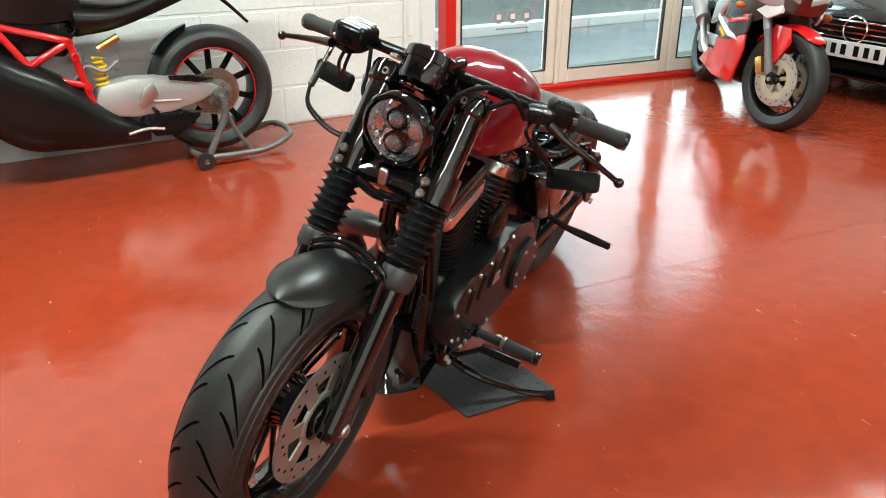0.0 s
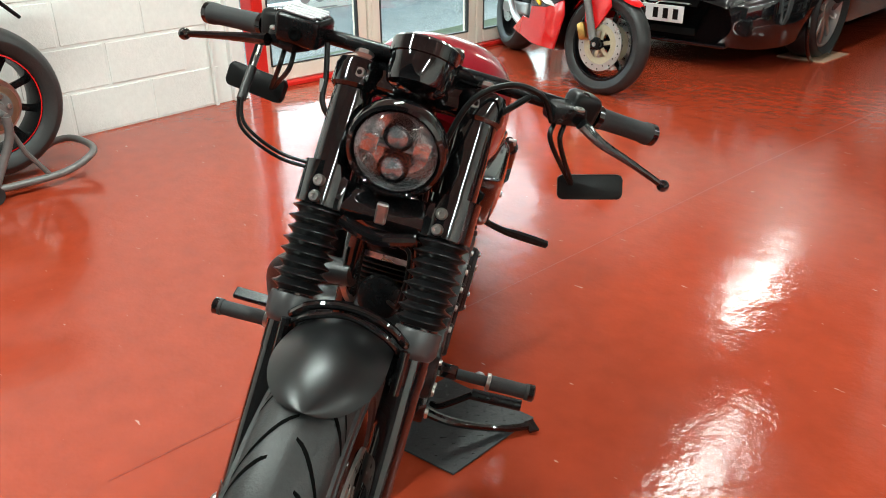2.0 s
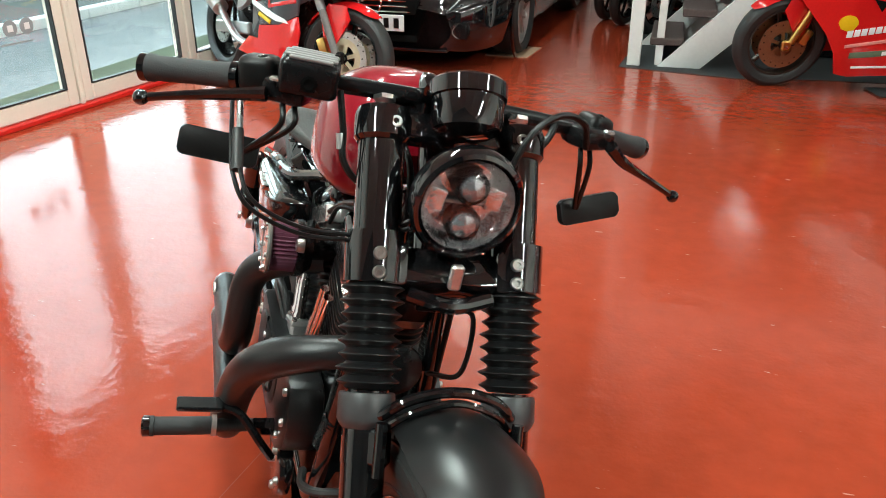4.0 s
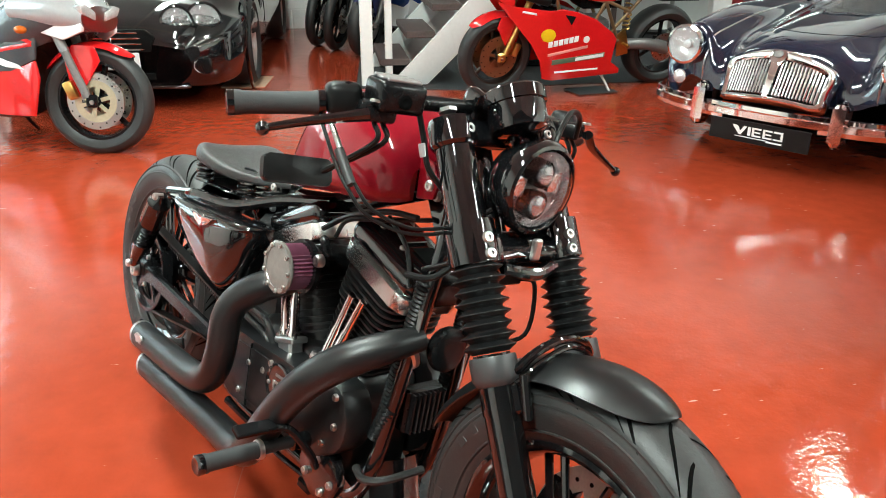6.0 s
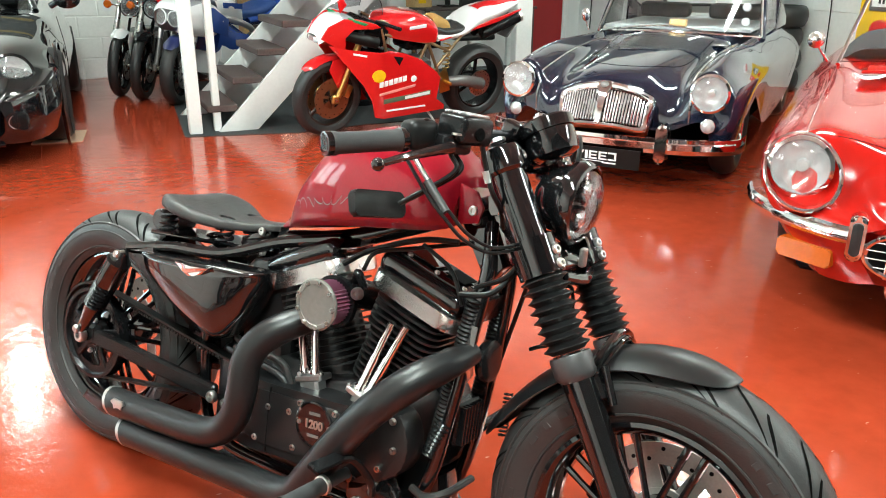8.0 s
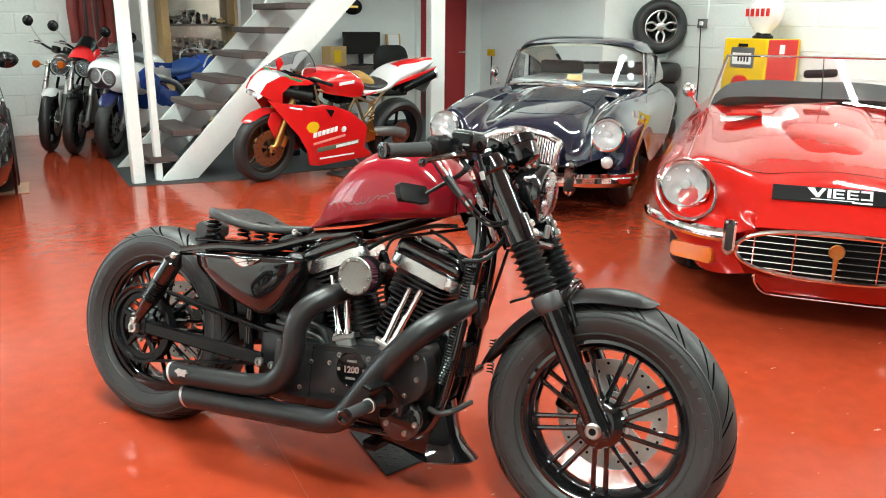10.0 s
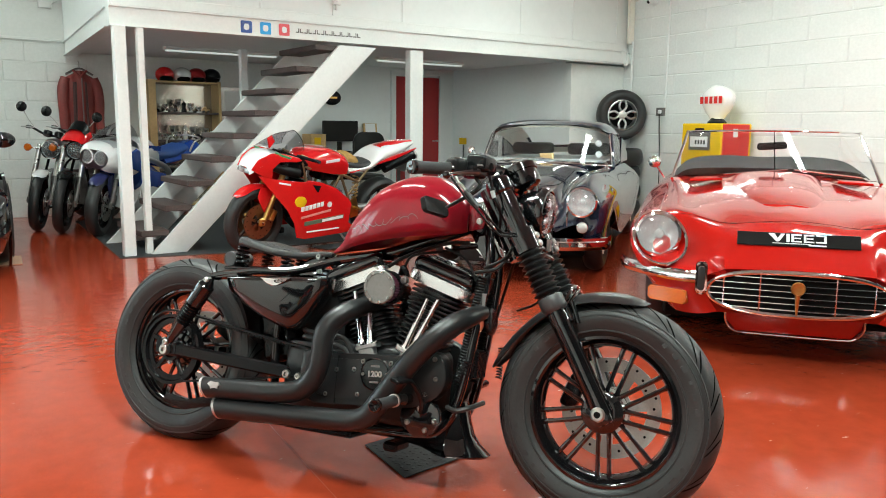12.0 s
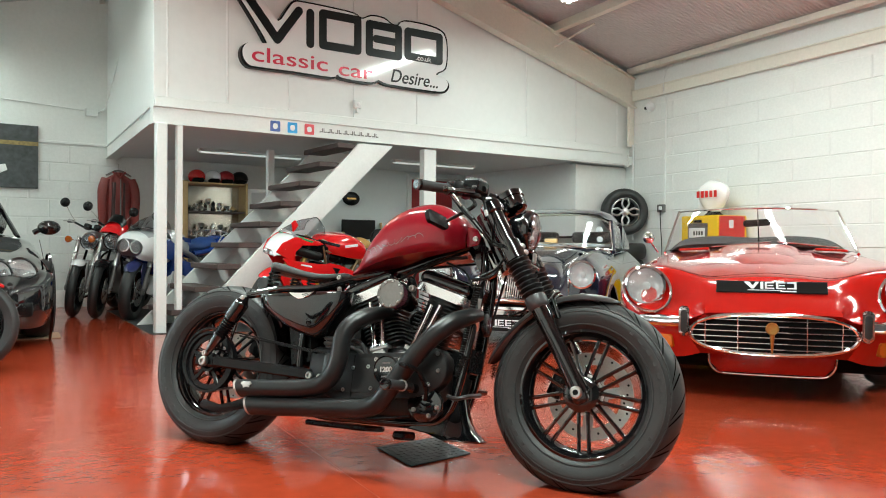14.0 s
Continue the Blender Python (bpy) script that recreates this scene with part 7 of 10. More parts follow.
for s in (-1, 1):
    for y, r, x in ((0.482, 0.100, -0.172), (0.648, 0.112, -0.268)):
        h = round_lamp(me, "headlamp", (x, y * s, 0.570), (1, 0.38 * s, 0.40), r * 0.98, M_CARBLACK, "clear oval headlamp")
    fg = part("fog_lamp", lathe([(0.046, -0.02), (0.05, 0.0), (0.045, 0.006), (0.02, 0.012), (0.001, 0.013)], (0.004, 0.640 * s, 0.298), (1, 0.25 * s, 0), 24), M_LENS, me, "round fog lamp")
    part("fog_bowl", lathe([(0.043, -0.004), (0.03, -0.02), (0.001, -0.024)], (0.004, 0.640 * s, 0.298), (1, 0.25 * s, 0), 24, cap=False), M_BOWL, fg)
    part("fog_recess", box((-0.040, 0.585 * s, 0.30), (0.06, 0.26, 0.11), pose(0, 0, 0, 0, 0, -14 * s), bev=0.02, seg=2), M_SATIN, me)
    car_wheel(me, -0.88, 0.80 * s, 0.335, 0.235, 0.25, M_ALLOY, 10)
    car_wheel(me, -3.42, 0.80 * s, 0.335, 0.235, 0.25, M_ALLOY, 10)
    part("wheel_arch", lathe([(0.375, -0.02), (0.385, 0.0), (0.365, 0.004)], (-0.88, 0.895 * s, 0.335), (0, s, 0), 40, cap=False), M_CARBLACK, me)
    part("door_mirror", add_cyl(ball((-1.78, 0.97 * s, 0.95), (0.06, 0.10, 0.07)), (-1.8, 0.91 * s, 0.94), (-1.82, 0.84 * s, 0.90), 0.025), M_CARBLACK, me)
    part("door_seam", tube([(-1.62, 0.913 * s, 0.35), (-1.60, 0.915 * s, 0.6), (-1.66, 0.88 * s, 0.83)], 0.003, 5), M_DARK, me)
    part("wing_vent", box((-1.42, 0.905 * s, 0.56), (0.16, 0.02, 0.10), pose(0, 0, 0, 0, 0, 0), bev=0.01), M_SATIN, me)
part("grille_opening", plate([(-0.33, 0.40), (0.33, 0.40), (0.36, 0.50), (0.30, 0.545), (-0.30, 0.545), (-0.36, 0.50)], -0.02, 0.018, 0.006, "yz"), M_DARK, me)
for i in range(4):
    part("grille_bar", tube([(0.008, -0.33 + 0.012 * i, 0.415 + 0.036 * i), (0.03, 0, 0.418 + 0.036 * i), (0.008, 0.33 - 0.012 * i, 0.415 + 0.036 * i)], 0.007, 8, 4), M_CHROME, me)
part("grille_emblem", lathe([(0.085, -0.006), (0.092, 0.0), (0.085, 0.006), (0.078, 0.0)], (0.036, 0, 0.475), (1, 0, 0.1), 32, loop=True, cap=False), M_CHROME, me, "round chrome grille emblem")
part("number_plate", box((0.052, 0.0, 0.345), (0.012, 0.52, 0.11), bev=0.003), M_PAPER, me, "white number plate with plain dark bars")
for i in range(6):
    part("plate_bar", box((0.0595, -0.19 + 0.075 * i + (0.02 if i > 2 else 0), 0.345), (0.002, 0.038, 0.068)), M_PLASTIC, me)
part("chin_strip", box((-0.012, 0, 0.163), (0.07, 1.12, 0.022), bev=0.008, seg=2), M_CARBLACK, me)
part("lower_intake", box((-0.01, 0, 0.235), (0.05, 0.7, 0.07), bev=0.015), M_DARK, me)
def me_ws(u, v):
    return Vector((-1.72 - 0.28 * u * u - 0.62 * v, u * (0.72 - 0.14 * v), 0.885 + 0.34 * v - 0.03 * u * u))
g = part("windscreen", screen_surface(me_ws), M_GLASS, me)
g.visible_shadow = False
part("screen_frame", tube([me_ws(-1 + 2 * i / 16, 1.0) for i in range(17)], 0.022, 8, 2), M_CARBLACK, me)
rf = skin([(-2.35, [(0, 1.235), (0.3, 1.225), (0.5, 1.19), (0.6, 1.14)]), (-2.7, [(0, 1.275), (0.3, 1.265), (0.52, 1.22), (0.66, 1.10)]), (-3.15, [(0, 1.22), (0.3, 1.21), (0.5, 1.16), (0.68, 1.0)]), (-3.6, [(0, 0.99), (0.3, 0.98), (0.5, 0.95), (0.66, 0.9)])], 5, 4)
part("roof", rf, M_CARBLACK, me)
for s in (-1, 1):
    part("pillar", tube([me_ws(s, 0), me_ws(s, 0.5), me_ws(s, 1)], 0.024, 8), M_CARBLACK, me)
part("cabin", box((-2.6, 0, 0.93), (1.3, 1.2, 0.06), bev=0.02), M_DARK, me)
mm = thing("floor_mat", pose(-0.93, 0.1, 0.001, 0, 0, -6), "thin buff board under the car's tyre", "mat")
part("sheet", box((0, 0.1, 0.003), (0.34, 0.44, 0.006)), material("buff_board", (0.42, 0.27, 0.18), 0.6, var=0.2), mm)

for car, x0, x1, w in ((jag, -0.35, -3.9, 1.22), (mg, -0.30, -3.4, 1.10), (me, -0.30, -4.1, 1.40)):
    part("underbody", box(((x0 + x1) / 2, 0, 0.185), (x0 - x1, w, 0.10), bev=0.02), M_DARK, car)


# ---- the other motorcycles ----
def moto_wheel(parent, R, w, rim_r, rim_mat, spokes, disc_r=0.0, disc_ys=(), disc_mat=None, stripe=None, tread=False, carrier_mat=None):
    make_tyre(parent, R, w, rim_r, 26, tread=tread)
    b = lathe([(rim_r + 0.004, -w * 0.34), (rim_r - 0.012, -w * 0.36), (rim_r - 0.024, 0.0), (rim_r - 0.012, w * 0.36), (rim_r + 0.004, w * 0.34), (rim_r - 0.004, 0.0)], (0, 0, 0), (0, 1, 0), 48, loop=True, cap=False)
    add_lathe(b, [(0.015, -0.055), (0.036, -0.05), (0.036, 0.05), (0.015, 0.055)], (0, 0, 0), (0, 1, 0), 20)
    rim = part("rim", b, rim_mat, parent)
    sp = part("spoke", box((0, 0, (rim_r + 0.02) / 2), (0.030, 0.022, rim_r - 0.04), bev=0.006), rim_mat, parent)
    for i in range(1, spokes):
        twin(sp, pose(0, 0, 0, 0, 360 * i / spokes, 0))
    if stripe:
        for s in (-1, 1):
            part("rim_stripe", lathe([(rim_r - 0.003, s * w * 0.362), (rim_r - 0.009, s * w * 0.368)], (0, 0, 0), (0, 1, 0), 48, cap=False), stripe, rim)
    for y in disc_ys:
        d = part("brake_disc", lathe([(disc_r, y - 0.003), (disc_r, y + 0.003), (disc_r * 0.74, y + 0.003), (disc_r * 0.74, y - 0.003)], (0, 0, 0), (0, 1, 0), 44, loop=True, cap=False), disc_mat or M_STEEL, parent)
        c = lathe([(disc_r * 0.74, y - 0.002), (disc_r * 0.74, y + 0.002), (disc_r * 0.5, y + 0.002), (disc_r * 0.5, y - 0.002)], (0, 0, 0), (0, 1, 0), 36, loop=True, cap=False)
        for i in range(6):
            m = pose(0, 0, 0, 0, 60 * i, 0)
            add_box(c, m @ Vector((0, y, disc_r * 0.36)), (0.022, 0.005, disc_r * 0.35), m)
        tagged(part("disc_carrier", c, carrier_mat or disc_mat or M_GOLD, d), kind="stuff")
        hl = BM()
        for i in range(20):
            a = 2 * math.pi * i / 20
            rr = disc_r * (0.82 + 0.10 * (i % 2))
            for sy in (-0.0034, 0.0034):
                add_lathe(hl, [(0.005, -0.0003), (0.005, 0.0003)], (rr * math.sin(a), y + sy, rr * math.cos(a)), (0, 1, 0), 8)
        tagged(part("disc_hole", hl, M_DARK, d), kind="stuff")


def front_end(bike_ob, wb, R, w, rim_r, rim_mat, steer, spokes, disc_r, fork_mat, fork_top, low_mat, guard_mat, disc_mat=None, rake=24, guard=(165, 40), caliper_mat=None, tread=False, axle_mat=None, carrier_mat=None):
    """Forks, wheel, brakes and mudguard, turned together about the steering head."""
    f = new("front_end")
    f.parent = bike_ob
    t = math.tan(radians(rake))
    f.matrix_basis = pose(wb - 0.09, 0, R) @ pose(0, 0, 0, 0, 0, steer)
    w_ob = new("front_wheel")
    w_ob.parent = f
    w_ob.matrix_basis = pose(0.09, 0, 0, 0, 11, 0)
    moto_wheel(w_ob, R, w, rim_r, rim_mat, spokes, disc_r, (-0.062, 0.062), disc_mat, tread=tread, carrier_mat=carrier_mat)
    for s in (-1, 1):
        y = 0.10 * s
        q = lambda h: (0.07 - t * h, y, h)
        part("fork_slider", cyl(q(0.02), q(0.26), 0.023, 0.022, 16), low_mat, f)
        part("fork_tube", cyl(q(0.26), q(fork_top), 0.026, 0.026, 16), fork_mat, f)
        part("fork_foot", box((0.085, y, 0.005), (0.06, 0.035, 0.07), bev=0.01), axle_mat or low_mat, f)
        part("caliper", box((-0.03, 0.088 * s, 0.055), (0.055, 0.05, 0.10), pose(0, 0, 0, 0, -25, 0), bev=0.012, seg=2), caliper_mat or M_SATIN, f)
    g = part("front_mudguard", blade((0.09, 0.0), R + 0.025, guard[0], guard[1], 0.062, 0.07), guard_mat, f)
    for s in (-1, 1):
        part("mudguard_side", plate([(0.01, 0.02), (0.06, 0.10), (0.13, 0.22), (0.10, R + 0.0), (-0.02, R + 0.0), (-0.06, 0.2), (-0.04, 0.1)], s * 0.074 - 0.004, s * 0.074 + 0.004, 0.003), guard_mat, g)
    part("axle", cyl((0.09, -0.125, 0), (0.09, 0.125, 0), 0.012), M_STEEL, f)
    return f


def squeeze(stations, ky, dz=0.0):
    return [(x, [(y * ky, z + dz) for y, z in half]) for x, half in stations]


def hull(name, stations, mat, parent, label="", nx=6, ny=4):
    return part(name, seal(skin(stations, nx, ny)), mat, parent, label, sharp=50)


# red sports motorcycle by the glazed doors
hon = thing("red_sports_motorcycle", pose(-2.738, -1.015, 0, 0, 0, -34) @ pose(0, 0, 0, -8), "red, white and black faired sports motorcycle on its side stand", "motorcycle")
hw = new("rear_wheel")
hw.parent = hon
hw.matrix_basis = pose(0, 0, 0.31)
moto_wheel(hw, 0.31, 0.18, 0.215, M_SATIN, 3, 0.11, (-0.09,), M_STEEL)
front_end(hon, 1.39, 0.298, 0.12, 0.215, M_SATIN, 27, 3, 0.155, M_LIDGREY, 0.52, M_DARKSTEEL, M_SCARLET, disc_mat=M_STEEL, rake=24, guard=(150, 52), caliper_mat=M_GOLD, axle_mat=M_SATIN, carrier_mat=material("cream_carrier", (0.52, 0.47, 0.33), 0.4, metal=0.5))
hull("lower_fairing", squeeze([(0.42, [(0, 0.30), (0.08, 0.30), (0.13, 0.25), (0.11, 0.18), (0, 0.15)]), (0.55, [(0, 0.42), (0.12, 0.41), (0.18, 0.32), (0.15, 0.18), (0, 0.13)]), (0.75, [(0, 0.58), (0.15, 0.57), (0.23, 0.44), (0.18, 0.20), (0, 0.14)]), (0.93, [(0, 0.66), (0.18, 0.64), (0.25, 0.50), (0.19, 0.25), (0, 0.18)]), (1.0, [(0, 0.62), (0.16, 0.60), (0.22, 0.50), (0.17, 0.30), (0, 0.26)])], 0.8, 0.0), M_SATIN, hon, "dark engine bay behind the fairing")
hull("upper_fairing", squeeze([(0.66, [(0, 0.70), (0.10, 0.70), (0.19, 0.66), (0.21, 0.60), (0.15, 0.55)]), (0.85, [(0, 0.86), (0.14, 0.84), (0.25, 0.76), (0.27, 0.62), (0.2, 0.52)]), (1.08, [(0, 0.98), (0.15, 0.95), (0.26, 0.86), (0.265, 0.70), (0.2, 0.60)]), (1.30, [(0, 0.96), (0.12, 0.94), (0.20, 0.87), (0.19, 0.76), (0.12, 0.70)]), (1.44, [(0, 0.87), (0.06, 0.86), (0.12, 0.82), (0.11, 0.77), (0.05, 0.745)])], 0.86, -0.06), material("grey_black_panel", (0.05, 0.05, 0.055), 0.25, coat=0.5), hon, "dark grey upper fairing with red angular stripes")
hull("nose", squeeze([(1.06, [(0, 0.995), (0.16, 0.965), (0.275, 0.87), (0.27, 0.80), (0.2, 0.77)]), (1.30, [(0, 0.975), (0.13, 0.95), (0.215, 0.875), (0.20, 0.785), (0.13, 0.745)]), (1.455, [(0, 0.88), (0.07, 0.868), (0.13, 0.825), (0.115, 0.77), (0.05, 0.745)])], 0.92, -0.075), material("silver_paint", (0.42, 0.42, 0.43), 0.2, metal=0.3, var=0.06, coat=0.7), hon, "silver nose with twin headlamps")
for s in (-1, 1):
    part("headlamp", plate([(0.03, 0.725), (0.115, 0.755), (0.135, 0.80), (0.09, 0.81), (0.03, 0.77)], 1.405, 1.465, 0.008, "yz") if s > 0 else plate([(-0.03, 0.725), (-0.115, 0.755), (-0.135, 0.80), (-0.09, 0.81), (-0.03, 0.77)], 1.405, 1.465, 0.008, "yz"), M_BOWL, hon, "bright swept headlamp")
    part("indicator", ball((1.17, 0.262 * s, 0.66), (0.035, 0.03, 0.022)), M_AMBER, hon, "amber indicator")
    part("side_fairing", bent([(0.50, 0.22), (0.66, 0.33), (0.78, 0.32), (0.78, 0.41), (1.02, 0.43), (1.16, 0.50), (1.18, 0.41), (1.14, 0.20), (0.87, 0.19)], s * 0.214, s * 0.230, 1.0, 0.25), M_SCARLET, hon, "red lower side fairing")
    part("dark_panel", bent([(0.72, 0.56), (0.90, 0.67), (1.07, 0.73), (1.17, 0.62), (1.16, 0.505), (1.02, 0.435), (0.785, 0.415), (0.74, 0.50)], s * 0.212, s * 0.229, 1.0, 0.25), bpy.data.materials["grey_black_panel"], hon, "dark grey side panel")
    for a, c in (((0.90, 0.675), (1.11, 0.715)), ((0.905, 0.68), (0.905, 0.53)), ((0.90, 0.53), (1.15, 0.585)), ((1.15, 0.59), (1.0, 0.655)), ((0.74, 0.55), (0.90, 0.675))):
        d = (Vector((c[0], 0, c[1])) - Vector((a[0], 0, a[1])))
        n = Vector((-d.z, 0, d.x)).normalized() * 0.011
        part("stripe", bent([(a[0] + n.x, a[1] + n.z), (c[0] + n.x, c[1] + n.z), (c[0] - n.x, c[1] - n.z), (a[0] - n.x, a[1] - n.z)], s * 0.226, s * 0.233, 1.0, 0.25, 0.001), M_SCARLET, hon, "red angular stripe")
    part("mesh_panel", bent([(0.92, 0.66), (1.08, 0.695), (0.92, 0.56)], s * 0.226, s * 0.231, 1.0, 0.25, 0.001), M_LIDGREY, hon, "grey mesh intake")
    part("logo_bar", bent([(0.70, 0.555), (0.87, 0.515), (1.06, 0.475), (1.10, 0.45), (1.0, 0.455), (0.89, 0.475), (0.70, 0.525)], s * 0.227, s * 0.235, 1.0, 0.25, 0.001), M_PAPER, hon, "plain white logo shape")
    part("logo_mark", bent([(0.79, 0.488), (0.93, 0.45), (0.92, 0.43), (0.78, 0.468)], s * 0.227, s * 0.236, 1.0, 0.25, 0.001), M_YELLOW, hon, "plain yellow mark")
    part("nose_side", bent([(1.00, 0.755), (1.28, 0.79), (1.45, 0.745), (1.45, 0.67), (1.34, 0.62), (1.20, 0.65), (1.08, 0.70)], s * 0.205, s * 0.224, 1.0, 0.20, 0.004), M_WHITEPAINT, hon, "white nose flank")
    part("nose_print", bent([(1.13, 0.735), (1.27, 0.745), (1.27, 0.715), (1.13, 0.705)], s * 0.222, s * 0.228, 1.0, 0.20, 0.001), M_PLASTIC, hon)
    part("frame_spar", plate([(0.40, 0.45), (0.50, 0.50), (1.05, 0.86), (1.05, 0.94), (0.95, 0.92), (0.42, 0.60)], s * 0.15, s * 0.19, 0.01), M_ALLOY, hon)
    part("swingarm", box((0.22, 0.115 * s, 0.33), (0.48, 0.04, 0.08), pose(0, 0, 0, 0, -4, 0), bev=0.01), M_ALLOY, hon)
hull("tank", [(0.55, [(0, 0.84), (0.06, 0.83), (0.10, 0.78), (0.10, 0.72)]), (0.75, [(0, 0.99), (0.12, 0.97), (0.19, 0.88), (0.17, 0.74)]), (0.98, [(0, 0.99), (0.12, 0.97), (0.18, 0.90), (0.15, 0.78)])], M_SCARLET, hon)
hull("seat", [(0.05, [(0, 0.92), (0.08, 0.91), (0.12, 0.88), (0.1, 0.84)]), (0.35, [(0, 0.82), (0.1, 0.81), (0.15, 0.78), (0.12, 0.73)]), (0.6, [(0, 0.83), (0.08, 0.82), (0.11, 0.79), (0.1, 0.75)])], M_LEATHER, hon)
hull("tail", [(-0.28, [(0, 0.98), (0.05, 0.97), (0.08, 0.93), (0.05, 0.90)]), (0.0, [(0, 0.92), (0.1, 0.91), (0.15, 0.86), (0.1, 0.80)]), (0.35, [(0, 0.78), (0.12, 0.77), (0.17, 0.72), (0.12, 0.66)])], M_SCARLET, hon)
for s in (-1, 1):
    part("exhaust_can", cyl((0.10, 0.155 * s, 0.44), (-0.32, 0.175 * s, 0.66), 0.055, 0.058, 22), M_ALLOY, hon, "brushed silencer")
    part("exhaust_pipe", tube([(0.62, 0.12 * s, 0.24), (0.42, 0.17 * s, 0.27), (0.24, 0.165 * s, 0.35), (0.10, 0.155 * s, 0.44)], 0.024, 12), M_ALLOY, hon)
part("rear_guard", blade((0, 0.31), 0.335, 110, 10, 0.075, 0.075), M_SATIN, hon)
part("engine", box((0.68, 0, 0.42), (0.42, 0.26, 0.34), bev=0.05, seg=2), M_DARKSTEEL, hon)
part("side_stand", tube([(0.58, 0.10, 0.22), (0.60, 0.18, 0.10), (0.61, 0.24, 0.035)], 0.011, 8), M_SATIN, hon)
g = part("screen", skin([(1.02, [(0, 1.13), (0.08, 1.115), (0.15, 1.06), (0.19, 0.97)]), (1.2, [(0, 1.05), (0.09, 1.035), (0.15, 0.99), (0.18, 0.93)]), (1.34, [(0, 0.955), (0.06, 0.95), (0.11, 0.93), (0.13, 0.91)])], 4, 4), M_SMOKE, hon)

# red race-replica motorcycle beside the stairs
duc = thing("race_replica_motorcycle", pose(2.325, -0.182, 0, 0, 0, -169) @ pose(0, 0, 0, -9), "red race-replica sports motorcycle with white tail on its side stand", "motorcycle")
dw = new("rear_wheel")
dw.parent = duc
dw.matrix_basis = pose(0, 0, 0.312)
moto_wheel(dw, 0.312, 0.185, 0.215, M_SATIN, 3, 0.11, (0.085,), M_STEEL)
front_end(duc, 1.41, 0.30, 0.12, 0.215, material("dark_bronze_wheel", (0.035, 0.025, 0.02), 0.35, metal=0.5), 6, 3, 0.155, M_GOLD, 0.50, M_GOLD, M_SCARLET, disc_mat=material("brown_disc", (0.28, 0.17, 0.09), 0.35, metal=0.9), guard=(150, 45), caliper_mat=M_GOLD)
hull("lower_fairing", squeeze([(0.48, [(0, 0.20), (0.06, 0.21), (0.10, 0.22), (0.09, 0.17), (0, 0.14)]), (0.62, [(0, 0.52), (0.13, 0.51), (0.185, 0.40), (0.14, 0.18), (0, 0.12)]), (0.80, [(0, 0.60), (0.16, 0.59), (0.225, 0.46), (0.16, 0.19), (0, 0.13)]), (1.0, [(0, 0.66), (0.18, 0.64), (0.23, 0.52), (0.17, 0.26), (0, 0.20)]), (1.07, [(0, 0.64), (0.16, 0.62), (0.20, 0.53), (0.14, 0.36), (0, 0.30)])], 0.84, 0.0), M_SATIN, duc, "dark engine bay behind the fairing")
hull("nose_panel", [(1.27, [(0, 0.905), (0.10, 0.90), (0.16, 0.875), (0.175, 0.85)]), (1.40, [(0, 0.915), (0.09, 0.905), (0.138, 0.87), (0.15, 0.83)]), (1.49, [(0, 0.855), (0.07, 0.848), (0.115, 0.81), (0.125, 0.76)]), (1.54, [(0, 0.775), (0.05, 0.77), (0.085, 0.745), (0.09, 0.715)])], M_WHITEPAINT, duc, "white number panel on the nose")
for s in (-1, 1):
    part("headlamp", box((1.522, 0.055 * s, 0.742), (0.05, 0.075, 0.045), pose(0, 0, 0, 0, -15, 20 * s), bev=0.015, seg=2), M_BOWL, duc)
    part("side_panel", bent([(1.47, 0.71), (1.36, 0.59), (1.20, 0.42), (1.13, 0.30), (1.11, 0.17), (1.03, 0.155), (0.47, 0.18), (0.47, 0.22), (0.56, 0.27), (0.53, 0.44), (0.57, 0.49), (0.73, 0.60), (0.89, 0.655), (1.02, 0.68), (1.10, 0.66), (1.35, 0.68), (1.40, 0.71)], s * 0.224, s * 0.242, 1.08, 0.26, 0.006), M_SCARLET, duc, "red side fairing panel")
    part("upper_fairing", bent([(1.53, 0.76), (1.48, 0.845), (1.37, 0.905), (1.27, 0.905), (1.14, 0.875), (1.10, 0.85), (1.16, 0.835), (1.30, 0.84), (1.365, 0.775), (1.35, 0.69), (1.42, 0.70)], s * 0.212, s * 0.230, 1.08, 0.22, 0.006), M_SCARLET, duc, "red upper fairing round the cockpit opening")
    part("panel_flash", bent([(1.20, 0.875), (1.34, 0.915), (1.34, 0.895), (1.22, 0.86)], s * 0.216, s * 0.235, 1.08, 0.24, 0.002), material("green_flash", (0.02, 0.25, 0.08), 0.3) if s < 0 else bpy.data.materials["green_flash"], duc)
    part("air_duct", tube([(1.40, 0.09 * s, 0.80), (1.25, 0.13 * s, 0.76), (1.08, 0.14 * s, 0.72)], [0.03, 0.04, 0.045], 12), M_PLASTIC, duc)
part("cockpit", box((1.10, 0, 0.79), (0.26, 0.30, 0.16), pose(0, 0, 0, 0, -18, 0), bev=0.03), M_SATIN, duc, "dark cockpit behind the screen")
part("screen", skin([(1.06, [(0, 1.075), (0.07, 1.06), (0.13, 1.01), (0.17, 0.93)]), (1.2, [(0, 1.045), (0.08, 1.03), (0.14, 0.98), (0.18, 0.91)]), (1.38, [(0, 0.955), (0.07, 0.945), (0.11, 0.925), (0.14, 0.905)])], 4, 4), M_SMOKE, duc, "clear racing screen")
part("screen_edge", tube([(1.06, -0.17, 0.93), (1.06, -0.13, 1.01), (1.06, 0, 1.075), (1.06, 0.13, 1.01), (1.06, 0.17, 0.93)], 0.003, 6), M_SATIN, duc)
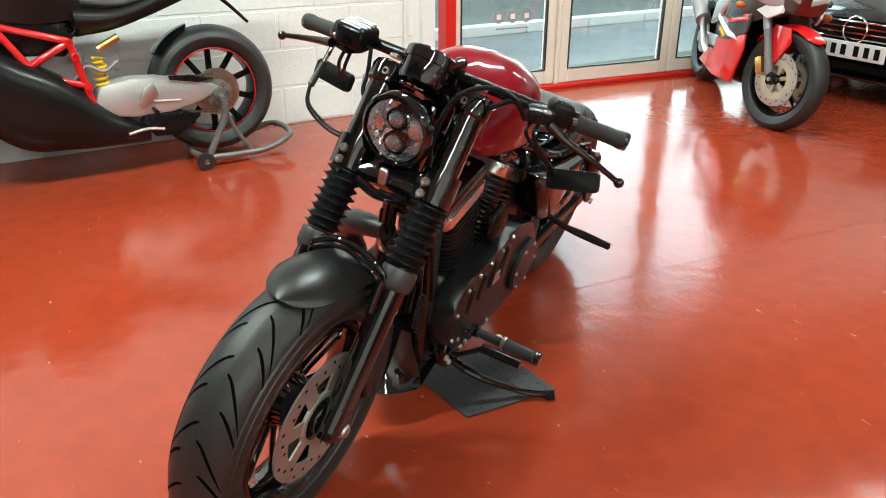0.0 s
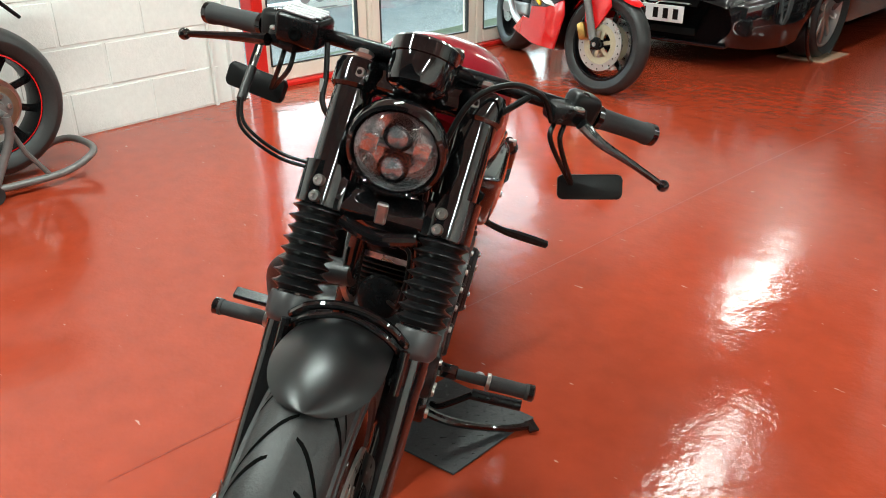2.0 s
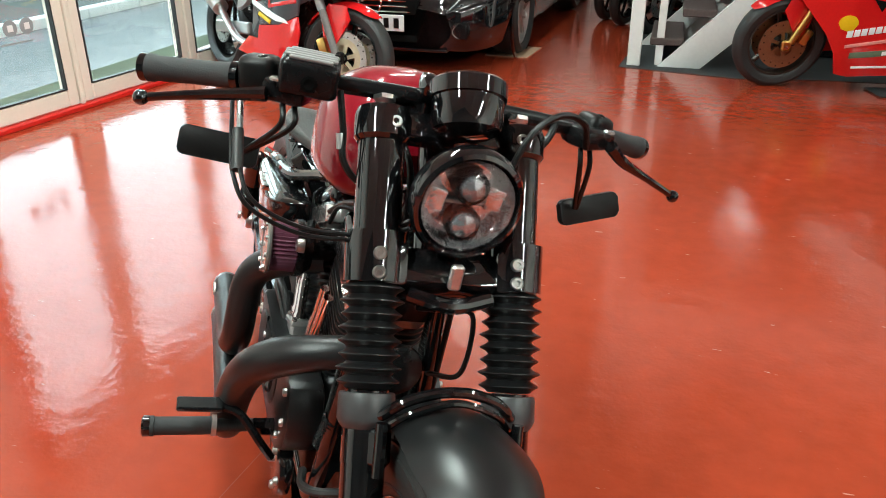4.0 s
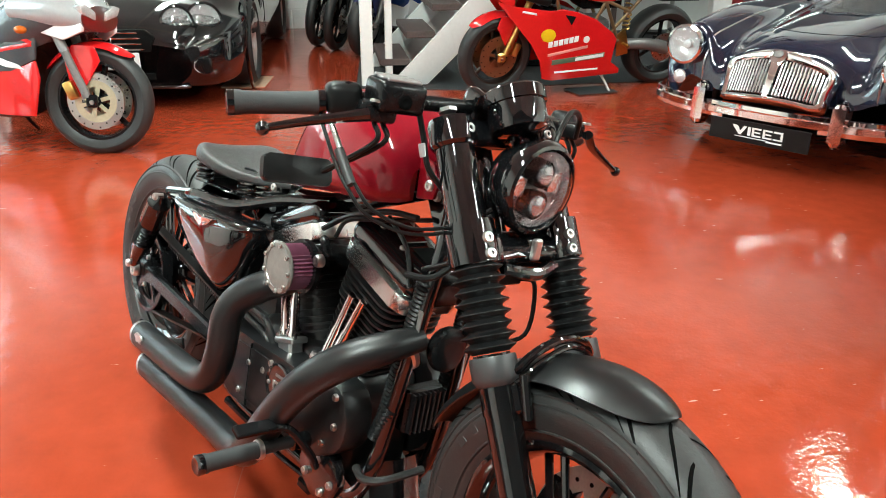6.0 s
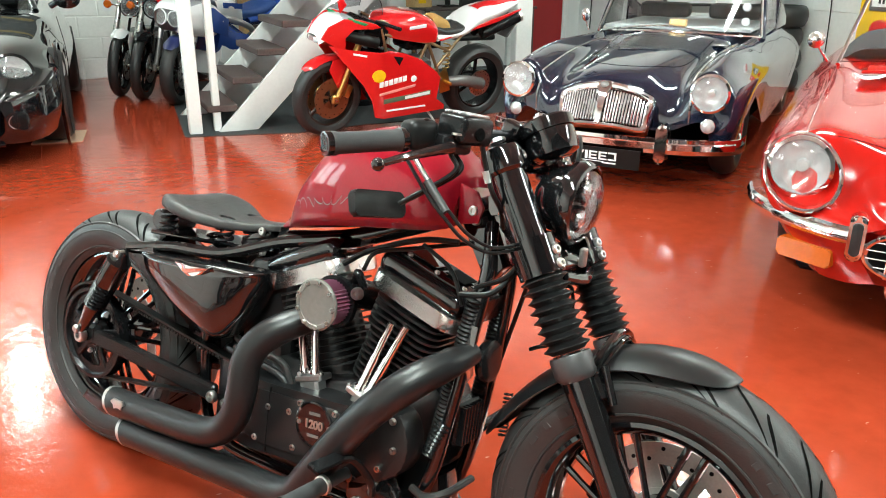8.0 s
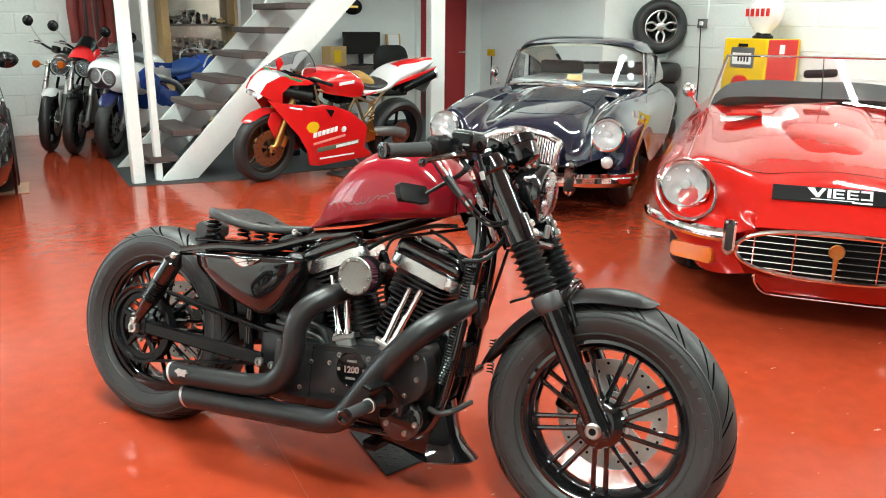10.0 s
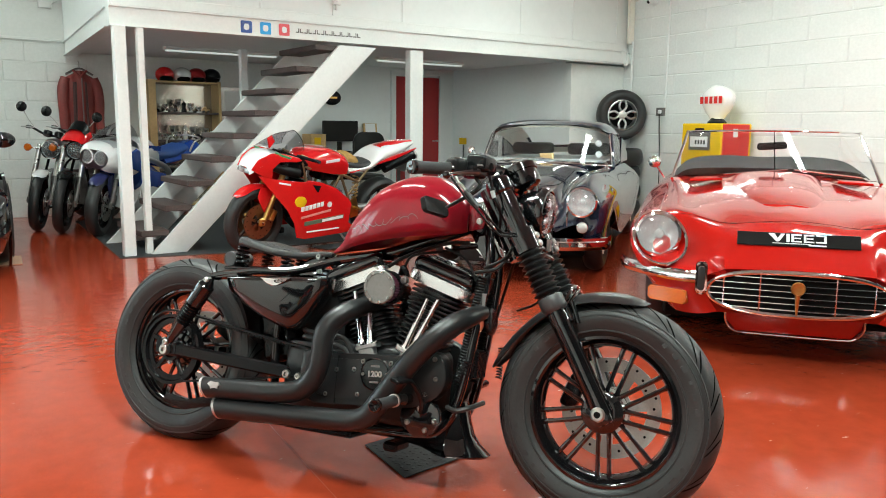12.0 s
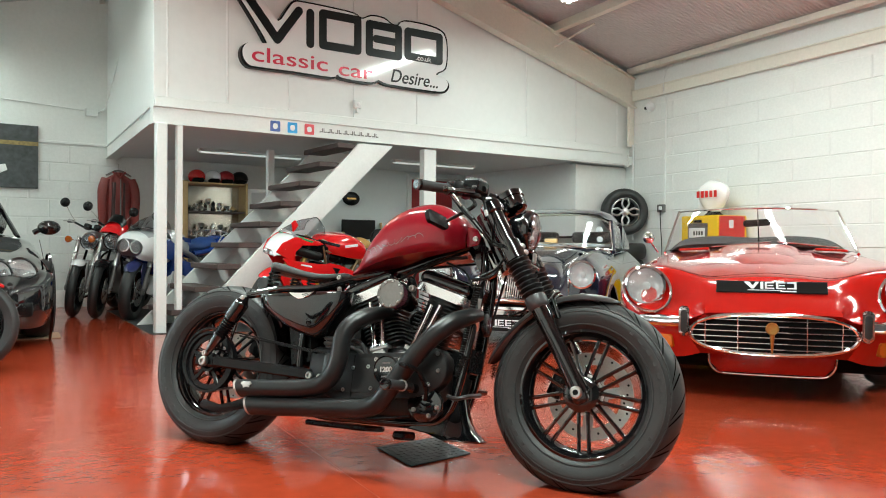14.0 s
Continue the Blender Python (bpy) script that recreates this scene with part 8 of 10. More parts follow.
hull("tank", [(0.50, [(0, 0.80), (0.07, 0.79), (0.11, 0.75), (0.10, 0.70)]), (0.56, [(0, 0.87), (0.11, 0.86), (0.165, 0.80), (0.15, 0.70)]), (0.74, [(0, 0.935), (0.13, 0.92), (0.195, 0.84), (0.17, 0.715)]), (0.95, [(0, 0.925), (0.12, 0.91), (0.175, 0.84), (0.15, 0.75)]), (1.04, [(0, 0.86), (0.07, 0.85), (0.11, 0.81), (0.1, 0.77)])], M_SCARLET, duc, "red fuel tank")
part("filler_cap", lathe([(0.045, 0), (0.045, 0.006), (0.03, 0.01)], (0.78, 0, 0.932), (0, 0, 1), 24), M_ALLOY, duc)
hull("seat_pad", [(0.12, [(0, 0.90), (0.07, 0.89), (0.10, 0.86), (0.08, 0.82)]), (0.2, [(0, 0.83), (0.12, 0.82), (0.15, 0.79), (0.12, 0.76)]), (0.42, [(0, 0.80), (0.12, 0.79), (0.15, 0.76), (0.12, 0.71)]), (0.55, [(0, 0.84), (0.06, 0.83), (0.08, 0.80), (0.08, 0.76)])], M_LEATHER, duc, "black saddle pad")
hull("seat_front", [(0.38, [(0, 0.845), (0.05, 0.84), (0.09, 0.815), (0.10, 0.79)]), (0.48, [(0, 0.89), (0.06, 0.88), (0.10, 0.84), (0.10, 0.79)]), (0.54, [(0, 0.875), (0.06, 0.865), (0.10, 0.84), (0.10, 0.80)])], material("tan_suede", (0.42, 0.25, 0.07), 0.85, var=0.2, bump=0.3), duc, "tan suede seat section")
hull("tail", [(-0.34, [(0, 0.985), (0.03, 0.98), (0.06, 0.965), (0.05, 0.945)]), (-0.15, [(0, 0.975), (0.08, 0.965), (0.13, 0.93), (0.11, 0.88)]), (0.12, [(0, 0.92), (0.11, 0.91), (0.165, 0.86), (0.14, 0.80)]), (0.30, [(0, 0.78), (0.13, 0.78), (0.17, 0.76), (0.15, 0.73)]), (0.52, [(0, 0.745), (0.10, 0.745), (0.14, 0.73), (0.13, 0.70)])], M_WHITEPAINT, duc, "white tail unit with a red top stripe")
hull("tail_stripe", [(-0.34, [(0, 0.992), (0.02, 0.99), (0.035, 0.985), (0.04, 0.975)]), (-0.12, [(0, 0.982), (0.04, 0.98), (0.07, 0.97), (0.085, 0.955)]), (0.10, [(0, 0.93), (0.05, 0.928), (0.08, 0.92), (0.10, 0.91)])], M_SCARLET, duc)
part("tail_flash", plate([(-0.30, 0.935), (-0.05, 0.865), (0.50, 0.715), (0.50, 0.705), (-0.05, 0.835), (-0.28, 0.915)], 0.136, 0.158, 0.003), M_SCARLET, duc)
for k, (a, c) in enumerate((((0.62, 0.70), (1.02, 0.78)), ((0.62, 0.70), (0.46, 0.40)), ((0.46, 0.40), (0.98, 0.60)), ((0.62, 0.70), (0.72, 0.48)), ((0.30, 0.74), (0.55, 0.45)), ((0.98, 0.60), (1.05, 0.82)), ((0.40, 0.62), (1.06, 0.88)))):
    for s in (-1, 1):
        part("frame_tube", cyl((a[0], 0.15 * s, a[1]), (c[0], 0.14 * s, c[1]), 0.013, seg=10), material("bronze_frame", (0.30, 0.22, 0.12), 0.35, metal=0.8) if k == 0 and s < 0 else bpy.data.materials["bronze_frame"], duc)
part("engine", box((0.72, 0, 0.38), (0.40, 0.24, 0.36), bev=0.05, seg=2), M_DARKSTEEL, duc)
part("under_tank", box((0.62, 0, 0.68), (0.34, 0.22, 0.09), bev=0.02), M_SATIN, duc)
part("swingarm", tube([(0.0, 0.11, 0.312), (0.2, 0.13, 0.36), (0.45, 0.10, 0.36)], [0.05, 0.045, 0.04], 14), M_DARKSTEEL, duc)
part("shock_spring", coil((0.36, 0.06, 0.46), 0.028, 0.20, 6, 0.006), M_GOLD, duc, "gold coil spring")
part("footrest_plate", plate([(0.36, 0.30), (0.46, 0.28), (0.48, 0.45), (0.42, 0.50), (0.38, 0.40)], 0.145, 0.155, 0.003), M_GOLD, duc)
part("foot_peg", cyl((0.42, 0.15, 0.38), (0.42, 0.24, 0.38), 0.012), M_GOLD, duc)
for s in (-1, 1):
    part("silencer", cyl((0.02, 0.06 * s, 0.72), (-0.34, 0.085 * s, 0.86), 0.048, 0.050, 20), M_SATIN, duc, "black silencer under the tail")
    part("silencer_tip", lathe([(0.05, -0.02), (0.052, 0.0), (0.046, 0.002), (0.044, -0.04)], (-0.342, 0.085 * s, 0.861), (-0.93, 0, 0.36), 20, cap=False), M_STEEL, duc)
part("side_stand", tube([(0.62, 0.10, 0.22), (0.56, 0.19, 0.12), (0.53, 0.25, 0.045)], 0.010, 8), M_ALLOY, duc)
part("tail_plate", box((-0.30, 0, 0.74), (0.012, 0.14, 0.15), pose(0, 0, 0, 0, -35, 0), bev=0.004), M_DARKSTEEL, duc)
for s in (-1, 1):
    part("clip_on", cyl((1.08, 0.11 * s, 0.87), (0.98, 0.30 * s, 0.85), 0.014), M_SATIN, duc)
part("mirror", plate([(0.0, 0.0), (0.02, 0.08), (-0.015, 0.11), (-0.05, 0.06)], -0.012, 0.012, 0.006), M_SCARLET, duc, "red folded mirror").matrix_basis = pose(1.43, 0.19, 0.955)
# sponsor shapes on the left flank
def mark(name, pts, m, label=""):
    part(name, bent(pts, 0.238, 0.2455, 1.08, 0.26, 0.001), m, duc, label)


mark("emblem", [(1.10 + 0.055 * math.cos(a), 0.49 + 0.052 * math.sin(a)) for a in np.linspace(0.0, math.pi, 11)] + [(1.065, 0.455), (1.10, 0.445), (1.135, 0.455)], M_YELLOW, "yellow fan-shaped emblem")
for i in range(6):
    x = 1.095 - 0.041 * i
    z = 0.405 + 0.0068 * i
    mark("sponsor_bar", [(x, z), (x - 0.033, z + 0.005), (x - 0.033, z + 0.047), (x, z + 0.042)], M_PAPER)
mark("sponsor_line", [(1.09, 0.360), (0.77, 0.412), (0.77, 0.392), (1.09, 0.340)], material("pale_red_print", (0.75, 0.25, 0.22), 0.5))
mark("sponsor_strip", [(1.05, 0.312), (0.62, 0.352), (0.62, 0.315), (1.05, 0.275)], material("olive_print", (0.10, 0.13, 0.08), 0.5), "dark green and white strip")
part("strip_half", plate([(0.86, 0.323), (0.63, 0.345), (0.63, 0.321), (0.86, 0.299)], 0.2440, 0.2470), M_PAPER, duc)
mark("round_mark", [(0.79 + 0.026 * math.cos(a), 0.455 + 0.026 * math.sin(a)) for a in np.linspace(0, 2 * math.pi, 17)[:-1]], M_PAPER)
mark("small_line", [(1.02, 0.225), (0.66, 0.235), (0.66, 0.222), (1.02, 0.212)], M_PAPER)
mark("small_mark", [(1.30, 0.665), (1.20, 0.65), (1.20, 0.635), (1.30, 0.65)], M_PAPER)
mark("side_vent", [(0.99, 0.64), (0.90, 0.625), (0.93, 0.565)], M_DARK, "black triangular vent")
part("tank_mark", plate([(0.83, 0.84), (0.68, 0.855), (0.68, 0.83), (0.83, 0.815)], 0.188, 0.198, 0.001), M_PAPER, duc)
dm = thing("stand_mat", pose(1.72, -0.50, 0.0045, 0, 0, 12), "small dark mat under a side stand", "mat")
part("sheet", box((0, 0, 0.003), (0.34, 0.24, 0.006)), M_MAT, dm)

# blue and white endurance-style motorcycle
suz = thing("blue_white_motorcycle", pose(1.055, 2.29, 0, 0, 0, -138) @ pose(0, 0, 0, -7), "blue and white faired motorcycle with twin round headlamps", "motorcycle")
sw = new("rear_wheel")
sw.parent = suz
sw.matrix_basis = pose(0, 0, 0.31)
moto_wheel(sw, 0.31, 0.16, 0.215, M_SATIN, 3, 0.11, (-0.09,), M_STEEL)
front_end(suz, 1.34, 0.305, 0.125, 0.215, M_SATIN, 18, 3, 0.15, M_STEEL, 0.55, M_DARKSTEEL, M_NAVYPL, guard=(150, 45), disc_mat=M_STEEL, caliper_mat=M_DARKSTEEL)
hull("lower_fairing", [(0.45, [(0, 0.40), (0.1, 0.40), (0.17, 0.35), (0.13, 0.24), (0, 0.2)]), (0.75, [(0, 0.60), (0.16, 0.58), (0.24, 0.45), (0.17, 0.22), (0, 0.17)]), (1.0, [(0, 0.68), (0.18, 0.65), (0.25, 0.52), (0.17, 0.30), (0, 0.25)])], M_WHITEPAINT, suz, "white lower fairing")
hull("mid_fairing", [(0.5, [(0, 0.62), (0.12, 0.61), (0.205, 0.56), (0.20, 0.46), (0.14, 0.42)]), (0.8, [(0, 0.75), (0.17, 0.73), (0.262, 0.62), (0.25, 0.46), (0.18, 0.40)]), (1.05, [(0, 0.82), (0.18, 0.80), (0.265, 0.70), (0.25, 0.55), (0.18, 0.48)])], M_BLUE, suz, "blue fairing band")
hull("upper_fairing", [(1.0, [(0, 0.92), (0.17, 0.89), (0.27, 0.80), (0.25, 0.66), (0.18, 0.60)]), (1.2, [(0, 0.95), (0.16, 0.93), (0.255, 0.84), (0.235, 0.70), (0.15, 0.63)]), (1.36, [(0, 0.92), (0.13, 0.905), (0.20, 0.84), (0.185, 0.72), (0.11, 0.65)]), (1.43, [(0, 0.86), (0.10, 0.85), (0.15, 0.80), (0.14, 0.73), (0.08, 0.68)])], M_WHITEPAINT, suz, "white nose fairing")
for s in (-1, 1):
    round_lamp(suz, "headlamp", (1.425, 0.075 * s, 0.785), (1, 0.12 * s, 0.05), 0.062, M_WHITEPAINT, "round headlamp behind the nose")
part("screen", skin([(1.0, [(0, 1.13), (0.08, 1.115), (0.15, 1.05), (0.20, 0.94)]), (1.2, [(0, 1.06), (0.09, 1.045), (0.15, 1.0), (0.20, 0.93)]), (1.36, [(0, 0.945), (0.07, 0.935), (0.12, 0.92), (0.16, 0.89)])], 4, 4), M_SMOKE, suz)
hull("tank", [(0.5, [(0, 0.85), (0.08, 0.84), (0.12, 0.79), (0.12, 0.73)]), (0.75, [(0, 0.98), (0.14, 0.96), (0.20, 0.87), (0.18, 0.74)]), (0.98, [(0, 0.97), (0.13, 0.95), (0.18, 0.88), (0.15, 0.78)])], M_WHITEPAINT, suz, "white tank with blue shapes")
for s in (-1, 1):
    part("nose_band", plate([(0.93, 0.62), (1.20, 0.70), (1.24, 0.85), (1.14, 0.895), (0.92, 0.78)], s * 0.262 - 0.012, s * 0.262 + 0.012, 0.005), M_BLUE, suz, "blue band on the nose fairing")
    part("side_panel", plate([(0.46, 0.40), (0.80, 0.30), (1.02, 0.40), (1.0, 0.55), (0.70, 0.47)], s * 0.252 - 0.008, s * 0.252 + 0.008, 0.004), M_WHITEPAINT, suz, "white side panel")
    part("side_wedge", plate([(0.46, 0.42), (0.70, 0.49), (1.0, 0.57), (0.96, 0.68), (0.60, 0.62)], s * 0.256 - 0.008, s * 0.256 + 0.008, 0.004), M_BLUE, suz, "blue side panel")
part("tank_bar", plate([(0.62, 0.90), (0.90, 0.92), (0.90, 0.87), (0.62, 0.85)], 0.185, 0.20), M_BLUE, suz)
hull("seat", [(-0.05, [(0, 0.90), (0.1, 0.89), (0.13, 0.85), (0.1, 0.80)]), (0.25, [(0, 0.84), (0.12, 0.83), (0.16, 0.79), (0.13, 0.74)]), (0.55, [(0, 0.83), (0.1, 0.82), (0.13, 0.79), (0.12, 0.74)])], material("blue_seat_vinyl", (0.015, 0.05, 0.20), 0.5, bump=0.2), suz, "blue vinyl dual seat")
hull("tail", [(-0.3, [(0, 0.93), (0.08, 0.92), (0.12, 0.88), (0.09, 0.84)]), (0.05, [(0, 0.83), (0.12, 0.82), (0.17, 0.77), (0.12, 0.70)]), (0.45, [(0, 0.76), (0.13, 0.75), (0.17, 0.71), (0.12, 0.66)])], M_BLUE, suz)
for s in (-1, 1):
    part("frame_spar", tube([(1.0, 0.16 * s, 0.80), (0.7, 0.20 * s, 0.74), (0.42, 0.19 * s, 0.62), (0.38, 0.17 * s, 0.38)], 0.03, 10), M_ALLOY, suz, "silver frame spar")
    part("side_flash", plate([(0.62, 0.36), (0.78, 0.40), (0.74, 0.46), (0.6, 0.42)], s * 0.235, s * 0.247), M_SCARLET, suz)
part("engine", box((0.68, 0, 0.42), (0.42, 0.28, 0.34), bev=0.05, seg=2), M_DARKSTEEL, suz)
part("silencer", cyl((0.15, -0.17, 0.32), (-0.42, -0.19, 0.46), 0.055, 0.06, 20), M_STEEL, suz)
part("grab_rail", tube([(-0.05, 0.14, 0.80), (-0.10, 0.17, 0.93), (-0.25, 0.15, 0.97), (-0.32, 0, 0.98), (-0.25, -0.15, 0.97), (-0.10, -0.17, 0.93), (-0.05, -0.14, 0.80)], 0.010, 8), M_STEEL, suz)


def roadster(name, m, label, guard_mat, tank_mat, flyscreen, mirror_len):
    """A naked motorcycle seen from ahead: round lamp, twin clocks, wide bars, mirrors, indicators."""
    r = thing(name, m, label, "motorcycle", "parked roadsters")
    w_ob = new("rear_wheel")
    w_ob.parent = r
    w_ob.matrix_basis = pose(0, 0, 0.31)
    moto_wheel(w_ob, 0.31, 0.13, 0.225, M_SATIN, 7, 0.12, (0.08,), M_STEEL)
    front_end(r, 1.38, 0.31, 0.095, 0.235, M_SATIN, 10, 7, 0.14, M_STEEL, 0.56, M_DARKSTEEL, guard_mat, guard=(140, 55), disc_mat=M_STEEL, rake=27)
    round_lamp(r, "headlamp", (1.24, 0.03, 0.84), (1, 0.15, 0.02), 0.085, M_CHROME if not flyscreen else M_SATIN, "round headlamp in a bright ring")
    part("lamp_bucket", lathe([(0.09, 0.0), (0.085, -0.06), (0.05, -0.10), (0.001, -0.11)], (1.225, 0.03, 0.84), (1, 0.15, 0.02), 28), M_SATIN, r)
    part("handlebar", tube([(0.86, -0.36, 1.02), (0.98, -0.28, 1.03), (1.06, -0.10, 0.98), (1.06, 0.10, 0.98), (0.98, 0.28, 1.03), (0.86, 0.36, 1.02)], 0.012, 10), M_SATIN, r)
    for s in (-1, 1):
        part("grip", cyl((0.93, 0.31 * s, 1.026), (0.85, 0.375 * s, 1.02), 0.018), M_GRIP, r)
        part("lever", tube([(1.02, 0.24 * s, 1.03), (1.02, 0.30 * s, 1.03), (0.96, 0.39 * s, 1.02)], 0.007, 8), M_ALLOY, r)
        part("mirror_stem", tube([(0.97, 0.26 * s, 1.04), (1.0, 0.30 * s, 1.10), (1.0, 0.37 * s, 1.10 + mirror_len)], 0.005, 8), M_STEEL, r)
        part("mirror", lathe([(0.052, 0.0), (0.054, 0.008), (0.03, 0.024), (0.001, 0.028)], (1.0, 0.385 * s, 1.13 + mirror_len), (1, 0, 0.1), 24), M_SATIN, r, "round black mirror")
        part("indicator", lathe([(0.036, 0.0), (0.038, 0.02), (0.03, 0.034), (0.001, 0.036)], (1.17, 0.22 * s, 0.83), (1, 0, 0), 22), M_AMBER, r, "round amber indicator")
        part("indicator_stem", cyl((1.16, 0.10 * s, 0.83), (1.16, 0.20 * s, 0.83), 0.007), M_CHROME, r)
        part("clock", lathe([(0.04, 0.0), (0.044, 0.03), (0.042, 0.05), (0.001, 0.05)], (1.13, 0.055 * s, 0.97), (-0.4, 0, 0.9), 24), M_SATIN, r)
    hull("tank", [(0.50, [(0, 0.83), (0.06, 0.82), (0.10, 0.78), (0.09, 0.72)]), (0.75, [(0, 0.95), (0.11, 0.93), (0.165, 0.85), (0.14, 0.74)]), (0.98, [(0, 0.95), (0.10, 0.93), (0.14, 0.87), (0.11, 0.78)])], tank_mat, r)
    hull("seat", [(-0.15, [(0, 0.84), (0.08, 0.83), (0.11, 0.80), (0.1, 0.76)]), (0.2, [(0, 0.80), (0.11, 0.79), (0.14, 0.76), (0.12, 0.70)]), (0.55, [(0, 0.81), (0.09, 0.80), (0.12, 0.77), (0.1, 0.72)])], M_LEATHER, r)
    part("engine", box((0.70, 0, 0.42), (0.40, 0.34, 0.36), bev=0.05, seg=2), M_DARKSTEEL, r)
    fr = BM()
    for s in (-1, 1):
        add_tube(fr, [(1.06, 0.03 * s, 0.85), (1.0, 0.10 * s, 0.5), (0.9, 0.13 * s, 0.2), (0.5, 0.13 * s, 0.2), (0.4, 0.12 * s, 0.6), (0.1, 0.11 * s, 0.72)], 0.014, 8)
    part("frame", fr, M_SATIN, r)
    part("swingarm", add_cyl(cyl((0, -0.10, 0.31), (0.45, -0.10, 0.36), 0.02), (0, 0.10, 0.31), (0.45, 0.10, 0.36), 0.02), M_SATIN, r)
    if flyscreen:
        hull("flyscreen", [(1.10, [(0, 1.08), (0.08, 1.065), (0.13, 1.0), (0.15, 0.93)]), (1.22, [(0, 1.02), (0.08, 1.0), (0.12, 0.96), (0.14, 0.92)]), (1.30, [(0, 0.94), (0.06, 0.935), (0.09, 0.925), (0.10, 0.915)])], M_SCARLET, r, "small red and black handlebar fairing")
        part("fly_tint", skin([(1.105, [(0, 1.14), (0.05, 1.13), (0.09, 1.08), (0.11, 1.02)]), (1.21, [(0, 1.055), (0.05, 1.045), (0.08, 1.02), (0.10, 0.99)])], 3, 3), M_SATIN, r)
    return r


def parked(fx, fy, yaw, wb=1.38, lean=-8):
    return pose(fx - wb * math.cos(radians(yaw)), fy - wb * math.sin(radians(yaw)), 0, 0, 0, yaw) @ pose(0, 0, 0, lean)


roadster("black_roadster_motorcycle", parked(-0.20, 1.78, -122), "black naked motorcycle with small red handlebar fairing", M_SATIN, M_SCARLET, True, 0.05)
roadster("white_mudguard_motorcycle", parked(-0.38, 2.08, -120), "naked motorcycle with white mudguard and tall mirrors", M_WHITEPAINT, M_WHITEPAINT, False, 0.10)

# black superbike on a paddock stand against the block wall
sbk = thing("black_superbike", pose(-2.765, -4.765, 0.014, 0, 0, -90), "black superbike with red lattice frame on a paddock stand", "motorcycle")
bw_ = new("rear_wheel")
bw_.parent = sbk
bw_.matrix_basis = pose(0, 0, 0.335)
moto_wheel(bw_, 0.325, 0.19, 0.222, M_SATIN, 10, 0.0, (), stripe=M_SCARLET)
part("sprocket", lathe([(0.098, 0.126), (0.098, 0.132), (0.06, 0.132), (0.06, 0.126)], (0, 0, 0), (0, 1, 0), 40, loop=True, cap=False), material("bronze_sprocket", (0.30, 0.26, 0.18), 0.35, metal=0.9), bw_)
part("carrier", lathe([(0.062, 0.10), (0.07, 0.128), (0.07, 0.140), (0.035, 0.146), (0.03, 0.165), (0.018, 0.168), (0.001, 0.165)], (0, 0, 0), (0, 1, 0), 32), M_DARKSTEEL, bw_)
for i in range(6):
    a = 2 * math.pi * i / 6
    bolt(bw_, (0.052 * math.cos(a), 0.141, 0.052 * math.sin(a)), 0.011, 0.010, (0, 1, 0))
part("rear_disc", lathe([(0.12, 0.095), (0.12, 0.1), (0.09, 0.1), (0.09, 0.095)], (0, 0, 0), (0, 1, 0), 36, loop=True, cap=False), M_STEEL, bw_)
hull_pts = [(-0.02, 0.36), (0.03, 0.40), (0.14, 0.425), (0.28, 0.445), (0.42, 0.455), (0.56, 0.43), (0.595, 0.36), (0.58, 0.285), (0.42, 0.262), (0.24, 0.268), (0.10, 0.30)]
part("swingarm", plate(hull_pts, 0.05, 0.155, 0.018), material("cast_silver", (0.52, 0.52, 0.51), 0.34, metal=0.55, var=0.08), sbk, "silver single-sided swingarm")
part("swingarm_rib", tube([(0.20, 0.158, 0.325), (0.33, 0.158, 0.335)], 0.006, 8), M_ALLOY, sbk)
part("chain_guard", plate([(0.02, 0.415), (0.14, 0.44), (0.24, 0.445), (0.24, 0.43), (0.10, 0.405)], 0.125, 0.165, 0.004), M_SATIN, sbk)
ch = BM()
for z in (0.435, 0.238):
    for i in range(24):
        add_box(ch, (0.02 + i * 0.0165, 0.129, z + (0.0022 * i if z < 0.3 else -0.0012 * i)), (0.013, 0.010, 0.010))
tagged(part("chain", ch, material("dull_chain", (0.20, 0.15, 0.11), 0.4, metal=0.8), sbk), kind="stuff")
part("hugger", blade((0, 0.335), 0.350, 74, 36, 0.05, 0.09), M_BLACK, sbk)
for a, c in (((0.66, 0.65), (1.22, 0.82)), ((0.66, 0.65), (0.59, 0.30)), ((0.59, 0.31), (0.76, 0.50)), ((0.61, 0.44), (1.14, 0.60)), ((0.67, 0.64), (0.84, 0.55)), ((0.84, 0.55), (0.95, 0.73)), ((0.95, 0.73), (1.08, 0.59))):
    for s in (-1, 1):
        part("frame_tube", cyl((a[0], 0.155 * s, a[1]), (c[0], 0.15 * s, c[1]), 0.017, seg=12), M_SCARLET, sbk, "red lattice frame tube")
for p in ((0.66, 0.645), (0.59, 0.31), (0.61, 0.44), (0.645, 0.58)):
    part("frame_boss", lathe([(0.019, 0), (0.019, 0.010), (0.011, 0.011), (0.010, 0.004)], (p[0], 0.168, p[1]), (0, 1, 0), 18), M_SCARLET, sbk)
part("shock_spring", coil((0.54, 0.11, 0.43), 0.026, 0.13, 5, 0.007), M_YELLOW, sbk, "yellow coil spring")
part("shock_can", cyl((0.54, 0.13, 0.60), (0.44, 0.13, 0.65), 0.017), M_GOLD, sbk)
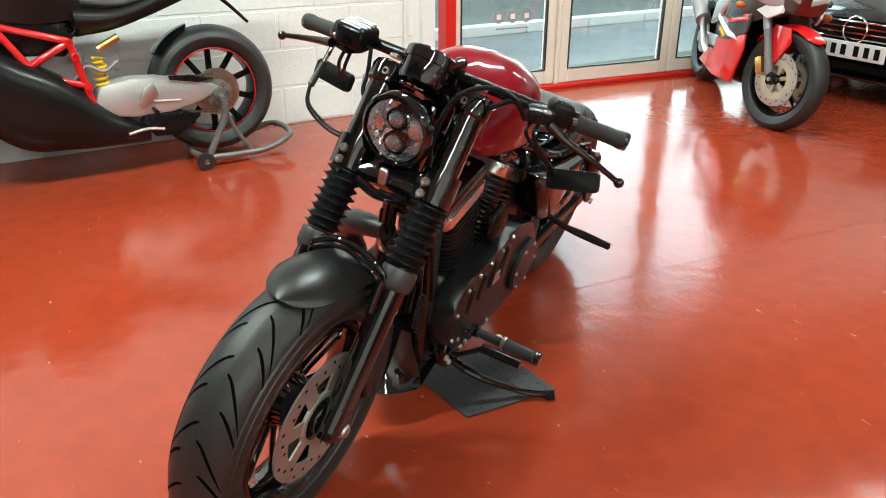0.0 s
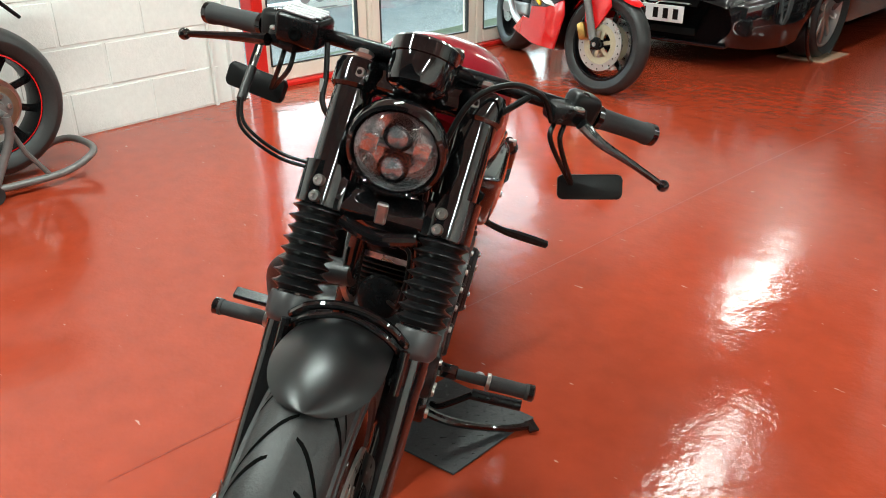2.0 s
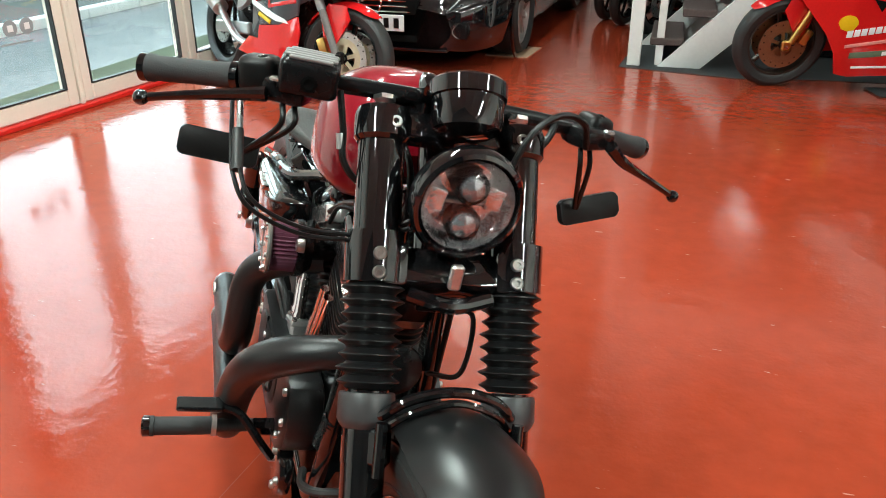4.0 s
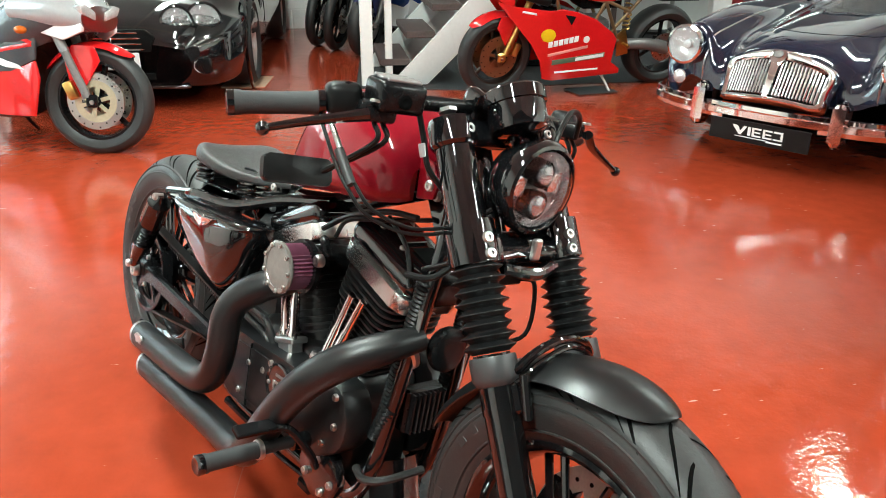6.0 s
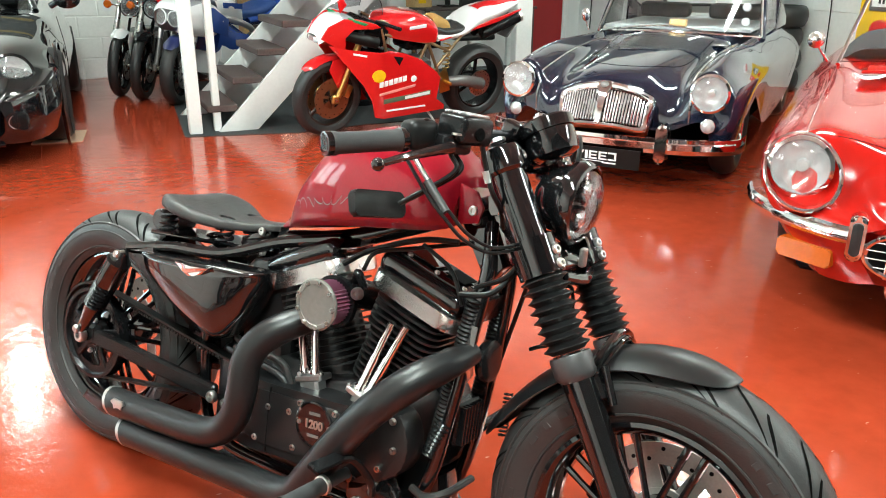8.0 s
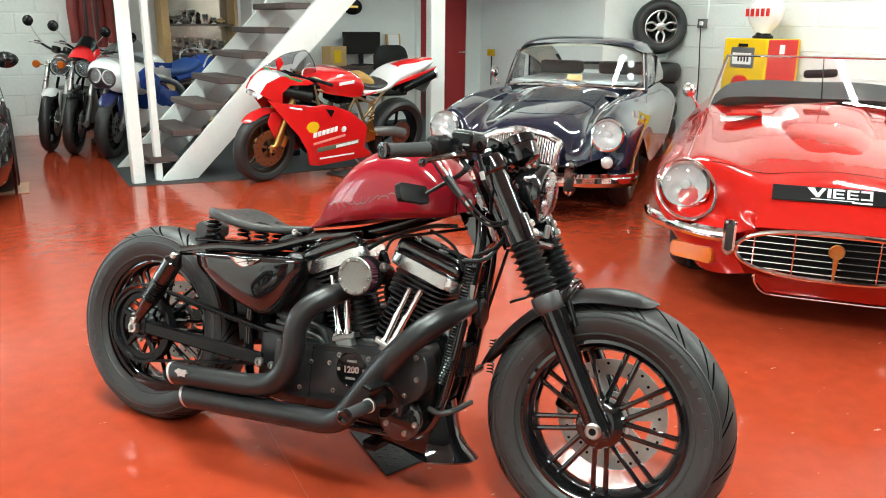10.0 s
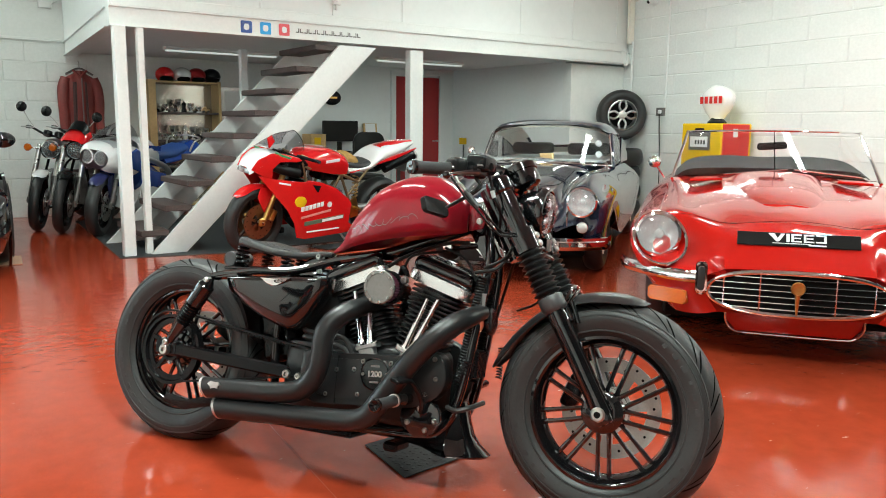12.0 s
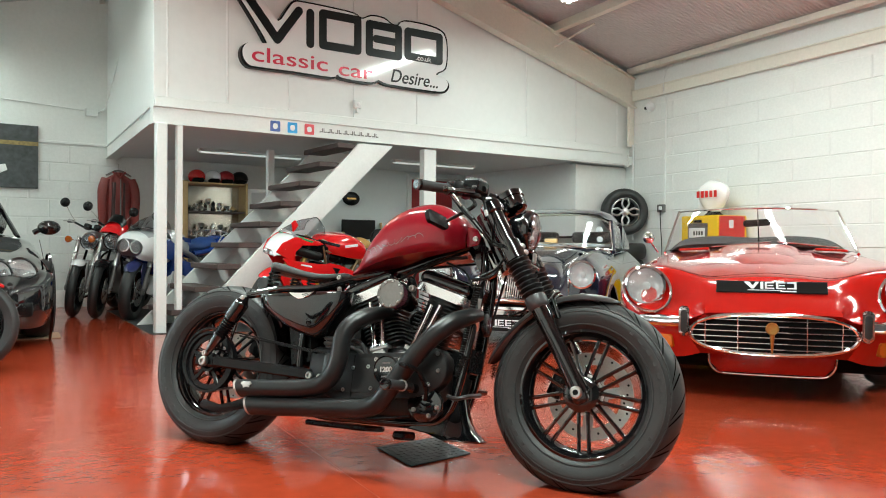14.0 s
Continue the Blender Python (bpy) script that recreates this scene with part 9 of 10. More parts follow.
hull("tail", [(-0.22, [(0, 0.98), (0.04, 0.97), (0.07, 0.945), (0.05, 0.93)]), (0.1, [(0, 0.90), (0.09, 0.89), (0.14, 0.85), (0.1, 0.80)]), (0.42, [(0, 0.80), (0.12, 0.79), (0.165, 0.74), (0.12, 0.69)]), (0.62, [(0, 0.80), (0.13, 0.79), (0.17, 0.73), (0.12, 0.66)])], material("worn_black_plastic", (0.006, 0.0055, 0.006), 0.3, var=0.3, spec=0.35), sbk, "black tail unit")
hull("seat", [(0.15, [(0, 0.905), (0.08, 0.90), (0.12, 0.87), (0.1, 0.84)]), (0.40, [(0, 0.85), (0.11, 0.84), (0.15, 0.80), (0.12, 0.77)]), (0.62, [(0, 0.86), (0.1, 0.85), (0.13, 0.82), (0.1, 0.78)])], M_LEATHER, sbk)
hull("tank", [(0.58, [(0, 0.90), (0.08, 0.89), (0.13, 0.84), (0.13, 0.74)]), (0.80, [(0, 1.03), (0.14, 1.01), (0.20, 0.90), (0.18, 0.74)]), (1.05, [(0, 1.03), (0.13, 1.01), (0.18, 0.92), (0.15, 0.78)])], bpy.data.materials["worn_black_plastic"], sbk)
hull("fairing", [(0.36, [(0, 0.20), (0.10, 0.20), (0.15, 0.18), (0.12, 0.13), (0, 0.11)]), (0.55, [(0, 0.34), (0.14, 0.33), (0.20, 0.26), (0.17, 0.15), (0, 0.11)]), (0.72, [(0, 0.50), (0.17, 0.49), (0.235, 0.38), (0.19, 0.17), (0, 0.12)]), (0.95, [(0, 0.64), (0.20, 0.62), (0.25, 0.48), (0.2, 0.22), (0, 0.16)]), (1.2, [(0, 0.95), (0.2, 0.90), (0.26, 0.72), (0.24, 0.5), (0.15, 0.4)]), (1.45, [(0, 0.95), (0.12, 0.93), (0.18, 0.84), (0.16, 0.74), (0.1, 0.7)])], bpy.data.materials["worn_black_plastic"], sbk, "black fairing")
part("engine", box((0.82, 0, 0.43), (0.44, 0.25, 0.34), bev=0.04, seg=2), M_DARKSTEEL, sbk)
part("airbox", box((0.86, 0, 0.68), (0.46, 0.24, 0.20), pose(0, 0, 0, 0, -12, 0), bev=0.04, seg=2), M_SATIN, sbk, "black airbox under the tank")
part("subframe", tube([(0.66, 0.10, 0.66), (0.45, 0.11, 0.76), (0.15, 0.09, 0.86)], 0.014, 10), M_SATIN, sbk)
part("engine_cover", lathe([(0.070, 0), (0.070, 0.018), (0.062, 0.026), (0.058, 0.020), (0.03, 0.020), (0.026, 0.028), (0.001, 0.028)], (0.70, 0.125, 0.40), (0, 1, 0), 28), M_COLLAR, sbk, "dark clutch cover")
part("alternator_cover", lathe([(0.05, 0), (0.05, 0.02), (0.03, 0.03), (0.001, 0.03)], (0.68, 0.125, 0.38), (0, 1, 0), 24), M_LIDGREY, sbk)
for x, z in ((0.47, 0.50), (0.52, 0.55), (0.60, 0.54), (0.49, 0.38)):
    bolt(sbk, (x, 0.127, z), 0.010, 0.012, (0, 1, 0))
part("oil_line", tube([(0.46, 0.14, 0.54), (0.53, 0.15, 0.50), (0.60, 0.145, 0.53), (0.66, 0.14, 0.47)], 0.009, 8), M_LIDGREY, sbk)
part("footrest_hanger", plate([(0.30, 0.37), (0.38, 0.30), (0.40, 0.33), (0.37, 0.40), (0.32, 0.43)], 0.16, 0.172, 0.003), M_ALLOY, sbk)
part("shift_lever", tube([(0.30, 0.19, 0.20), (0.38, 0.19, 0.21), (0.47, 0.19, 0.195)], 0.008, 8), M_ALLOY, sbk)
part("peg", cyl((0.335, 0.17, 0.30), (0.335, 0.25, 0.30), 0.011), M_SATIN, sbk)
part("belly_pan", plate([(0.10, 0.235), (0.20, 0.27), (0.36, 0.275), (0.40, 0.24), (0.34, 0.155), (0.22, 0.15)], 0.10, 0.155, 0.01), M_SATIN, sbk)
part("plate_hanger", tube([(-0.02, 0.03, 0.84), (-0.12, 0.03, 0.76), (-0.22, 0.03, 0.66)], [0.012, 0.010, 0.008], 8), M_SATIN, sbk)
fwb = new("front_wheel")
fwb.parent = sbk
fwb.matrix_basis = pose(1.43, 0, 0.30)
moto_wheel(fwb, 0.30, 0.12, 0.215, M_SATIN, 10, 0.16, (-0.06, 0.06), M_STEEL)
part("fork", add_cyl(cyl((1.43, -0.1, 0.30), (1.2, -0.1, 0.85), 0.026), (1.43, 0.1, 0.30), (1.2, 0.1, 0.85), 0.026), M_GOLD, sbk)

ps = thing("paddock_stand", pose(-2.775, -4.875, 0, 0, 0, -90), "grey tubular steel paddock stand holding a rear wheel", "stand")
psb = BM()
add_tube(psb, [(-0.105, 0.255, 0.335), (-0.095, 0.255, 0.24), (0.0, 0.255, 0.06), (0.0, 0.26, 0.045)], 0.018, 12)
add_tube(psb, [(0.02, 0.255, 0.05), (-0.15, 0.255, 0.045), (-0.30, 0.25, 0.05), (-0.42, 0.23, 0.085), (-0.47, 0.15, 0.10), (-0.47, -0.02, 0.10), (-0.42, -0.10, 0.085), (-0.30, -0.12, 0.05), (0.02, -0.12, 0.045)], 0.016, 12)
add_tube(psb, [(-0.10, 0.245, 0.30), (-0.15, 0.248, 0.17), (-0.22, 0.25, 0.06)], 0.011, 10, smooth=False)
add_tube(psb, [(0.02, 0.255, 0.05), (0.05, 0.1, 0.05), (0.02, -0.12, 0.045)], 0.015, 10)
add_cyl(psb, (-0.106, 0.26, 0.335), (-0.108, 0.13, 0.345), 0.014)
part("stand_frame", psb, M_DARKSTEEL, ps)
part("stand_wheel", lathe([(0.012, -0.016), (0.042, -0.016), (0.044, 0.0), (0.042, 0.016), (0.012, 0.016)], (0.03, 0.295, 0.044), (0, 1, 0), 24), M_RUBBER, ps)
part("wheel_cap", lathe([(0.014, 0), (0.012, 0.008), (0.001, 0.009)], (0.03, 0.311, 0.044), (0, 1, 0), 16), M_STEEL, ps)


# ---- fittings and clutter ----
# lit tubes under the roof
for tx, ty, tz in TUBES:
    t = thing("tube_light_fitting", pose(tx, ty, tz), "white twin tube light fitting hung under the roof, lit", "light", "roof lights")
    part("tray", box((0, 0, 0.0), (0.14, 1.8, 0.05), bev=0.008), M_BOARD, t)
    for s in (-1, 1):
        part("tube", cyl((0.035 * s, -0.86, -0.042), (0.035 * s, 0.86, -0.042), 0.014, seg=12), M_TUBE, t, "lit fluorescent tube")
    for sy in (-0.7, 0.7):
        part("hanger", cyl((0, sy, 0.02), (0, sy, max(0.05, roof_at(tx, ty + sy) + 0.14 - tz)), 0.004, seg=6), M_STEEL, t)

# dark matting under the mezzanine
structure("floor_matting", plate([(-0.07, -0.16), (0.75, -0.34), (1.3, -0.24), (5.4, -0.05), (5.4, 2.75), (0.12, 2.75), (0.03, 1.25)], 0.0, 0.004, plane="xy"), M_MAT, "dark grey rubber floor matting under the mezzanine", "matting")
sm = thing("stand_plate", pose(-0.178, -4.755, 0.0, 0, 0, -2), "square black rubber mat under the side stand", "mat")
part("sheet", plate([(-0.145, -0.165), (0.135, -0.13), (0.145, 0.155), (-0.13, 0.13)], 0.0015, 0.007, 0.002, "xy"), material("black_rubber_mat", (0.03, 0.03, 0.032), 0.6, var=0.4, scale=40, bump=0.4, bscale=120), sm)
dots = BM()
for i in range(9):
    for j in range(9):
        add_box(dots, (-0.115 + 0.029 * i + 0.001 * j, -0.125 + 0.029 * j + 0.003 * i, 0.0076), (0.017, 0.007, 0.0014), pose(0, 0, 0, 0, 0, 45 if (i + j) % 2 else -45))
tagged(part("tread_pattern", dots, bpy.data.materials["black_rubber_mat"], sm), kind="stuff")

# the shop sign: cut-out board with plain letter-like shapes and the words below
sg = thing("shop_sign", FRONT @ pose(1.985, -0.004, 2.866), "white cut-out shop sign with a thick dark edge", "sign")
outline = [(x, z) for x, z in spline([(-1.30, 0.38), (-1.17, 0.40), (-1.02, 0.355), (-0.925, 0.24), (-0.83, 0.135), (-0.73, 0.27), (-0.66, 0.36), (-0.55, 0.375), (-0.28, 0.375), (0.02, 0.365), (0.125, 0.325), (0.24, 0.375), (0.40, 0.375), (0.50, 0.325), (0.585, 0.33), (0.66, 0.39), (0.95, 0.395), (1.14, 0.365), (1.225, 0.29), (1.245, 0.10), (1.22, -0.07), (1.12, -0.135), (1.10, -0.165), (1.21, -0.18), (1.265, -0.25), (1.23, -0.325), (1.14, -0.357), (0.80, -0.36), (0.44, -0.352), (0.335, -0.325), (0.23, -0.365), (-0.10, -0.358), (-0.17, -0.330), (-0.24, -0.366), (-0.65, -0.362), (-1.02, -0.366), (-1.14, -0.355), (-1.20, -0.27), (-1.185, -0.17), (-1.10, -0.12), (-0.97, -0.118), (-0.96, -0.09), (-1.05, 0.05), (-1.20, 0.26), (-1.30, 0.38)], 3)][:-1]
part("edge", plate(outline, -0.03, 0.032), M_SATIN, sg, "dark sign edge")
part("face", plate([(0.02 + (x - 0.02) * 0.982, 0.01 + (z - 0.01) * 0.95) for x, z in outline], -0.038, -0.028), material("white_sign_face", (0.80, 0.80, 0.80), 0.08, var=0.02, coat=0.5), sg, "glossy white sign face")


def flat_stroke(pts, w):
    """A flat band of width w along a line, with rounded ends."""
    b = BM()
    for p, q in zip(pts, pts[1:]):
        p, q = Vector(p), Vector(q)
        a = math.atan2(q.y - p.y, q.x - p.x)
        rim = [(q.x + w / 2 * math.cos(a + u), q.y + w / 2 * math.sin(a + u)) for u in np.linspace(-math.pi / 2, math.pi / 2, 7)]
        rim += [(p.x - w / 2 * math.cos(a + u), p.y - w / 2 * math.sin(a + u)) for u in np.linspace(-math.pi / 2, math.pi / 2, 7)]
        lift = 0.0004 * len(b.faces) / 16
        add_plate(b, rim, -0.044 - lift, -0.037)
    return b


for pts in ([(-1.13, 0.31), (-0.83, -0.055), (-0.60, 0.265)], [(-0.475, 0.265), (-0.475, -0.045)]):
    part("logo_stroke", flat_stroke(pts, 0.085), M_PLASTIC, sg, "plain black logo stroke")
for x0, x1, z0, z1, mid in ((-0.335, 0.07, -0.035, 0.285, None), (0.21, 0.575, -0.025, 0.27, 0.125), (0.695, 1.12, 0.0, 0.27, None)):
    part("logo_block", flat_stroke([(x1, z0), (x0, z0), (x0, z1), (x1, z1), (x1, z0)], 0.085), M_PLASTIC, sg, "plain black logo block")
    if mid:
        part("logo_stroke", flat_stroke([(x0 + 0.08, mid), (x1 - 0.02, mid)], 0.08), M_PLASTIC, sg)
M_CRIMSON = material("crimson_print", (0.55, 0.01, 0.05), 0.3)
wide = Matrix.Diagonal((1.62, 1, 1, 1))
text_part("word", "classic", 0.205, pose(-0.685, -0.039, -0.235, 90, 0, 0) @ wide, M_CRIMSON, sg, 0.003, 0.001)
text_part("word", "car", 0.205, pose(0.045, -0.039, -0.255, 90, 0, 0) @ wide, M_CRIMSON, sg, 0.003, 0.001)
slanted = text_part("word", "Desire...", 0.20, pose(0.80, -0.039, -0.245, 90, 0, 0), M_PLASTIC, sg, 0.003, 0.001)
slanted.data.transform(Matrix(((0.95, 0.25, 0, 0), (0, 1, 0, 0), (0, 0, 1, 0), (0, 0, 0, 1))))
text_part("word", ".co.uk", 0.085, pose(0.90, -0.0475, -0.004, 90, 0, 0), M_PAPER, sg, 0.001, 0.0)

for x, m, lab in ((1.145, M_BLUE, "dark blue square sticker on the beam"), (1.328, material("sky_print", (0.04, 0.35, 0.75), 0.4), "light blue square sticker on the beam"), (1.512, material("coral_print", (0.70, 0.08, 0.10), 0.4), "red square sticker on the beam")):
    s = thing("beam_sticker", FRONT @ pose(x, -0.0215, 1.962), lab, "sticker", "beam stickers")
    part("square", plate(rounded(0.105, 0.105, 0.012), -0.002, 0.001), m, s)
    part("mark", plate(rounded(0.05, 0.055, 0.02), -0.0035, -0.002), M_PAPER, s)
s = thing("beam_lettering", FRONT @ pose(1.975, -0.0215, 1.950), "line of thin grey lettering on the beam", "sticker")
b = BM()
for i in range(16):
    add_box(b, (-0.33 + 0.044 * i, 0, 0.0), (0.034, 0.003, 0.010))
    add_box(b, (-0.33 + 0.044 * i - (0.013 if i % 2 else -0.013), 0, 0.018), (0.008, 0.003, 0.035))
tagged(part("letter_bar", b, M_DARKSTEEL, s), kind="stuff")
s = thing("alarm_box", FRONT @ pose(2.075, 0.0, 2.25), "small white alarm sensor on a stalk", "sensor")
part("case", add_box(box((0, 0, 0.03), (0.09, 0.05, 0.09), bev=0.012, seg=2), (0, 0, -0.03), (0.02, 0.03, 0.06)), M_BOARD, s)
part("eye", ball((0, -0.026, 0.03), (0.022, 0.01, 0.022)), M_PAPER, s)

# right wall: camera dome, conduit, socket
s = thing("security_camera", SKEW @ pose(-0.005, -0.36, 2.665), "white dome security camera on the block wall", "camera")
part("dome", lathe([(0.06, 0), (0.062, 0.03), (0.05, 0.05), (0.045, 0.075), (0.02, 0.095), (0.001, 0.098)], (0, 0, 0), (-1, 0, 0), 28), M_BOARD, s)
part("lens_eye", ball((-0.085, 0.02, -0.02), 0.022), M_BLACK, s)
structure("conduit", add_tube(box((-0.012, -0.62, 2.06), (0.026, 0.036, 1.38), bev=0.004), [(-0.02, -0.62, 2.74), (-0.055, -0.63, 2.86), (-0.06, -0.65, 3.02), (-0.08, -0.74, 3.14), (-0.10, -0.80, 3.16)], 0.007, 8, 4), M_WOODWHITE, "white trunking and cable up the block wall", "pipe").matrix_world = SKEW
structure("downpipe", tube([(-0.04, -0.035, 0.9), (-0.04, -0.035, 2.2)], 0.016, 10), M_WOODWHITE, "white pipe in the corner of the wall", "pipe").matrix_world = SKEW
structure("beam_bracket", add_tube(box((6.17, -0.055, 1.965), (0.10, 0.012, 0.155), bev=0.004), [(6.22, -0.07, 2.03), (6.235, -0.085, 1.92), (6.20, -0.08, 1.87), (6.16, -0.07, 1.88)], 0.012, 8), M_WOODWHITE, "white bracket and cable loop at the beam end", "bracket").matrix_world = FRONT
s = thing("wall_socket", SKEW @ pose(-0.004, -0.575, 1.315), "grey metal switched wall socket with a plug", "socket")
part("box", box((-0.02, 0, 0), (0.045, 0.12, 0.10), bev=0.005), M_DARKSTEEL, s)
part("plug", box((-0.055, -0.02, 0.0), (0.03, 0.045, 0.045), bev=0.006), M_PAPER, s)
part("flex", tube([(-0.06, -0.02, -0.02), (-0.05, -0.02, -0.2), (-0.03, -0.03, -0.6), (-0.03, -0.05, -1.2)], 0.006, 8), M_PLASTIC, s)

# stacked tyres with an alloy wheel on top
stack = thing("tyre_stack", pose(6.0, 0.0, 0), "stack of four black tyres topped by a silver alloy wheel", "tyres")
for i in range(4):
    sec = tyre_section(0.31, 0.21, 0.19)
    part("tyre", lathe([(r, h) for r, h in sec], (0.01 * (i % 2), 0.012 * (i % 3 - 1), 0.11 + 0.215 * i), (0, 0, 1), 48, cap=False), M_RUBBER, stack)
t = new("wheel")
t.parent = stack
t.matrix_basis = pose(0.03, -0.02, 1.275, 0, 0, -34)
sec = tyre_section(0.315, 0.20, 0.185)
part("tyre", lathe(sec, (0, 0, 0), (0, 1, 0), 56, cap=False), M_RUBBER, t)
part("rim", lathe([(0.19, -0.075), (0.178, -0.08), (0.172, -0.06), (0.16, -0.03), (0.16, 0.05), (0.19, 0.07)], (0, 0, 0), (0, 1, 0), 48, cap=False), M_ALLOY, t)
sp = part("spoke", add_tube(add_tube(BM(), [(0.0, -0.05, 0.03), (0.045, -0.065, 0.10), (0.03, -0.07, 0.17)], 0.014, 8), [(0.0, -0.05, 0.03), (-0.045, -0.065, 0.10), (-0.03, -0.07, 0.17)], 0.014, 8), M_ALLOY, t)
for i in range(1, 4):
    twin(sp, pose(0, 0, 0, 0, 90 * i, 0))
part("hub", lathe([(0.05, -0.03), (0.05, -0.07), (0.03, -0.078), (0.001, -0.078)], (0, 0, 0), (0, 1, 0), 24), M_ALLOY, t)
part("well", lathe([(0.16, -0.01), (0.001, -0.01)], (0, 0, 0), (0, 1, 0), 32, cap=False), M_DARK, t)

# old petrol pump cabinet with a white shell-shaped globe
p = thing("petrol_pump", SKEW @ pose(-0.28, -1.71, 0, 0, 0, -90), "yellow vintage petrol pump with red side and white globe", "petrol pump")
part("cabinet", box((0, 0, 0.585), (0.56, 0.46, 1.17), bev=0.012), M_YELLOW, p, "yellow cabinet")
part("cabinet_side", box((0.279, -0.012, 0.585), (0.014, 0.40, 1.155), bev=0.005), M_REDPAINT, p, "red side panel")
d = part("dial_window", box((-0.02, -0.232, 0.985), (0.30, 0.012, 0.20), bev=0.004), M_DARKSTEEL, p)
part("dial", box((-0.02, -0.24, 0.975), (0.24, 0.006, 0.11)), M_PAPER, d)
for i in range(4):
    part("dial_bar", box((-0.06 + 0.04 * i, -0.244, 0.970), (0.022, 0.003, 0.045)), M_PLASTIC, d)
part("maker_bar", box((-0.02, -0.233, 1.105), (0.12, 0.006, 0.03)), M_PLASTIC, p)
part("pump_emblem", plate([(-0.02 + 0.11 * math.cos(a), 0.73 + 0.085 * math.sin(a)) for a in np.linspace(-0.1, math.pi + 0.1, 13)] + [(-0.08, 0.66), (0.04, 0.66)], -0.242, -0.23, 0.002), M_SCARLET, p, "red fan-shaped emblem")
part("label", box((0.288, -0.03, 1.07), (0.006, 0.07, 0.09), bev=0.002), M_PAPER, p)
part("globe_base", lathe([(0.10, 0), (0.10, 0.02), (0.075, 0.04), (0.07, 0.07)], (0, 0, 1.17), (0, 0, 1), 28), M_SATIN, p)
gb = BM()
rings = []
for v, w in ((0.0, 0.085), (0.08, 0.10), (0.2, 0.15), (0.4, 0.195), (0.6, 0.215), (0.75, 0.20), (0.87, 0.155), (0.95, 0.10), (1.0, 0.03)):
    ring = []
    for i in range(56):
        a = 2 * math.pi * i / 56
        rib = 1 + 0.05 * abs(math.sin(a * 7)) * v
        ring.append(Vector((w * rib * math.cos(a), 0.11 * math.sin(a) * (0.4 + 0.6 * w / 0.215), 1.22 + 0.36 * v)))
    rings.append(ring)
add_rings(gb, rings)
globe = part("globe", gb, material("milk_glass", (0.82, 0.80, 0.78), 0.25, var=0.04), p, "white ribbed glass globe")
for i in range(5):
    part("globe_bar", box((-0.13 + 0.065 * i, -0.112, 1.42), (0.034, 0.012, 0.075)), M_REDPAINT, globe)

# back wall: leather jacket, painting, cable, junction box
def jacket():
    rings = []
    for z, w, dpt, ox in ((0.0, 0.20, 0.055, 0), (0.12, 0.215, 0.065, 0), (0.30, 0.215, 0.07, 0), (0.48, 0.22, 0.075, 0), (0.60, 0.23, 0.075, 0), (0.66, 0.20, 0.065, 0), (0.70, 0.10, 0.05, 0), (0.735, 0.065, 0.045, 0)):
        rings.append([Vector((ox + w * math.cos(a) * (1 + 0.03 * math.sin(9 * a + z * 20)), dpt * math.sin(a) * (1 + 0.18 * math.sin(7 * a + z * 9)), z)) for a in np.linspace(0, 2 * math.pi, 37)[:-1]])
    return add_rings(BM(), rings)


M_OXBLOOD = material("oxblood_leather", (0.19, 0.022, 0.018), 0.42, var=0.35, scale=22, bump=0.6, bscale=60)
j = thing("leather_jacket", pose(0.36, 3.31, 0.98), "dark red leather jacket on a wall hanger", "jacket")
part("body", jacket(), M_OXBLOOD, j).scale = (0.72, 0.95, 1.0)
for s in (-1, 1):
    part("sleeve", tube([(0.145 * s, 0.0, 0.645), (0.185 * s, -0.012, 0.52), (0.200 * s, -0.035, 0.36), (0.192 * s, -0.028, 0.22), (0.198 * s, -0.04, 0.05)], [0.062, 0.064, 0.055, 0.057, 0.046], 14), M_OXBLOOD, j)
part("collar", tube([(-0.075, -0.035, 0.735), (-0.04, -0.055, 0.70), (0.0, -0.065, 0.66), (0.04, -0.055, 0.70), (0.075, -0.035, 0.735)], 0.014, 8), M_OXBLOOD, j)
for fx, fw in ((-0.075, 0.022), (0.055, 0.014)):
    part("panel_stripe", tube([(fx * 1.1, -0.068, 0.03), (fx, -0.074, 0.30), (fx * 0.9, -0.072, 0.60)], fw, 8), material("dark_leather", (0.045, 0.012, 0.011), 0.45, var=0.3, bump=0.5, bscale=60), j, "dark leather stripe")
part("zip", box((0.01, -0.078, 0.34), (0.012, 0.012, 0.62)), M_DARKSTEEL, j)
part("hanger", tube([(-0.15, 0, 0.69), (0, 0, 0.76), (0.15, 0, 0.69)], 0.012, 8), M_DARKSTEEL, j)
part("hook", tube([(0, 0, 0.76), (0.0, 0.0, 0.83), (0.0, 0.07, 0.85)], 0.006, 8), M_STEEL, j)
pt = thing("painting", pose(-0.95, BY - 0.03, 1.85), "unframed dark canvas painting of a moor at dusk", "painting")
part("canvas", box((0, 0, 0), (0.80, 0.03, 0.76), bev=0.004), material("dusk_canvas", (0.10, 0.11, 0.12), 0.6, var=0.6, scale=5, col2=(0.03, 0.035, 0.03)), pt)
part("light_band", box((0.05, -0.017, 0.16), (0.70, 0.004, 0.05)), material("ochre_canvas", (0.30, 0.22, 0.08), 0.6, var=0.5, scale=8), pt)
part("pale_shape", plate([(-0.02, -0.22), (0.07, -0.17), (0.05, -0.10), (-0.08, -0.12)], -0.02, -0.015), M_PAPER, pt)
s = thing("junction_box", pose(0.05, BY - 0.03, 2.46), "white junction box with surface cables", "junction box")
part("case", box((0, 0, 0), (0.14, 0.06, 0.10), bev=0.006), M_WOODWHITE, s)
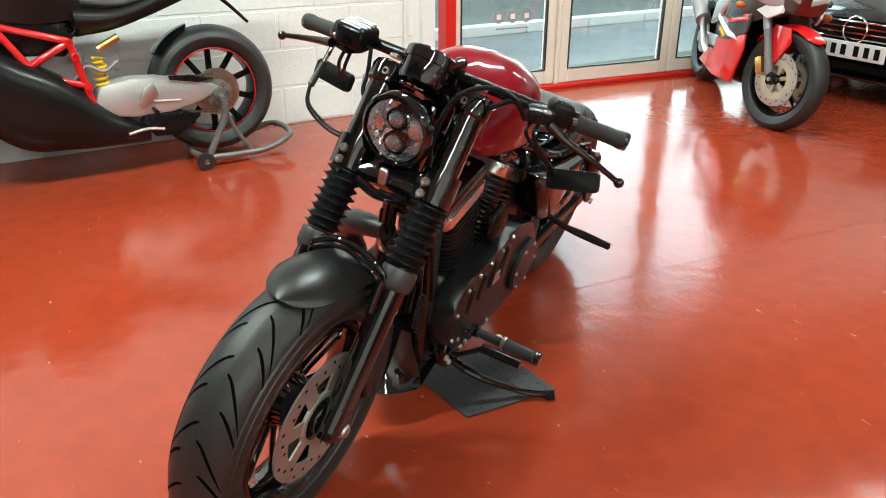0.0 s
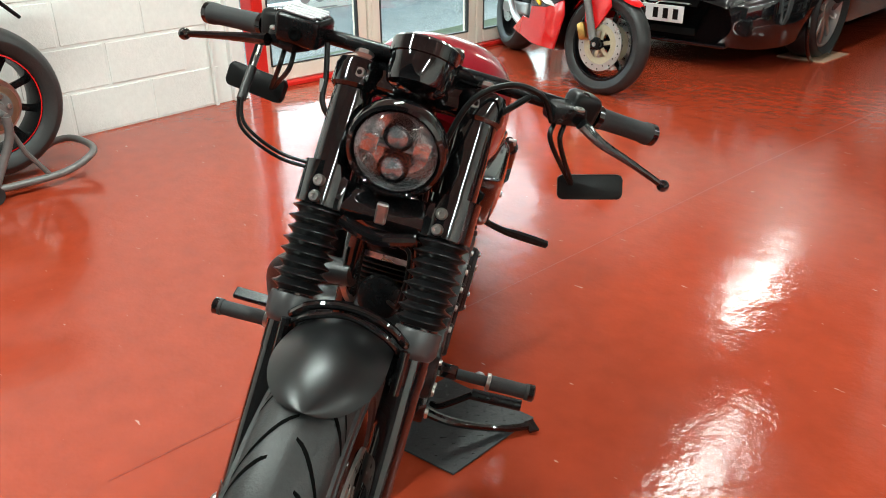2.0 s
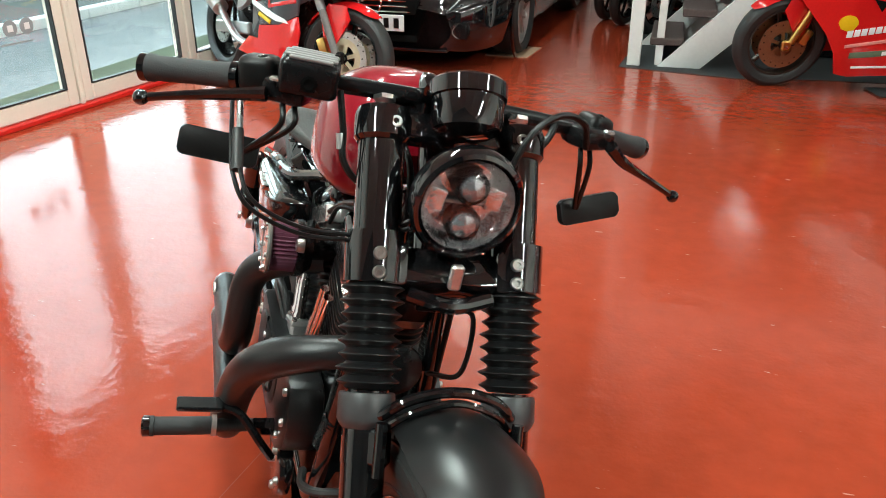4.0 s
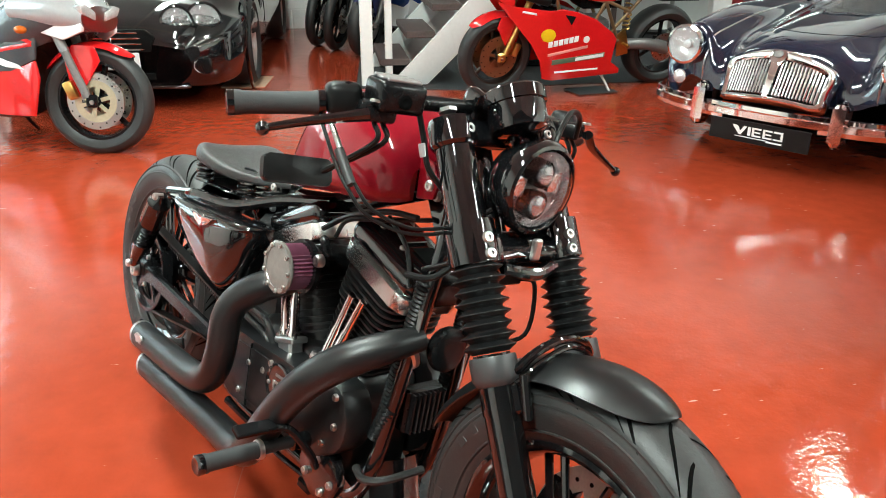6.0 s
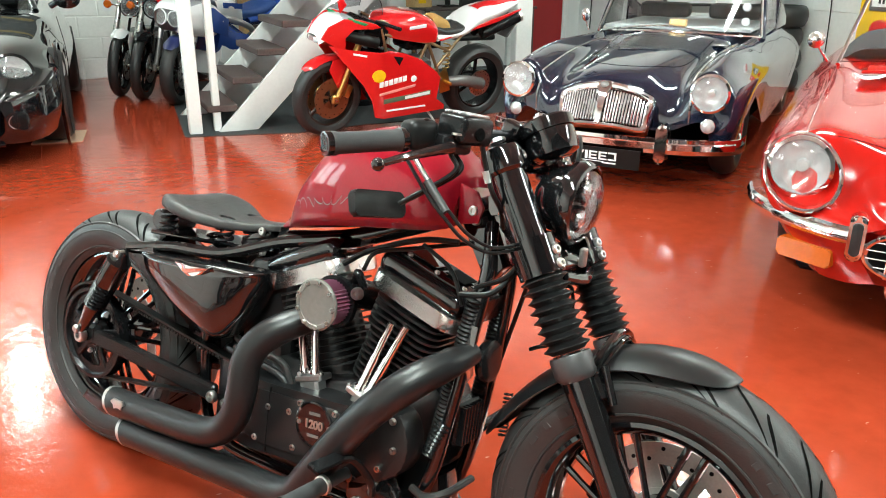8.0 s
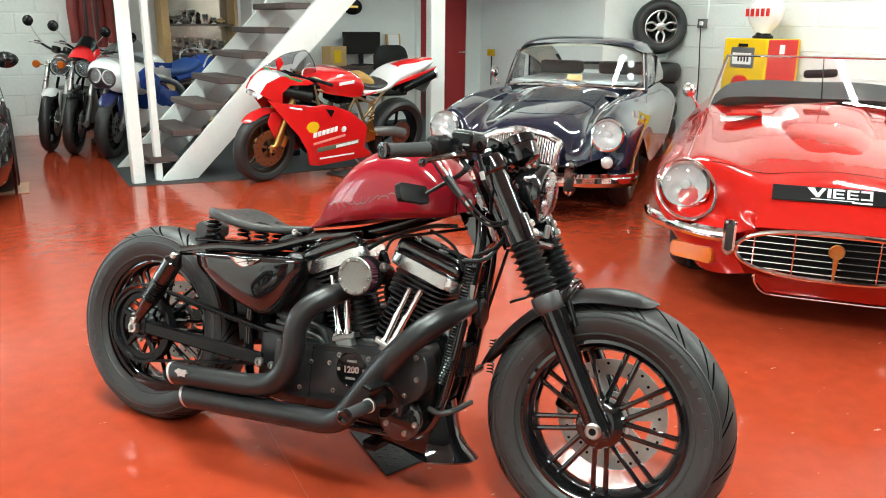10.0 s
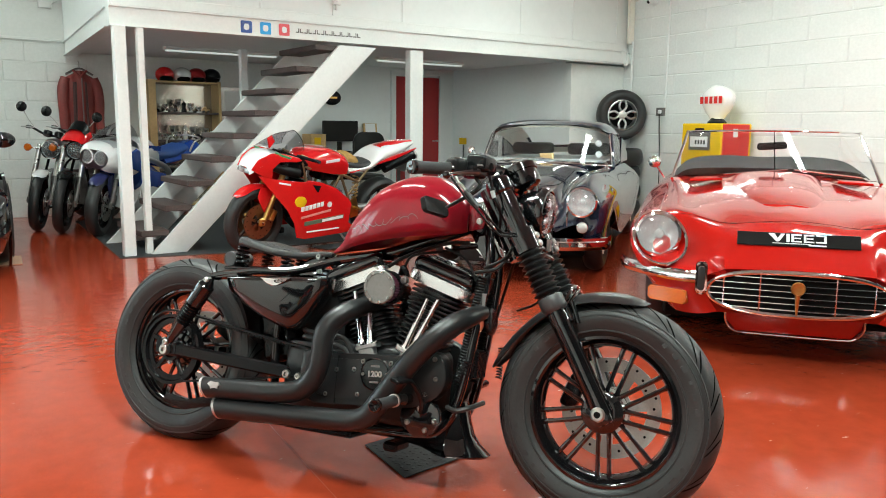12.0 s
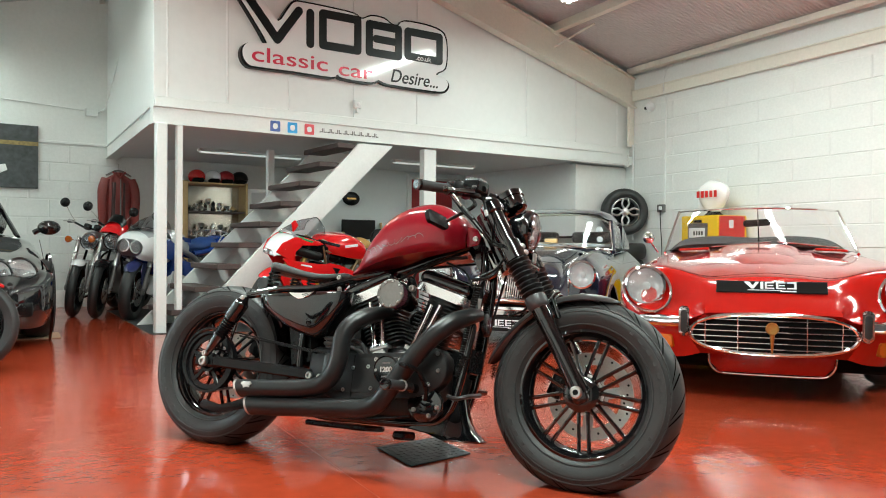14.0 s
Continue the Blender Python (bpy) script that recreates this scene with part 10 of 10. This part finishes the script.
part("cable", tube([(-2.0, 0.01, 0.10), (-1.0, 0.01, 0.07), (-0.07, 0.01, 0.02)], 0.007, 6), M_WOODWHITE, s)
part("cable", tube([(0.07, 0, 0.0), (0.14, -0.1, 0.04), (0.11, -1.2, 0.62), (0.08, -2.0, 0.95)], 0.010, 6, smooth=False), M_WOODWHITE, s)

# shelf unit with trophies and helmets
sh = thing("shelf_unit", pose(1.54, 3.20, 0), "pine and glass display shelves, half full", "shelf")
for x in (-0.42, 0.42):
    part("side", box((x, 0, 0.82), (0.09 if x < 0 else 0.03, 0.30, 1.64), bev=0.004), M_PINE, sh)
for z in (0.10, 0.55, 0.90, 1.24, 1.62):
    part("shelf", box((0, 0, z), (0.80, 0.28, 0.022), bev=0.003), M_PINE if z in (0.10, 1.62) else M_TREAD, sh)
part("back", box((0, 0.145, 0.85), (0.82, 0.01, 1.6)), material("mirror_back", (0.50, 0.46, 0.40), 0.12, metal=0.8, var=0.2), sh, "mirrored shelf back")
rnd = random.Random(4)
k = 0
for z in (0.91, 1.25):
    x = -0.33
    while x < 0.34:
        h = rnd.uniform(0.05, 0.19)
        m = rnd.choice([M_STEEL, M_PINE, M_SATIN, M_DARKSTEEL, M_GOLD, M_PLASTIC])
        kind = rnd.randrange(3)
        if kind == 0:
            o = thing("trophy", pose(1.54 + x, 3.17, z), "small metal trophy cup on a shelf", "trophy", "shelf trophies")
            part("cup", lathe([(0.03, 0), (0.03, 0.012), (0.008, 0.02), (0.008, h * 0.45), (0.03, h * 0.6), (0.04, h), (0.034, h), (0.02, h * 0.65)], (0, 0, 0), (0, 0, 1), 18), M_STEEL, o)
        elif kind == 1:
            o = thing("model_vehicle", pose(1.54 + x, 3.17, z, 0, 0, rnd.uniform(-30, 30)), "small scale model on a shelf", "model", "shelf models")
            part("model", add_box(box((0, 0, 0.035), (0.10, 0.05, 0.035), bev=0.012), (-0.01, 0, 0.06), (0.05, 0.045, 0.03), bev=0.012), m, o)
            for sx in (-0.03, 0.03):
                part("axle", cyl((sx, -0.028, 0.014), (sx, 0.028, 0.014), 0.014), M_RUBBER, o)
        else:
            o = thing("ornament", pose(1.54 + x, 3.17, z), "small dark ornament on a shelf", "ornament", "shelf ornaments")
            part("figure", lathe([(0.03, 0), (0.034, h * 0.2), (0.02, h * 0.5), (0.028, h * 0.75), (0.006, h)], (0, 0, 0), (0, 0, 1), 14), m, o)
        x += rnd.uniform(0.07, 0.10)
for x, m, lab in ((1.315, M_SCARLET, "red open-face helmet on top of the shelves"), (1.53, M_WHITEPAINT, "white crash helmet on top of the shelves"), (1.71, M_REDDOOR, "dark red cap on top of the shelves"), (1.90, M_PLASTIC, "black crash helmet on top of the shelves")):
    o = thing("helmet", pose(x, 3.18, 1.632), lab, "helmet", "helmets on the shelf")
    part("shell", ball((0, 0, 0.075), (0.115, 0.125, 0.10)), m, o)
    part("peak", plate([(-0.08, -0.10), (0.08, -0.10), (0.05, -0.19), (-0.05, -0.19)], 0.05, 0.062, 0.004, "xy"), m, o)
    part("opening", ball((0, -0.05, 0.03), (0.085, 0.09, 0.045)), M_DARK, o)

# desk, monitor, chair, picture, red door
dk = thing("desk", pose(3.75, 2.55, 0), "dark desk against the partition", "desk")
part("top", box((0, 0, 0.74), (1.5, 0.5, 0.03), bev=0.004), M_TREAD, dk)
for x in (-0.7, 0.7):
    for y in (-0.2, 0.2):
        part("leg", box((x, y, 0.365), (0.05, 0.05, 0.73)), M_TREAD, dk)
mo = thing("monitor", pose(3.45, 2.62, 0.755), "black flat computer monitor, switched off", "monitor")
part("screen", box((0, 0, 0.28), (0.535, 0.03, 0.275), bev=0.008), M_PLASTIC, mo)
part("stand", add_box(box((0, 0.03, 0.07), (0.06, 0.03, 0.14)), (0, 0, 0.008), (0.24, 0.18, 0.016), bev=0.004), M_PLASTIC, mo)
o = thing("storage_box", pose(3.05, 2.60, 0.755), "brown card box with a yellow face on the desk", "box")
part("carton", box((0, 0, 0.12), (0.24, 0.20, 0.24), pose(0, 0, 0, 0, 0, 8), bev=0.004), M_PINE, o)
part("label", box((0.0, -0.104, 0.12), (0.10, 0.006, 0.15), pose(0, 0, 0, 0, 0, 8)), M_YELLOW, o)
ch = thing("office_chair", pose(3.42, 2.0, 0), "black office chair at the desk", "chair")
part("backrest", plate(rounded(0.44, 0.50, 0.12), -0.03, 0.03, 0.02), M_PLASTIC, ch).matrix_basis = pose(0, -0.2, 0.78)
part("seat", box((0, 0, 0.46), (0.46, 0.44, 0.07), bev=0.03, seg=2), M_PLASTIC, ch)
part("column", cyl((0, 0, 0.06), (0, 0, 0.44), 0.025), M_STEEL, ch)
lg = part("leg", box((0.15, 0, 0.06), (0.30, 0.04, 0.03), bev=0.008), M_PLASTIC, ch)
for i in range(1, 5):
    twin(lg, pose(0, 0, 0, 0, 0, 72 * i))
o = thing("framed_picture", pose(3.97, 2.68, 0.755, -8), "small framed picture propped on the desk", "picture")
part("frame", box((0, 0, 0.21), (0.22, 0.02, 0.36), bev=0.004), M_PINE, o)
part("print", box((0, -0.012, 0.21), (0.16, 0.004, 0.35)), M_PAPER, o)
o = thing("wall_picture", pose(2.32, BY - 0.03, 1.32), "pale framed print on the back wall", "picture")
part("frame", box((0, 0, 0), (0.46, 0.03, 0.56), bev=0.005), M_ALLOY, o)
part("print", box((0, -0.018, 0), (0.36, 0.004, 0.45)), M_PAPER, o)
o = thing("clock_plaque", pose(3.40, 2.76, 1.48), "oval black plaque on the partition", "plaque")
part("oval", ball((0, 0, 0), (0.14, 0.02, 0.10)), M_SATIN, o)
part("name_bar", box((0, -0.02, 0), (0.14, 0.004, 0.025)), M_GOLD, o)
dr = thing("door_3", pose(4.78, 2.755, 0), "dark red panelled door in a white frame, closed", "door", "", "structure")
part("leaf", box((0, 0, 0.91), (0.74, 0.04, 1.80), bev=0.004), M_REDDOOR, dr)
for x in (-0.41, 0.41):
    part("jamb", box((x, 0, 0.93), (0.07, 0.06, 1.86), bev=0.006), M_WOODWHITE, dr)
part("head", box((0, 0, 1.865), (0.89, 0.06, 0.05), bev=0.006), M_WOODWHITE, dr)
part("door_handle", add_cyl(cyl((0.33, -0.02, 0.90), (0.33, -0.06, 0.90), 0.012), (0.33, -0.06, 0.90), (0.23, -0.06, 0.90), 0.009), M_STEEL, dr)
for sx, sy, sz in STRIPS:
    o = thing("strip_light", pose(sx, sy, sz), "slim white strip light, lit, under the mezzanine", "light", "strip lights under the mezzanine")
    part("case", box((0, 0, 0), (1.3, 0.10, 0.04), bev=0.01), M_BOARD, o)
    part("diffuser", box((0, 0, -0.028), (1.26, 0.06, 0.018), bev=0.006), light_material("strip_diffuser", (1.0, 0.98, 0.94), 0.3) if sx < 2 else bpy.data.materials["strip_diffuser"], o)
o = thing("hanging_tag", pose(5.42, 2.48, 0.80), "black cord with a yellow tag on the partition", "tag")
part("cord", cyl((0, 0, -0.35), (0, 0, 0.05), 0.008, seg=8), M_PLASTIC, o)
part("tag", box((-0.01, 0, 0.10), (0.02, 0.16, 0.09), bev=0.004), M_YELLOW, o)
o = thing("metal_canister", pose(1.72, 0.95, 0), "tall polished metal canister behind the stairs", "canister")
part("drum", lathe([(0.09, 0), (0.095, 0.02), (0.095, 0.98), (0.08, 1.0), (0.001, 1.0)], (0, 0, 0), (0, 0, 1), 28), M_STEEL, o)
o = thing("engine_on_stand", pose(1.45, 0.75, 0), "bare motorcycle engine with blue parts on the floor", "engine")
part("block", box((0, 0, 0.25), (0.36, 0.30, 0.34), bev=0.04, seg=2), M_DARKSTEEL, o)
part("tray", box((0, 0, 0.04), (0.5, 0.4, 0.06), bev=0.01), M_SATIN, o)
part("cover", lathe([(0.09, 0), (0.09, 0.03), (0.05, 0.05), (0.001, 0.05)], (0.0, -0.15, 0.27), (0, -1, 0), 24), M_STEEL, o)
part("blue_can", cyl((-0.12, 0.0, 0.42), (-0.12, 0.0, 0.68), 0.10, seg=20), material("blue_plastic", (0.02, 0.12, 0.32), 0.4), o)

lay_blocks()
